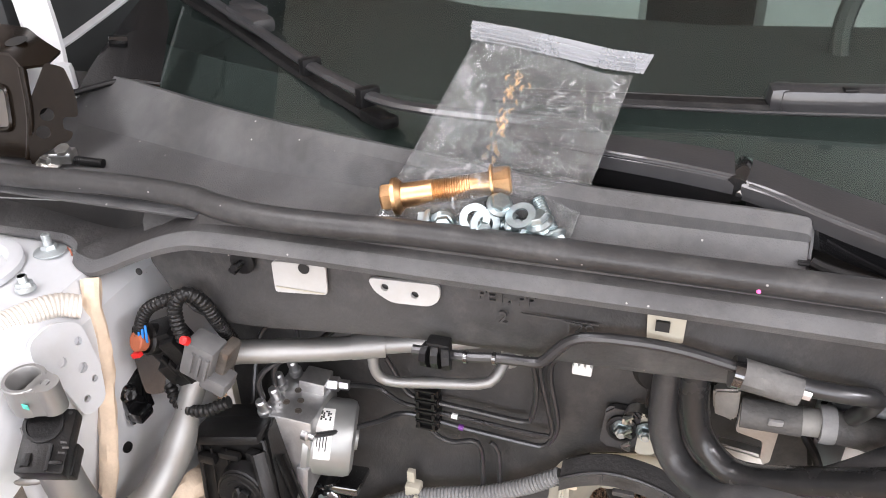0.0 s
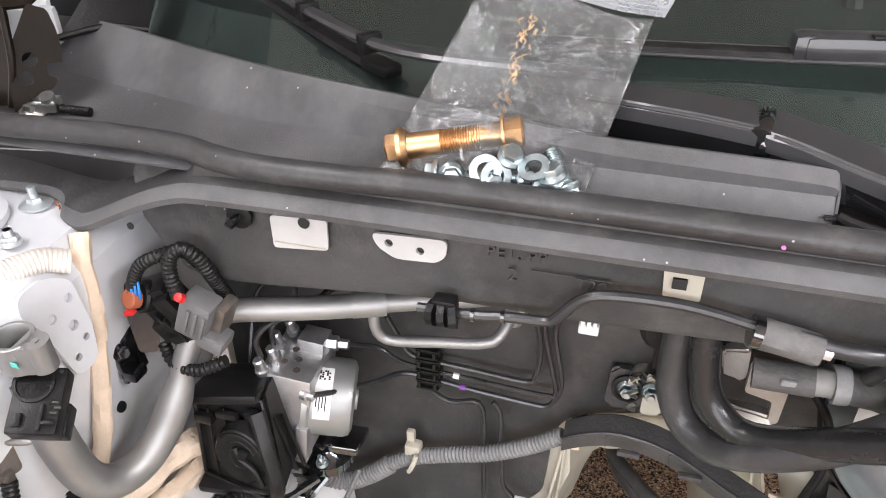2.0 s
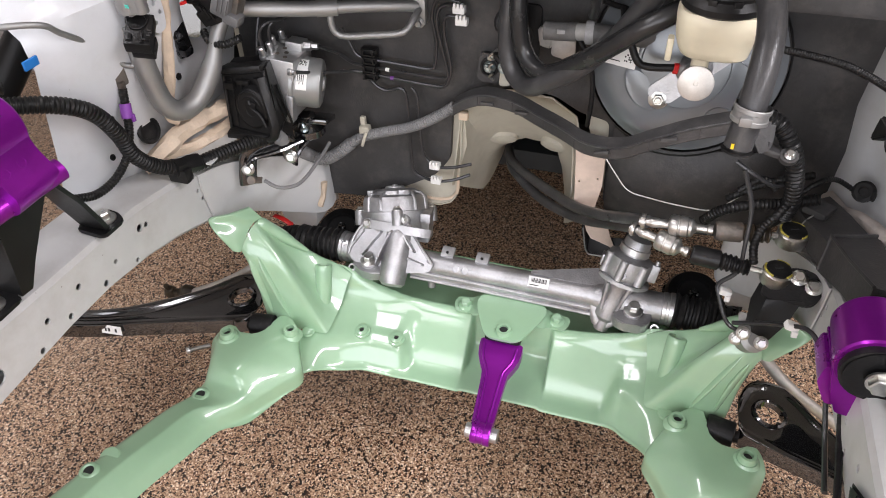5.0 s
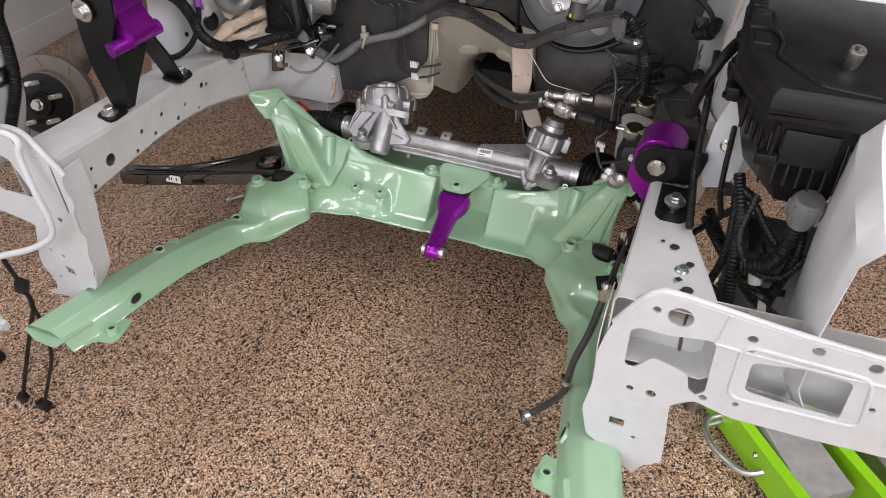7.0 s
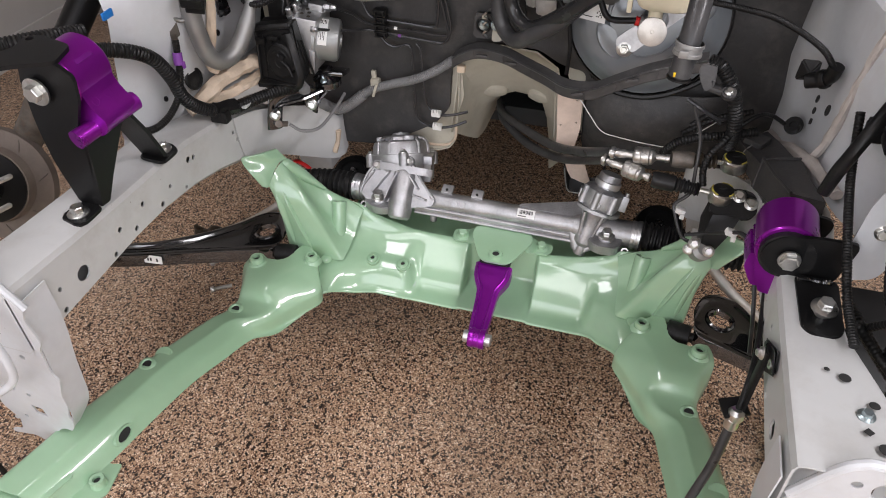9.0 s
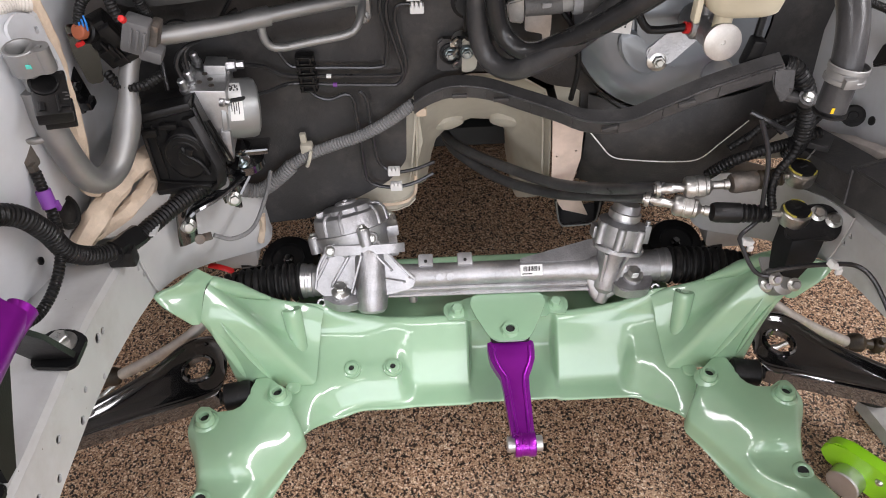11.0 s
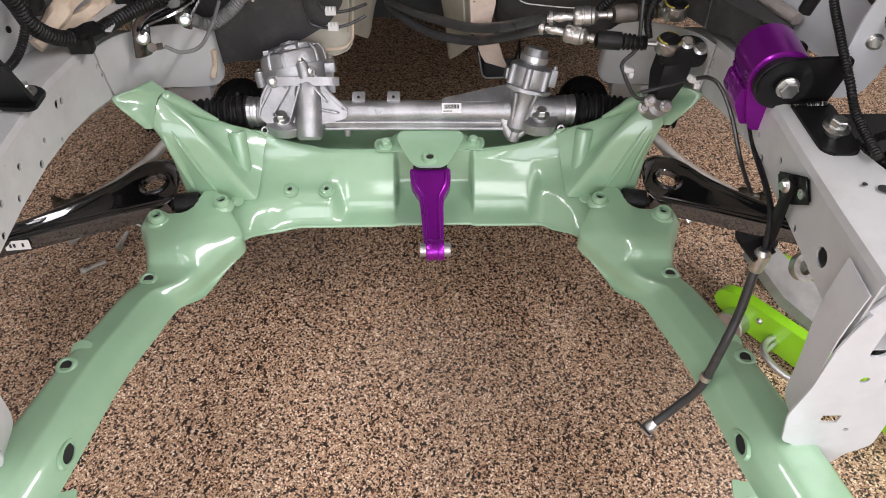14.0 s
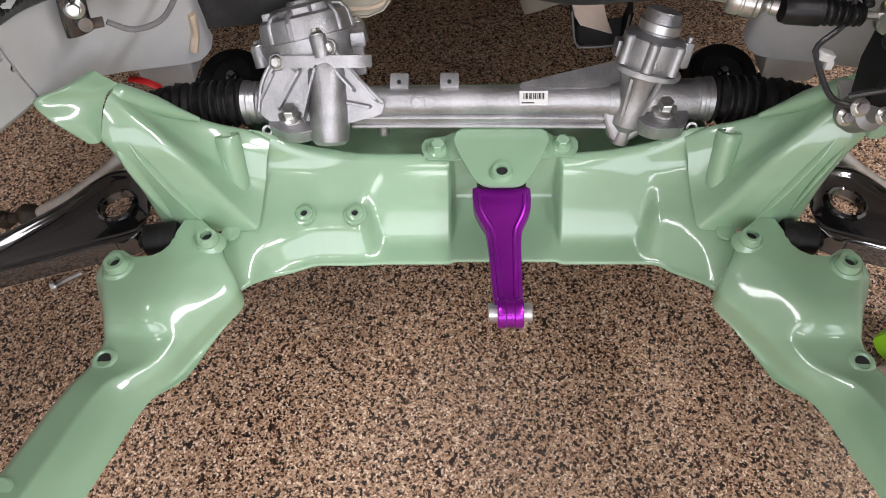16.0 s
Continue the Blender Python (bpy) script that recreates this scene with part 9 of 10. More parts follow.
# ---- suspension ----
for s in (-1, 1):
    arm = thing("control_arm", (s * 0.55, -0.05, 0.34), "gloss black pressed lower control arm", "control arm", "control arms")
    rows = []
    for x, yr, yf in ((0.448, 0.000, -0.070), (0.455, 0.020, -0.078), (0.470, 0.040, -0.084), (0.490, 0.048, -0.089), (0.515, 0.046, -0.095), (0.540, 0.030, -0.101), (0.570, -0.004, -0.108), (0.61, -0.035, -0.118), (0.66, -0.066, -0.131), (0.72, -0.098, -0.147), (0.80, -0.122, -0.165), (0.88, -0.135, -0.178)):
        z, w = 0.441 - 0.098 * x, yr - yf
        rows.append([Vector((s * x, y, z + dz)) for y, dz in ((yr, -0.022), (yr + 0.001, -0.004), (yr - 0.005, 0.005), (yr - 0.014, 0.007), (yr - 0.026 if w > 0.06 else yr - 0.4 * w, 0.001), (yf + 0.45 * w, -0.004), (yf + 0.018, -0.003), (yf + 0.006, 0.0), (yf, -0.003), (yf - 0.001, -0.034))])
    press_arm = pressing(rows, 4, 3, 0.003)
    hx, hy = s * 0.497, -0.020
    bmesh.ops.delete(press_arm, geom=[q for q in press_arm.faces if math.hypot(q.calc_center_median().x - hx, q.calc_center_median().y - hy) < 0.0225], context="FACES")
    pl = part("arm", press_arm, BLACK_PAINT, arm)
    part("hole_flange", lathe([(0.030, -0.004), (0.029, 0.002), (0.0255, 0.005), (0.0225, 0.003), (0.0215, -0.008)], (hx, hy, 0.389), (s * 0.098, 0, 1), 26, cap=False), BLACK_PAINT, pl)
    part("bushing", join(lathe([(0.020, -0.022), (0.022, -0.020), (0.022, 0.020), (0.020, 0.022)], (s * 0.420, -0.075, 0.385), (s, -0.15, 0), 22), lathe([(0.010, -0.030), (0.010, 0.030)], (s * 0.420, -0.075, 0.385), (s, -0.15, 0), 14)), RUBBER, arm)
    if s < 0:
        part("paper_tag", slab([(-0.022, -0.010), (0.022, -0.010), (0.022, 0.010), (-0.022, 0.010)], 0.0006, frame_to((-0.722, -0.1505, 0.357), (0.1, -0.97, 0.2)), 0), LABEL, arm, "white paper tag")
        part("tag_print", join(*[slab([(x, -0.004), (x + 0.004, -0.004), (x + 0.004, 0.004), (x, 0.004)], 0.0004, frame_to((-0.722, -0.1512, 0.3572), (0.1, -0.97, 0.2)), 0) for x in (-0.014, -0.007, 0.008)]), PRINT_AND_HOLE_BLACK, arm)
    else:
        part("paper_tag", slab([(-0.020, -0.010), (0.020, -0.010), (0.020, 0.010), (-0.020, 0.010)], 0.0006, frame_to((0.80, -0.1680, 0.350), (-0.1, -0.97, 0.2)), 0), LABEL, arm, "white paper tag")
    ROD = ((0.46, 0.080, 0.445), (0.525, 0.060, 0.386), (0.605, 0.060, 0.326), (0.685, 0.058, 0.279))
    rod = thing("tie_rod", (s * 0.65, 0.08, 0.33), "bare steel tie rod hanging beside the control arm", "tie rod", "tie rods")
    part("rod", tube([(s * x, y, z) for x, y, z in ROD], 0.0105, 12), BARE_STEEL, rod)
    part("ball_joint", join(lathe([(0.014, -0.016), (0.018, -0.008), (0.018, 0.008), (0.012, 0.016), (0.0005, 0.017)], (s * 0.705, 0.057, 0.275), (s, -0.1, 0.1), 18), tube([(s * 0.68, 0.058, 0.280), (s * 0.745, 0.050, 0.273)], 0.009, 10), lathe([(0.013, -0.012), (0.015, 0.0), (0.010, 0.012), (0.006, 0.014), (0.006, 0.026), (0.0005, 0.026)], (s * 0.745, 0.050, 0.274), (0, -0.3, 1), 16)), OILY, rod)


for s in (-1, 1):
    sb = thing("sway_bar_mount", (s * 0.35, 0.16, 0.40), "gloss black sway bar clamp bolted to the subframe", "clamp", "sway bar mounts")
    part("cup", lathe([(0.050, -0.03), (0.052, 0.0), (0.046, 0.012), (0.030, 0.016), (0.028, 0.010), (0.0005, 0.008)], (s * 0.352, 0.165, 0.452), (0, -0.35, 1), 28), BLACK_SATIN, sb)
    part("bolt", bolt_head((s * 0.352, 0.162, 0.463), (0, -0.35, 1), 0.006, 0.006), BLACK_PAINT, sb)
    part("bar", tube([(s * 0.30, 0.19, 0.43), (s * 0.38, 0.175, 0.438), (s * 0.44, 0.162, 0.442)], 0.012, 12), BLACK_PAINT, sb)

hub = thing("brake_disc", (-0.93, -0.26, 0.48), "bare brake disc and hub with five wheel studs", "brake disc")
HA = Vector((0.32, -0.86, 0.38)).normalized()
HC = Vector((-0.926, -0.259, 0.605))
fh0 = frame_to(HC, HA)
part("disc_slots", join(*[tube([fh0 @ Vector((r * math.cos(a + (r - 0.08) * 6), r * math.sin(a + (r - 0.08) * 6), 0.0122)) for r in (0.084, 0.095, 0.106)], 0.0011, 6) for a in [2 * math.pi * k / 8 for k in range(8)]]), RUST, hub)
part("disc", lathe([(0.075, -0.012), (0.112, -0.012), (0.112, -0.002), (0.112, 0.002), (0.112, 0.012), (0.078, 0.012), (0.074, 0.034), (0.070, 0.036), (0.034, 0.036)], HC, HA, 44), DISC, hub)
part("hub_face", lathe([(0.072, 0), (0.072, 0.004), (0.030, 0.005), (0.028, 0.016), (0.024, 0.018), (0.020, 0.016), (0.0005, 0.014)], HC + HA * 0.036, HA, 36), BLACK_SATIN, hub)
part("axle_nut", join(hexagon(0.015, 0.014, HC + HA * 0.050, HA), lathe([(0.010, 0), (0.010, 0.024), (0.0005, 0.024)], HC + HA * 0.05, HA, 16)), ZINC, hub)
fh = frame_to(HC + HA * 0.040, HA)
for k in range(5):
    a = 2 * math.pi * k / 5 + 0.4
    part("wheel_stud", tube([fh @ Vector((0.050 * math.cos(a), 0.050 * math.sin(a), 0)), fh @ Vector((0.050 * math.cos(a), 0.050 * math.sin(a), 0.048))], 0.0055, 10, ridge=0.0007, pitch=0.0022), ZINC, hub)
part("knuckle", join(tube([HC - HA * 0.03, HC - HA * 0.03 + Vector((0.06, 0.06, 0.10)), HC + Vector((0.14, 0.14, 0.25))], 0.03, 12), tube([HC - HA * 0.03, HC + Vector((0.03, 0.05, -0.12)), HC + Vector((0.06, 0.06, -0.2))], 0.028, 12), lathe([(0.10, -0.02), (0.10, -0.016)], HC, HA, 30)), RUST, hub)
solo("strut", tube([HC + Vector((0.12, 0.12, 0.2)), Vector((-0.74, -0.03, 0.95)), Vector((-0.69, -0.01, 1.04))], 0.028, 16), BLACK_SATIN, "black suspension strut up to the tower", "strut")

# ---- left front corner: harness on the apron, white pipe, dangling leads ----
solo("apron_harness", tube([(-0.56, -0.28, 0.975), (-0.60, -0.36, 0.99), (-0.66, -0.41, 0.985), (-0.72, -0.425, 0.965), (-0.755, -0.43, 0.92), (-0.758, -0.435, 0.85), (-0.758, -0.45, 0.78), (-0.765, -0.48, 0.72), (-0.77, -0.52, 0.66)], 0.0125, 12, ridge=0.0018, pitch=0.006), PLASTIC, "black corrugated harness down the apron rail", "wiring loom")
solo("apron_harness", tube([(-0.80, -0.52, 0.90), (-0.78, -0.48, 0.905), (-0.765, -0.45, 0.89), (-0.756, -0.44, 0.86)], 0.007, 10), PLASTIC, "black wire joining the apron harness", "wiring loom")
solo("harness_mark", tube([(-0.635, -0.395, 0.989), (-0.66, -0.41, 0.985)], 0.0136, 12), LABEL, "white tape band on the apron harness", "tape")
clip_l = thing("apron_bracket", (-0.77, -0.47, 0.8), "black steel clip bracket on the apron rail", "bracket")
part("plate", box((-0.768, -0.465, 0.80), (0.008, 0.035, 0.035), 0.003), BLACK_PAINT, clip_l)
part("bolt", bolt_head((-0.762, -0.478, 0.803), (1, -0.5, 0.1), 0.006, 0.006), ZINC, clip_l)
for y, z, r in ((-0.50, 0.90, 0.007), (-0.52, 0.76, 0.010), (-0.49, 0.93, 0.006), (-0.53, 0.70, 0.006), (-0.47, 0.97, 0.011), (-0.55, 0.84, 0.005)):
    solo("plug", lathe([(r, 0), (r, 0.0016), (r * 0.6, 0.0018), (r * 0.6, 0.0004), (0.0005, 0.0003)], (-0.768, y, z), (1, -0.05, 0.1), 14), PRINT_AND_HOLE_BLACK, "small dark plug in a body hole", "plug", "apron plugs")
wp = thing("washer_pipe", (-0.55, -0.68, 0.5), "white painted bonnet release pipe bent over the support", "pipe")
part("pipe", tube([(-0.70, -0.60, 0.93), (-0.645, -0.645, 0.855), (-0.625, -0.655, 0.836), (-0.585, -0.655, 0.826), (-0.545, -0.650, 0.818), (-0.530, -0.652, 0.806), (-0.535, -0.658, 0.780), (-0.520, -0.668, 0.71), (-0.510, -0.672, 0.66), (-0.520, -0.676, 0.62), (-0.57, -0.69, 0.585), (-0.66, -0.71, 0.55), (-0.705, -0.725, 0.52), (-0.700, -0.735, 0.45), (-0.69, -0.745, 0.395)], 0.0066, 12), WHITE, wp)
part("end_lug", join(box((-0.688, -0.746, 0.388), (0.028, 0.014, 0.022), 0.003), lathe([(0.007, 0), (0.007, 0.004), (0.004, 0.004), (0.004, 0.0)], (-0.682, -0.754, 0.390), (0, -1, 0), 14)), WHITE, wp)
lp = thing("hanging_lead", (-0.68, -0.72, 0.05), "black lead loop hanging to the floor beside the subframe nose", "cable")
part("lead", tube([(-0.80, -0.66, 0.66), (-0.70, -0.69, 0.62), (-0.660, -0.70, 0.56), (-0.640, -0.70, 0.48), (-0.632, -0.702, 0.425), (-0.672, -0.702, 0.35), (-0.735, -0.702, 0.24), (-0.815, -0.700, 0.10), (-0.862, -0.70, 0.014)], 0.0048, 10), RUBBER, lp)
part("lead_branch", tube([(-0.632, -0.704, 0.425), (-0.630, -0.704, 0.36), (-0.655, -0.704, 0.26), (-0.715, -0.702, 0.15), (-0.790, -0.70, 0.020)], 0.0044, 10), RUBBER, lp)
for at, size, turn in (((-0.642, -0.698, 0.47), (0.026, 0.016, 0.036), (0, 20, 10)), ((-0.862, -0.70, 0.014), (0.026, 0.020, 0.026), (0, 35, 0)), ((-0.793, -0.70, 0.014), (0.034, 0.022, 0.024), (0, 10, 0))):
    part("plug", box(at, size, 0.004, turn), PLASTIC, lp)
solo("loose_lead", join(tube([(-1.02, -0.60, 0.40), (-0.97, -0.62, 0.28), (-1.0, -0.62, 0.12), (-1.03, -0.62, 0.014)], 0.006, 10), box((-1.03, -0.62, 0.014), (0.03, 0.025, 0.026), 0.005)), RUBBER, "black loose lead with plug hanging to the floor", "cable")

# ---- right: hanging cable on its bracket ----
hb = thing("cable_stay", (0.49, -0.40, 0.62), "black folded steel stay bolted to the frame rail", "bracket")
part("plate", hull_block([(x, y, z) for y, z in ((-0.360, 0.700), (-0.424, 0.744), (-0.450, 0.722), (-0.394, 0.672)) for x in (0.4925, 0.4975)]), BLACK_SATIN, hb)
part("upright", loft([[Vector((x, y, z)), Vector((x - 0.002, y + 0.004, z)), Vector((x - 0.002, y + 0.018, z)), Vector((x, y + 0.022, z)), Vector((x + 0.004, y + 0.022, z)), Vector((x + 0.004, y, z))] for x, y, z in ((0.489, -0.414, 0.722), (0.488, -0.416, 0.705), (0.483, -0.428, 0.660), (0.480, -0.436, 0.628), (0.480, -0.438, 0.619))]), BLACK_SATIN, hb)
part("foot", box((0.472, -0.425, 0.620), (0.036, 0.030, 0.005), 0.002, (8, -6, 20)), BLACK_SATIN, hb)
part("bolt", bolt_head((0.486, -0.402, 0.711), (-1, -0.2, 0.15), 0.006, 0.006), ZINC, hb)
part("rivet", lathe([(0.0065, 0), (0.0065, 0.002), (0.003, 0.002), (0.003, 0.0)], (0.4922, -0.430, 0.722), (-1, -0.05, 0.05), 14), ZINC, hb)
rc = thing("release_cable", (0.42, -0.46, 0.25), "black sleeved cable hanging down beside the subframe leg", "control cable")
part("upper", tube([(0.500, -0.20, 0.70), (0.500, -0.27, 0.668), (0.492, -0.34, 0.668), (0.484, -0.395, 0.665), (0.478, -0.425, 0.640), (0.475, -0.434, 0.620)], 0.0042, 10), RUBBER, rc)
part("lower", tube([(0.473, -0.437, 0.598), (0.462, -0.464, 0.530), (0.446, -0.486, 0.470), (0.437, -0.492, 0.390), (0.412, -0.496, 0.342), (0.376, -0.507, 0.301)], 0.0068, 12), HOSE, rc)
part("ferrule", lathe([(0.009, -0.010), (0.011, -0.006), (0.011, 0.004), (0.007, 0.010)], (0.475, -0.435, 0.618), (0, 0.1, 1), 16), ZINC, rc)
part("ferrule", lathe([(0.0085, -0.012), (0.0100, -0.008), (0.0100, 0.006), (0.006, 0.010)], (0.473, -0.437, 0.604), (0, 0.1, 1), 16), ZINC, rc)
part("ferrule", lathe([(0.0085, -0.005), (0.009, 0), (0.0085, 0.005)], (0.4395, -0.491, 0.415), (0.15, 0.05, 1), 14), ZINC, rc)
part("end_flange", slab(rounded([(-0.017, -0.014), (0.017, -0.014), (0.017, 0.014), (-0.017, 0.014)], 0.006), 0.004, frame_to((0.371, -0.511, 0.296), (-0.55, -0.35, -0.5)), 0.001), BLACK_PAINT, rc)
part("end_nipple", lathe([(0.0085, -0.014), (0.0105, -0.006), (0.0105, 0.004), (0.007, 0.010), (0.0005, 0.011)], (0.375, -0.508, 0.300), (-0.55, -0.25, -0.6), 16), ZINC, rc)

# ---- right front corner: fuse box, harness, headlamp-side panel ----
fuse = thing("fuse_box", (0.68, -0.25, 0.75), "large ribbed black plastic fuse box beside the apron rail", "fuse box")
sec = lambda y0, y1, z, x0, x1: [Vector((x0 + 0.050, y0, z)), Vector((x1, y0, z)), Vector((x1, y1, z)), Vector((x0, y1, z)), Vector((x0, y0 + 0.10, z))]
part("body", join(loft([sec(-0.402, -0.09, 0.840, 0.632, 0.748), sec(-0.408, -0.09, 0.870, 0.622, 0.752), sec(-0.425, -0.085, 0.955, 0.596, 0.762), sec(-0.430, -0.085, 0.985, 0.594, 0.764)])), PLASTIC, fuse)
lid = part("lid", join(loft([sec(-0.438, -0.078, 0.985, 0.586, 0.800), sec(-0.438, -0.078, 1.018, 0.586, 0.800), sec(-0.432, -0.084, 1.028, 0.592, 0.794), sec(-0.428, -0.088, 1.030, 0.596, 0.790)])), PLASTIC, fuse, "black plastic lid")
part("lid_step", join(box((0.606, -0.225, 1.026), (0.030, 0.060, 0.016), 0.004), box((0.602, -0.150, 1.026), (0.022, 0.034, 0.014), 0.003), box((0.612, -0.290, 1.018), (0.024, 0.040, 0.030), 0.004)), PLASTIC, lid)
part("lid_ridge", join(tube(crisp([Vector(p) for p in ((0.590, -0.245, 1.031), (0.628, -0.258, 1.032), (0.640, -0.300, 1.032), (0.634, -0.345, 1.032), (0.690, -0.415, 1.031), (0.76, -0.425, 1.031))], 0.01), 0.0032, 8, 0.006), tube([(0.598, -0.185, 1.031), (0.622, -0.192, 1.032), (0.624, -0.212, 1.032)], 0.0026, 8)), PLASTIC, lid)
for k in range(6):
    part("side_fin", box((0.612 + 0.0085 * k, -0.354 - 0.017 * k, 0.950), (0.005, 0.006, 0.060), 0.0012, (0, 0, -27)), PLASTIC, fuse)
part("wall_panel", join(box((0.700, -0.4315, 0.945), (0.070, 0.006, 0.050), 0.003, (-6, 0, 0)), box((0.762, -0.4315, 0.935), (0.030, 0.008, 0.040), 0.003, (-6, 0, 0))), BLACK_SATIN, fuse)
ear_f = part("mount_ear", plate(rounded([(0.575, -0.290), (0.612, -0.300), (0.616, -0.262), (0.590, -0.250)], 0.008), 0.006, pose(0, 0, 0.935), [circle(0.596, -0.277, 0.006)]), BLACK_SATIN, fuse)
part("ear_ring", lathe([(0.0095, 0), (0.0100, 0.002), (0.0070, 0.003), (0.0062, 0.0)], (0.596, -0.277, 0.935), (0, 0, 1), 18, cap=False), ZINC, ear_f)
solo("taped_cable", tube([(0.600, -0.150, 0.975), (0.580, -0.175, 0.965), (0.565, -0.195, 0.945), (0.552, -0.205, 0.915), (0.542, -0.205, 0.880), (0.536, -0.20, 0.840)], 0.0095, 14, wobble=0.10), PLASTIC, "black taped cable bundle beside the fuse box", "cable")
mount_r = thing("suspension_mount", (0.72, -0.02, 1.045), "zinc studs on the white strut tower top", "strut mount")
for x, y in ((0.640, -0.055), (0.700, 0.010)):
    part("stud", bolt_head((x, y, 1.046), (0, 0, 1), 0.0085, 0.009, 1.75, 0.020), BLUE_ZINC, mount_r)
part("ring", lathe([(0.062, 0), (0.062, 0.006), (0.057, 0.008), (0.050, 0.007), (0.046, 0.001)], (0.72, -0.005, 1.046), (0, 0, 1), 32, cap=False), WHITE, mount_r)
part("lid_rim", tube([(0.588, -0.085, 0.996), (0.588, -0.338, 0.996), (0.638, -0.438, 0.996), (0.798, -0.436, 0.996), (0.798, -0.085, 0.996)], 0.005, 6, smooth=False), PLASTIC, lid)
for k in range(7):
    part("rib", box((0.650 + 0.016 * k, -0.424, 0.930), (0.004, 0.016, 0.09), 0.0015, (-12, 0, 0)), PLASTIC, fuse)
for z, y in ((0.97, -0.16), (0.93, -0.20), (0.97, -0.26), (0.90, -0.12), (0.965, -0.33)):
    part("latch", join(box((0.590, y, z), (0.018, 0.040, 0.022), 0.004), box((0.582, y, z + 0.004), (0.008, 0.022, 0.010), 0.002)), BLACK_SATIN, fuse)
part("front_latch", box((0.650, -0.436, 0.925), (0.028, 0.016, 0.018), 0.004), BLACK_SATIN, fuse)
solo("loose_socket", lathe([(0.0100, 0), (0.0108, 0.002), (0.0108, 0.028), (0.0098, 0.030), (0.0062, 0.030), (0.0062, 0.018), (0.0005, 0.018)], (0.723, -0.343, 1.031), (0.12, -0.30, 0.95), 24), ZINC, "steel socket resting on the fuse box lid", "socket")
mf = thing("fuse_box_plug", (0.70, -0.42, 0.76), "grey round multi-pin plug under the fuse box", "connector")
part("shell", lathe([(0.017, 0), (0.019, 0.010), (0.024, 0.026), (0.024, 0.042), (0.019, 0.050)], (0.722, -0.428, 0.825), (0.05, -0.15, 1), 24), GREY_LOOM, mf)
for k in range(8):
    part("shell_rib", tube([Vector((0.722, -0.430, 0.850)) + Vector((0.0245 * math.cos(k * 0.785), 0.0245 * math.sin(k * 0.785), -0.012)), Vector((0.724, -0.433, 0.867)) + Vector((0.0245 * math.cos(k * 0.785), 0.0245 * math.sin(k * 0.785), 0.0))], 0.0016, 6), GREY_LOOM, mf)
part("neck", tube([(0.722, -0.428, 0.828), (0.718, -0.435, 0.790), (0.70, -0.45, 0.755), (0.66, -0.46, 0.75)], 0.012, 14, ridge=0.0015, pitch=0.005), PLASTIC, mf)
for pts, r in (([(0.600, -0.13, 0.94), (0.592, -0.20, 0.90), (0.590, -0.27, 0.86), (0.592, -0.34, 0.80), (0.60, -0.40, 0.72)], 0.0075), ([(0.61, -0.37, 0.78), (0.625, -0.42, 0.74), (0.635, -0.46, 0.66), (0.645, -0.47, 0.58)], 0.014),
               ([(0.635, -0.40, 0.76), (0.69, -0.43, 0.705), (0.735, -0.42, 0.69), (0.745, -0.39, 0.73)], 0.010), ([(0.60, -0.36, 0.74), (0.62, -0.39, 0.765), (0.645, -0.40, 0.755)], 0.013), ([(0.57, -0.30, 0.60), (0.61, -0.36, 0.70), (0.63, -0.39, 0.74)], 0.009)):
    solo("front_harness", tube([(x + 0.02, y, z + (0.07 if z < 0.8 else 0.0)) for x, y, z in pts], r * 0.66, 12, ridge=r * 0.09, pitch=0.006), PLASTIC, "black corrugated harness below the fuse box", "wiring loom", "fuse box harness")
for pts, r in (([(0.60, -0.33, 0.80), (0.615, -0.38, 0.74), (0.62, -0.42, 0.66), (0.60, -0.44, 0.58), (0.59, -0.44, 0.50)], 0.011), ([(0.71, -0.40, 0.76), (0.715, -0.43, 0.70), (0.70, -0.45, 0.63), (0.69, -0.46, 0.54)], 0.013), ([(0.64, -0.40, 0.77), (0.63, -0.44, 0.72), (0.655, -0.46, 0.68), (0.70, -0.455, 0.67), (0.73, -0.43, 0.70)], 0.009),
               ([(0.58, -0.33, 0.66), (0.62, -0.39, 0.64), (0.67, -0.43, 0.62), (0.72, -0.44, 0.63)], 0.010), ([(0.59, -0.25, 0.62), (0.63, -0.33, 0.60), (0.68, -0.39, 0.57), (0.73, -0.41, 0.55)], 0.014)):
    solo("front_harness", tube([(x + 0.02, y, z + (0.07 if z < 0.8 else 0.0)) for x, y, z in pts], r * 0.66, 12, ridge=r * 0.09, pitch=0.006), PLASTIC, "black corrugated harness below the fuse box", "wiring loom", "fuse box harness")
relay = thing("relay_block", (0.70, -0.36, 0.68), "black plastic relay block among the harness", "relay block")
part("body", box((0.705, -0.345, 0.70), (0.085, 0.075, 0.075), 0.008, (12, 6, 14)), PLASTIC, relay)
for k in range(3):
    part("socket", box((0.680 + 0.024 * k, -0.385 + 0.006 * k, 0.728), (0.018, 0.022, 0.020), 0.003, (12, 6, 14)), PLASTIC, relay)
part("red_lock", box((0.670, -0.395, 0.705), (0.022, 0.008, 0.008), 0.002, (0, 0, 14)), RED, relay)
solo("wheel_liner", sheet(smooth_rows([[Vector((x, y, z)) for y, z in ((-0.40, 0.44), (-0.33, 0.53), (-0.22, 0.58), (-0.10, 0.60))] for x in (0.66, 0.70, 0.76, 0.84)], 3), 0.003), BLACK_SATIN, "black plastic wheel arch liner below the fuse box", "liner")
solo("harness_band", tube([(0.688, -0.448, 0.735), (0.691, -0.453, 0.718)], 0.0105, 14), LABEL, "white and blue tape band on the harness", "tape")
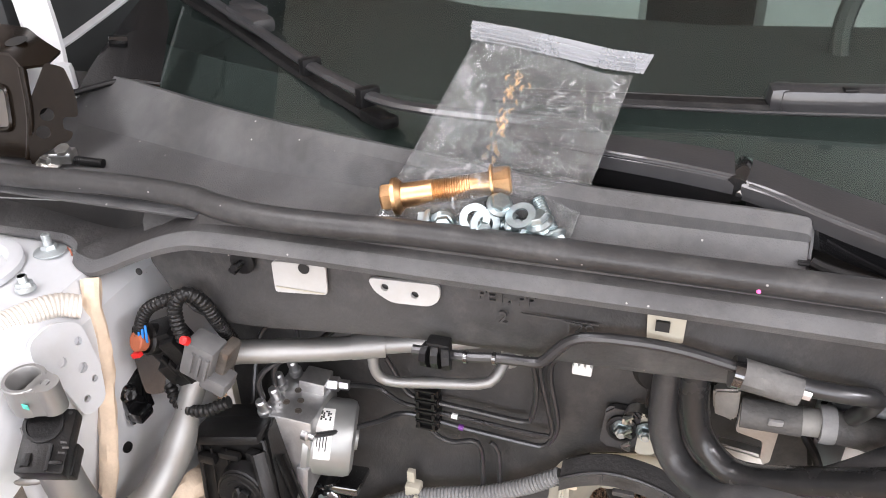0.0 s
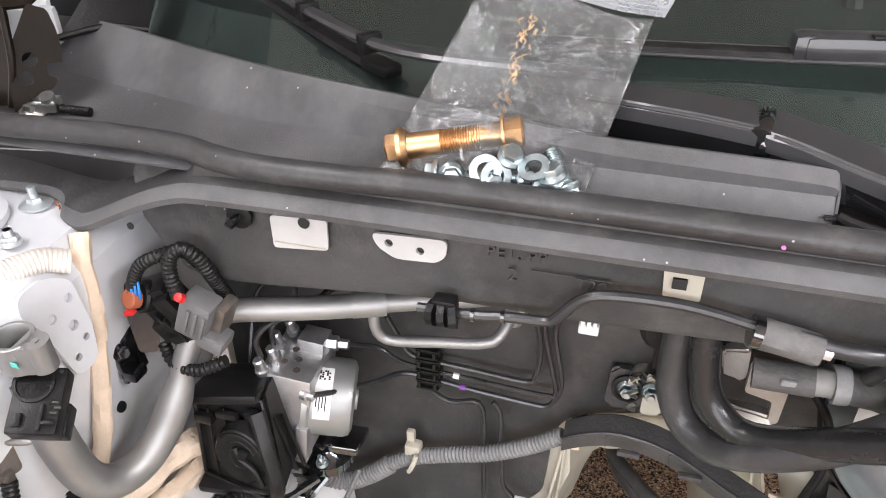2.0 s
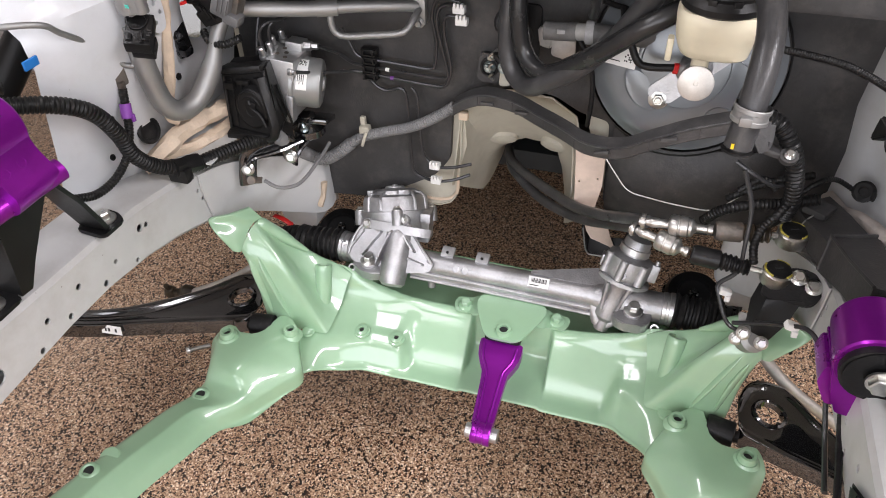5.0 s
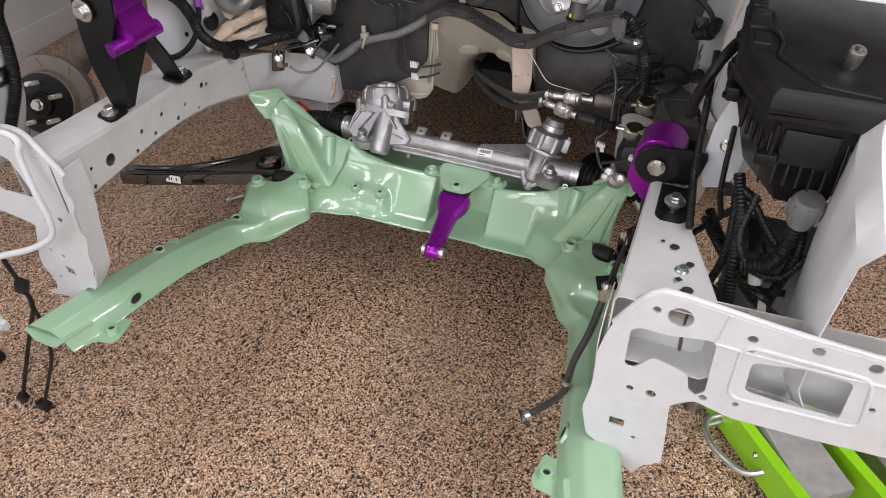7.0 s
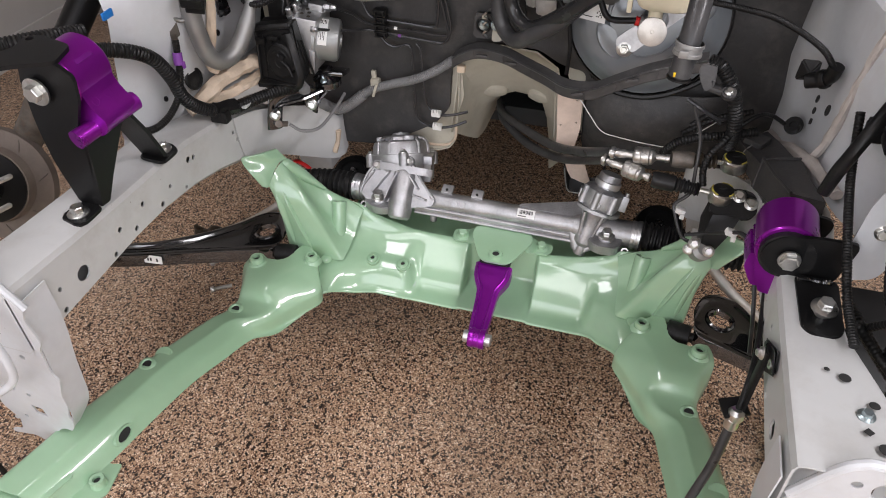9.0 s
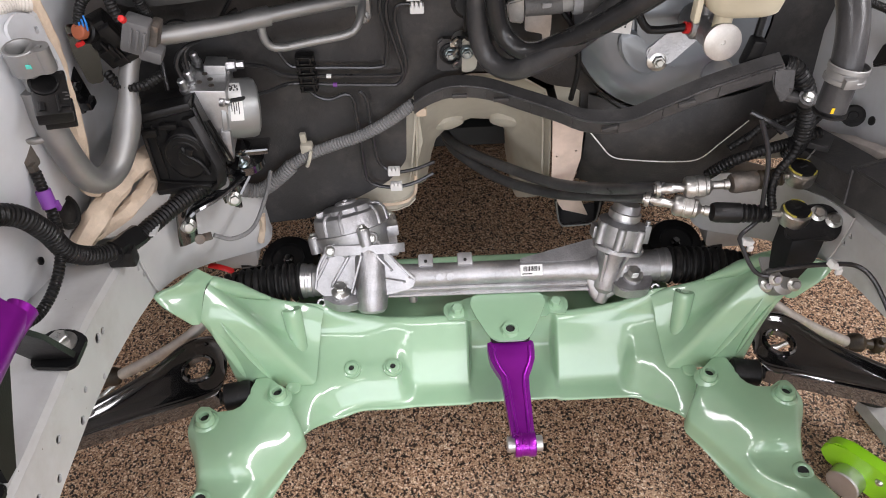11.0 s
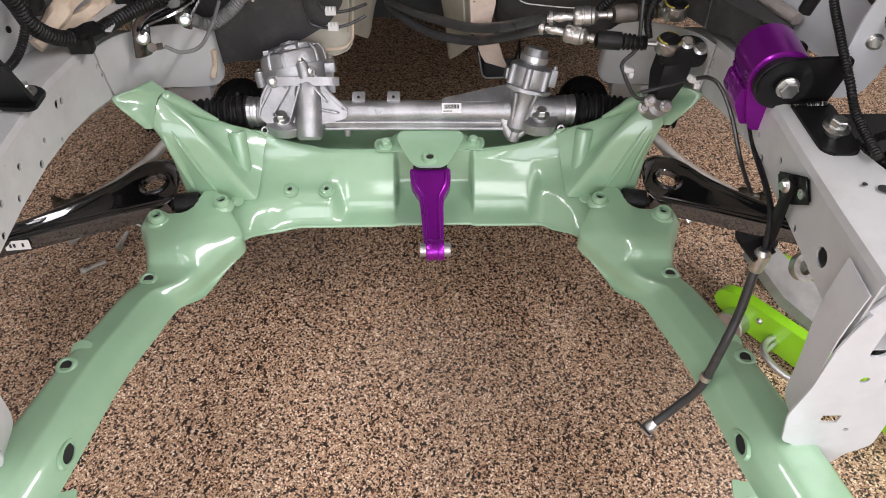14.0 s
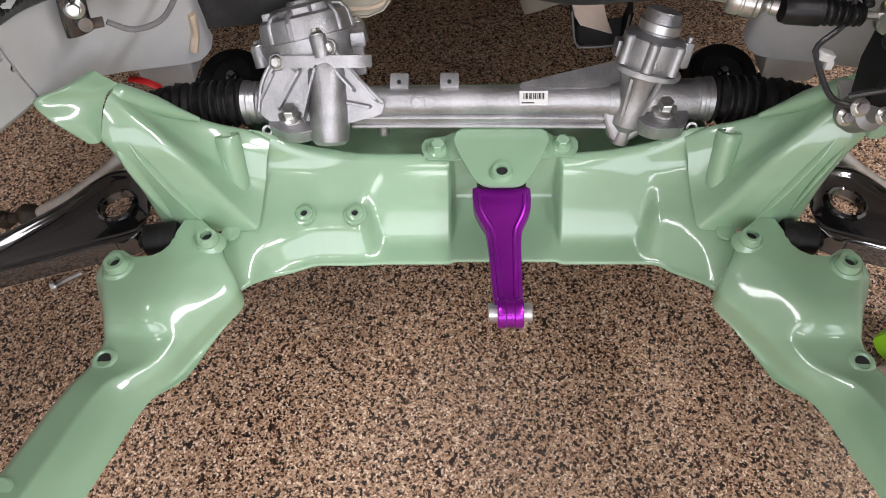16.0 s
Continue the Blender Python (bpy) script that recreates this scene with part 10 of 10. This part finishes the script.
solo("warning_flag", slab(rounded([(-0.007, -0.022), (0.006, -0.025), (0.008, 0.018), (-0.005, 0.026)], 0.004), 0.001, frame_to((0.712, -0.475, 0.675), (0.3, -0.8, 0.5)), 0), LABEL, "white paper flag on the harness", "tag")
inner = thing("battery_tray_support", (0.60, -0.2, 0.8), "white steel battery tray support with a zinc bolt", "bracket")
part("panel", plate(rounded([(0.585, 0.742), (0.622, 0.752), (0.636, 0.790), (0.640, 0.900), (0.612, 0.918), (0.594, 0.916), (0.580, 0.868), (0.575, 0.80)], 0.012), 0.003, Matrix(((1, 0, 0, 0), (0, 0, -1, -0.262), (0, 1, 0, 0), (0, 0, 0, 1)))), WHITE, inner)
part("bolt", bolt_head((0.606, -0.263, 0.832), (-0.2, -1, 0.2), 0.007, 0.008), ZINC, inner)
solo("wire_guard", join(tube([(0.555, -0.15, 0.94), (0.560, -0.20, 0.873), (0.563, -0.26, 0.834), (0.567, -0.31, 0.803), (0.573, -0.345, 0.776), (0.579, -0.41, 0.762)], 0.0064, 12, ridge=0.0010, pitch=0.0042)), PLASTIC, "black corrugated sleeve along the purple engine mount", "cable")

# ---- lime floor jack under the right side ----
jack = thing("floor_jack", (0.85, -0.2, 0), "lime green floor jack with silver handle on the floor", "floor jack")
d0, side_v = Vector((0.60, -0.80, 0)).normalized(), Vector((0.80, 0.60, 0)).normalized()
jo = Vector((0.690, -0.055, 0))
for k, off in enumerate((0.0, 0.165)):
    o = jo + side_v * off
    mj = frame_to(o, -side_v, (0, 0, 1))
    fx = 1 if (mj.to_3x3() @ Vector((1, 0, 0))).dot(d0) > 0 else -1
    poly = [(fx * x, z) for x, z in ((-0.02, 0.035), (-0.025, 0.07), (0.0, 0.098), (0.10, 0.105), (0.30, 0.115), (0.62, 0.135), (0.66, 0.12), (0.66, 0.06), (0.50, 0.03), (0.06, 0.02))]
    sp = part("side_plate", slab(rounded(poly[::fx], 0.015), 0.026, mj, 0.003), LIME, jack)
    part("rivet", join(*[bolt_head(mj @ Vector((fx * x, z, 0.0)), -side_v, 0.005, 0.004) for x, z in ((0.09, 0.075), (0.26, 0.085))]), ZINC, sp)
for k, off in enumerate((-0.012, 0.178)):
    part("front_wheel", lathe([(0.030, -0.017), (0.033, -0.015), (0.033, 0.015), (0.030, 0.017)], jo + side_v * off + d0 * 0.045 + Vector((0, 0, 0.0335)), side_v, 24), TURNED, jack)
part("lift_arm", loft([[jo + side_v * (0.08 + w * a) + d0 * k + Vector((0, 0, z + b)) for a, b in ((-1, 0), (1, 0), (1, 0.03), (-1, 0.03))] for k, z, w in ((0.40, 0.08, 0.055), (0.10, 0.11, 0.045), (-0.02, 0.155, 0.03))]), GREY_PLASTIC, jack)
part("saddle", lathe([(0.035, 0), (0.045, 0.012), (0.045, 0.02), (0.03, 0.024), (0.0005, 0.024)], jo + side_v * 0.08 + d0 * -0.02 + Vector((0, 0, 0.18)), (0, 0, 1), 22), RUBBER, jack)
part("cross_nub", tube([jo + d0 * 0.14 + Vector((0, 0, 0.05)) - side_v * 0.05, jo + d0 * 0.14 + Vector((0, 0, 0.05)) + side_v * 0.2], 0.006, 10), TURNED, jack)
part("side_handle", tube([(0.775, -0.155, 0.06), (0.745, -0.175, 0.058), (0.738, -0.205, 0.056), (0.76, -0.25, 0.055), (0.81, -0.29, 0.056), (0.84, -0.298, 0.06), (0.875, -0.285, 0.068)], 0.0075, 10), TURNED, jack)
for k in range(3):
    part("frame_rail", box(jo + side_v * (0.24 + 0.075 * k) + d0 * 0.42 + Vector((0, 0, 0.075)), (0.024, 0.62, 0.085), 0.005, (0, 0, math.degrees(math.atan2(-d0.x, d0.y)))), TURNED, jack)
solo("floor_ring", lathe([(0.022, 0), (0.022, 0.012), (0.012, 0.012), (0.012, 0.0)], (0.60, -0.35, 0.50), (0.2, -0.7, 0.6), 20), ZINC, "steel ring of a tie-down eye by the rail", "ring")

# ---- loose hardware on the floor under the car ----
rng = random.Random(4)
for x, y in ((-0.74, 0.18), (-0.80, 0.10), (-0.69, 0.24), (-0.86, 0.20), (0.70, 0.25), (0.78, 0.30), (0.86, 0.16), (-0.62, 0.30)):
    a = rng.uniform(0, 6.28)
    lb_ = thing("loose_bolt", (x, y, 0.0), "loose zinc bolt lying on the floor", "bolt", "loose bolts")
    p, q = Vector((x, y, 0.010)), Vector((x + 0.05 * math.cos(a), y + 0.05 * math.sin(a), 0.008))
    part("shank", tube([p, q], 0.006, 10, ridge=0.0006, pitch=0.002), ZINC, lb_)
    part("head", bolt_head(p, p - q, 0.009, 0.008, 1.1), ZINC, lb_)

# ---- wipers ----
ARM = mat("wiper_arm_black", (0.034, 0.034, 0.036), 0.30, vary=0.15, scale=20, coat=0.4, bump=0.08, bump_scale=500)
def flat_bar(pts, w, h):
    """A bar of flat section along pts, rounded at its edges."""
    return tube(pts, w, 8, 0.01, flat=h / w)


wl = thing("wiper", (-0.4, 0.3, 1.18), "black windscreen wiper parked on the glass", "wiper", "wipers")
part("arm", flat_bar([(-0.66, 0.440, 1.225), (-0.56, 0.372, 1.208), (-0.50, 0.330, 1.200), (-0.42, 0.268, 1.190), (-0.345, 0.215, 1.184), (-0.285, 0.185, 1.180), (-0.20, 0.178, 1.178), (-0.10, 0.170, 1.180)], 0.0075, 0.0045), ARM, wl)
blade = part("blade", flat_bar([(-0.70, 0.470, 1.208), (-0.58, 0.395, 1.190), (-0.46, 0.310, 1.172), (-0.36, 0.240, 1.160), (-0.312, 0.206, 1.156)], 0.0100, 0.006), RUBBER, wl)
part("end_cap", box((-0.310, 0.204, 1.158), (0.042, 0.020, 0.012), 0.004, (0, 0, -35)), BLACK_SATIN, wl)
part("carrier", join(box((-0.535, 0.368, 1.206), (0.075, 0.030, 0.018), 0.007, (0, 6, -34)), box((-0.55, 0.392, 1.212), (0.05, 0.03, 0.012), 0.005, (0, 6, -34))), ARM, wl)
for p in ((-0.405, 0.258, 1.187), (-0.318, 0.200, 1.180)):
    part("clip", box(p, (0.012, 0.022, 0.018), 0.003, (0, 0, -34)), BLACK_SATIN, wl)
wr = thing("wiper", (0.1, 0.15, 1.17), "black windscreen wiper with a hinged arm", "wiper", "wipers")
WZ = -0.013
def arm_section(x, y, z, w):
    z, w = z + WZ, w * 1.12
    return [Vector((x, y - w, z - 0.012)), Vector((x, y - w, z - 0.002)), Vector((x, y - w + 0.003, z + 0.0025)), Vector((x, y + w - 0.003, z + 0.0060)), Vector((x, y + w, z + 0.002)), Vector((x, y + w, z - 0.008))]


part("arm", loft(smooth_rows([arm_section(*v) for v in ((-0.17, 0.168, 1.182, 0.010), (-0.10, 0.150, 1.185, 0.014), (-0.04, 0.140, 1.185, 0.017), (0.004, 0.134, 1.183, 0.019))], 4)), ARM, wr)
for name, run in (("arm_skirt", ((-0.17, 0.168, 1.182, 0.010), (-0.10, 0.150, 1.185, 0.014), (-0.04, 0.140, 1.185, 0.017), (0.004, 0.134, 1.183, 0.019))), ("head_skirt", ((0.014, 0.130, 1.181, 0.0195), (0.030, 0.124, 1.179, 0.020), (0.07, 0.108, 1.172, 0.022), (0.12, 0.092, 1.164, 0.024), (0.17, 0.080, 1.156, 0.026)))):
    part(name, loft(smooth_rows([[Vector((x, y - w - 0.0015, z + WZ - d)) for d in (0.026, 0.001)] + [Vector((x, y - w + 0.0015, z + WZ - d)) for d in (0.001, 0.026)] for x, y, z, w in run], 4)), BLACK_PAINT, wr, "gloss black front edge of the wiper arm")
    part("edge_shine", tube([(x, y - w, z + WZ - 0.0005) for x, y, z, w in run], 0.0016, 8), ARM, wr)
part("knuckle", lathe([(0.0095, -0.020), (0.0105, -0.018), (0.0105, 0.018), (0.0095, 0.020)], (0.010, 0.132, 1.176 + WZ), (0.22, 0.97, 0.05), 18), BLACK_PAINT, wr)
head = part("head", loft(smooth_rows([arm_section(*v) for v in ((0.009, 0.132, 1.181, 0.0195), (0.030, 0.124, 1.179, 0.020), (0.07, 0.108, 1.172, 0.022), (0.12, 0.092, 1.164, 0.024), (0.17, 0.080, 1.156, 0.026))], 4)), ARM, wr)
part("spindle_cap", lathe([(0.014, 0), (0.014, 0.006), (0.010, 0.009), (0.0005, 0.010)], (0.125, 0.094, 1.166 + WZ), (0, -0.2, 1), 20), BLACK_PAINT, head)
part("pivot_pin", lathe([(0.004, 0), (0.004, 0.002), (0.0005, 0.0025)], (0.010, 0.112, 1.172 + WZ), (0, -1, 0.1), 12), BLACK_PAINT, wr)
part("blade", flat_bar([(-0.20, 0.215, 1.186), (-0.05, 0.220, 1.189), (0.08, 0.226, 1.192), (0.24, 0.240, 1.198), (0.40, 0.265, 1.205)], 0.0115, 0.006), RUBBER, wr)
part("blade_spine", join(tube([(-0.20, 0.226, 1.190), (0.08, 0.237, 1.196), (0.40, 0.276, 1.209)], 0.0008, 6), tube([(-0.20, 0.203, 1.186), (0.08, 0.213, 1.192), (0.40, 0.252, 1.205)], 0.0016, 6)), ARM, wr)
part("carrier", join(box((0.090, 0.226, 1.202), (0.110, 0.030, 0.020), 0.008, (0, -2, 4)), box((0.040, 0.224, 1.200), (0.026, 0.028, 0.022), 0.009, (0, -2, 3)), box((0.17, 0.234, 1.204), (0.08, 0.020, 0.014), 0.006, (0, -2, 6))), ARM, wr)
part("carrier_button", box((0.086, 0.214, 1.2125), (0.010, 0.010, 0.002), 0.0005, (0, -2, 4)), PLASTIC, wr)
solo("washer_hose", tube([(0.058, 0.072, 1.132), (0.075, 0.068, 1.128), (0.12, 0.066, 1.124), (0.20, 0.075, 1.122)], 0.0042, 10), RUBBER, "thin black washer hose beside the cowl cover", "hose")
solo("washer_nozzle", join(*[tube([(0.050, 0.070 + 0.003 * k, 1.131), (0.060, 0.070 + 0.003 * k, 1.131)], 0.0012, 6) for k in range(3)]), PLASTIC, "small black hose barb at the cowl cover's end", "hose barb")
solo("paint_chip", slab([(-0.004, -0.001), (0.004, -0.0014), (0.005, 0.001), (-0.003, 0.0015)], 0.0006, frame_to((0.003, 0.0715, 1.124), (0, -0.3, 1), (0, 1, 0)), 0), LABEL, "white paint chip on the cowl cover", "paint chip")
solo("pink_dot", lathe([(0.0016, 0), (0.0014, 0.0006), (0.0003, 0.0007)], (0.024, 0.0375, 1.1235), (0, -0.7, 0.7), 10), mat("pink_paint", (0.75, 0.12, 0.35), 0.5), "pink paint dot on the bonnet seal", "paint mark")

# ---- bonnet hinge and left cowl corner ----
DARKBRONZE = mat("dark_bronze_paint", (0.009, 0.0062, 0.0042), 0.20, spec=0.22, vary=0.2, scale=14)
hs_m = frame_to((-0.612, 0.104, 1.155), (0.75, -0.6, 0.2))
hs_i = hs_m.inverted()


def on_side(*pts):
    return [tuple((hs_i @ Vector(p))[:2]) for p in pts]


hinge = part("hinge_bracket", plate(rounded(on_side((-0.613, 0.128, 1.212), (-0.600, 0.136, 1.206), (-0.596, 0.136, 1.190), (-0.593, 0.134, 1.174), (-0.593, 0.130, 1.160), (-0.597, 0.125, 1.161), (-0.601, 0.121, 1.162), (-0.602, 0.118, 1.157), (-0.601, 0.117, 1.151), (-0.595, 0.122, 1.147), (-0.598, 0.118, 1.140), (-0.605, 0.107, 1.137), (-0.612, 0.097, 1.133), (-0.620, 0.086, 1.124), (-0.622, 0.092, 1.146), (-0.620, 0.104, 1.180)), 0.003, 3), 0.003, hs_m,
     [circle(*on_side((-0.610, 0.111, 1.167))[0], 0.0062, 16), circle(*on_side((-0.612, 0.103, 1.152))[0], 0.0062, 16)]), DARKBRONZE, body, "dark bronze pressed hinge bracket with punched holes")
hf_m = frame_to((-0.620, 0.099, 1.165), (-0.25, -0.93, 0.25))
hf_i = hf_m.inverted()
face = [tuple((hf_i @ Vector(p))[:2]) for p in ((-0.755, 0.147, 1.213), (-0.640, 0.117, 1.222), (-0.622, 0.110, 1.212), (-0.618, 0.100, 1.165), (-0.628, 0.093, 1.128), (-0.718, 0.110, 1.114), (-0.78, 0.125, 1.104))]
gap = [tuple((hf_i @ Vector(p))[:2]) for p in ((-0.686, 0.122, 1.187), (-0.652, 0.112, 1.190), (-0.647, 0.103, 1.152), (-0.682, 0.110, 1.145))]
part("front_face", plate(rounded(face, 0.010), 0.003, hf_m, [rounded(gap, 0.010, 5)]), DARKBRONZE, hinge)
rimp = [hf_m @ Vector((x, y, 0.0005)) for x, y in rounded(gap, 0.010, 5)]
part("window_rim", tube(rimp + rimp[:1], 0.0028, 8, smooth=False), DARKBRONZE, hinge)
part("top_face", sheet([[Vector(p) for p in row] for row in (((-0.755, 0.147, 1.213), (-0.640, 0.117, 1.222), (-0.622, 0.110, 1.212), (-0.610, 0.128, 1.211)), ((-0.75, 0.200, 1.228), (-0.665, 0.170, 1.232), (-0.640, 0.160, 1.224), (-0.622, 0.160, 1.214)))], 0.003), DARKBRONZE, hinge)
# black disc on the top face, painted as a hole's shade
part("top_hole_shade", lathe([(0.0105, 0), (0.0001, 0.0002)], (-0.652, 0.140, 1.2268), (0, -0.25, 1), 18), PRINT_AND_HOLE_BLACK, hinge)
part("bend", tube([(-0.622, 0.110, 1.212), (-0.619, 0.100, 1.168), (-0.626, 0.091, 1.128)], 0.0035, 10), DARKBRONZE, hinge)
hw = thing("hinge_hardware", (-0.605, 0.10, 1.122), "zinc bolts and clip lying on the cowl tray", "bolt")
part("bolt", bolt_head((-0.612, 0.100, 1.122), (0.2, -0.3, 1), 0.008, 0.008), ZINC, hw)
part("clip", join(box((-0.600, 0.106, 1.128), (0.022, 0.018, 0.012), 0.003, (0, 0, 20)), lathe([(0.007, 0), (0.007, 0.004), (0.0005, 0.004)], (-0.596, 0.104, 1.134), (0.1, -0.4, 1), 14)), ZINC, hw)
part("screw", tube([(-0.588, 0.108, 1.124), (-0.560, 0.112, 1.122)], 0.0045, 10, ridge=0.0006, pitch=0.002), BLACK_SATIN, hw)
part("hinge_arm", join(tube([(-0.688, 0.205, 1.165), (-0.705, 0.225, 1.21), (-0.735, 0.245, 1.30), (-0.80, 0.28, 1.45)], 0.018, 10, flat=0.45), box((-0.69, 0.205, 1.165), (0.05, 0.02, 0.04), 0.008, (0, 0, 30))), WHITE, body, "white painted bonnet hinge arm")
solo("fender_edge", sheet(smooth_rows([[Vector((-0.86, y, z)), Vector((-0.80, y + 0.01, z + 0.012)), Vector((-0.765, y + 0.015, z + 0.004))] for y, z in ((0.0, 1.10), (0.15, 1.14), (0.32, 1.175), (0.5, 1.22))], 3), 0.003), WHITE, "white wing edge beside the cowl", "wing")
corner = solo("cowl_corner", sheet(smooth_rows([[Vector((x, y, z)) for x, y, z in row] for row in (((-0.66, 0.20, 1.155), (-0.655, 0.24, 1.185), (-0.66, 0.28, 1.20)), ((-0.625, 0.235, 1.160), (-0.635, 0.28, 1.205), (-0.66, 0.33, 1.225)), ((-0.60, 0.265, 1.150), (-0.62, 0.33, 1.205), (-0.67, 0.40, 1.245)))], 3), 0.004), BLACK_SATIN, "black plastic cowl corner below the pillar", "trim")
part("edge_lip", tube([(-0.66, 0.20, 1.157), (-0.625, 0.235, 1.162), (-0.60, 0.265, 1.152)], 0.0035, 8), BLACK_SATIN, corner)
part("clip", box((-0.640, 0.262, 1.198), (0.020, 0.012, 0.010), 0.003, (20, 10, 40)), BLACK_PAINT, corner)

# ---- bag of hardware on the cowl ----
bag = thing("parts_bag", (-0.18, 0.085, 1.125), "clear zip-top plastic bag of bolts leaning on the screen", "plastic bag")


def bag_face(side):
    rows = []
    for i in range(43):
        v = i / 42
        row = []
        for j in range(37):
            u = j / 36
            x0 = -0.262 + (-0.200 + 0.262) * v
            x1 = -0.108 + (-0.078 + 0.108) * v
            x = x0 + (x1 - x0) * u
            z = 1.124 + (1.252 - 0.020 * u - 1.124) * v + 0.004 * math.sin(6 * u)
            y = 0.063 + 0.085 * v ** 0.9
            belly = math.sin(math.pi * u) * (0.020 * math.sin(math.pi * min(1, v * 1.15 + 0.05)) * (1 - v) + 0.003 * math.sin(math.pi * v))
            q = Vector((u * 3.4 + 0.6 * v, v * 3.0 - 0.8 * u, side * 3.7))
            wr_ = (0.0035 * noise.noise(q * 2) + 0.0075 * (0.5 - abs(noise.noise(q)))) * math.sin(math.pi * u) * (1.25 - v)
            row.append(Vector((x, y - side * belly + wr_ * side, z)))
        rows.append(row)
    return rows


front = part("front_film", loft(bag_face(1), closed=False), FILM, bag, "", 180)
back = part("back_film", loft(bag_face(-1), closed=False), FILM, bag, "", 180)
for u in (0.0, 1.0):
    part("side_seam", tube([(-0.262 + 0.062 * v + (0.154 - 0.032 * v) * u, 0.0625 + 0.085 * v ** 0.9, 1.124 + (0.128 - 0.020 * u) * v + 0.004 * math.sin(6 * u)) for v in (0.0, 0.25, 0.5, 0.75, 1.0)], 0.0004, 6), FILM, bag)
zip_pts = [(-0.204, 0.147, 1.252), (-0.17, 0.147, 1.248), (-0.13, 0.147, 1.2415), (-0.10, 0.147, 1.236), (-0.070, 0.146, 1.234)]
part("zip_strip", sheet([[Vector(p), Vector(p) + Vector((0.006 * (k / 4), 0.004, 0.013))] for k, p in enumerate(zip_pts)], 0.0006), ZIPW, bag)
part("zip_rib", join(*[tube([(x, y - 0.001, z + d) for x, y, z in zip_pts], 0.0007, 6) for d in (0.0, 0.003, 0.006, 0.010)]), ZIPW, bag)
stain = random.Random(8)
flecks = []
for k in range(46):
    v = stain.uniform(0.34, 0.86)
    x0 = -0.181 + 0.022 * v + stain.gauss(0, 0.0030 + 0.005 * max(0, v - 0.6))
    pts = [(x0 + stain.uniform(-0.0022, 0.0022), 0.0545 + 0.085 * (v + 0.014 * q) ** 0.9, 1.124 + 0.124 * (v + 0.014 * q)) for q in range(3)]
    flecks.append(tube(pts, 0.00045, 5, 0.002, wobble=0.9))
part("rusty_stain", join(*flecks), BRASS, bag, "rust-coloured residue inside the film")
gold = thing("long_bolt", (-0.20, 0.07, 1.14), "long yellow-zinc flanged bolt inside the bag", "bolt")
ga, gb = Vector((-0.250, 0.072, 1.143)), Vector((-0.158, 0.090, 1.160))
gd = (gb - ga).normalized()
part("flange_head", join(lathe([(0.0150, 0), (0.0150, 0.003), (0.0112, 0.007)], ga + gd * 0.004, gd, 24), hexagon(0.0112, 0.010, ga + gd * 0.004, -gd)), BRASS, gold)
part("shank", lathe([(0.0098, 0), (0.0098, 0.030)], ga + gd * 0.006, gd, 18), BRASS, gold)
part("thread", tube([ga + gd * 0.034, ga + gd * 0.066], 0.0097, 16, ridge=0.0010, pitch=0.0019), BRASS, gold)
part("tip", lathe([(0.0093, 0), (0.0093, 0.022), (0.0085, 0.024)], ga + gd * 0.066, gd, 18), BRASS, gold)
part("nut", join(hexagon(0.0125, 0.014, gb - gd * 0.012, gd), lathe([(0.0148, 0), (0.0148, 0.002)], gb - gd * 0.0135, gd, 22)), BRASS, gold)
for k, (x, y, z, ax, r) in enumerate(((-0.202, 0.060, 1.1325, (0.25, -0.95, 0.2), 0.0098), (-0.150, 0.064, 1.135, (1, -0.3, 0.1), 0.0095), (-0.128, 0.060, 1.142, (-0.3, -0.2, 0.9), 0.0100), (-0.173, 0.058, 1.133, (0.6, -0.7, 0.2), 0.0095), (-0.214, 0.062, 1.132, (-1, -0.2, 0.1), 0.009), (-0.138, 0.058, 1.131, (0.9, -0.5, 0.1), 0.0095), (-0.160, 0.066, 1.150, (0.3, -0.5, 0.8), 0.0095), (-0.118, 0.062, 1.134, (0.5, -0.5, -0.6), 0.009))):
    zb = thing("short_bolt", (x, y, z - 0.008), "short bright-zinc bolt in the bag", "bolt", "bag bolts")
    d = Vector(ax).normalized()
    part("head", bolt_head((x, y, z), d, r * 0.78, 0.007, 1.35), BLUE_ZINC, zb)
    part("shank", tube([Vector((x, y, z)), Vector((x, y, z)) - d * 0.030], r * 0.62, 12, ridge=0.0007, pitch=0.0018), BLUE_ZINC, zb)
for x, y, z, ax in ((-0.176, 0.056, 1.142, (0.1, -0.9, 0.45)), (-0.168, 0.055, 1.139, (0.5, -0.8, 0.3)), (-0.142, 0.058, 1.148, (-0.2, -0.5, 0.9))):
    solo("washer", lathe([(0.0115, -0.001), (0.0115, 0.001), (0.0060, 0.001), (0.0060, -0.001), (0.0115, -0.001)], (x, y, z), ax, 22, cap=False), BLUE_ZINC, "bright-zinc washer in the bag", "washer", "bag washers")
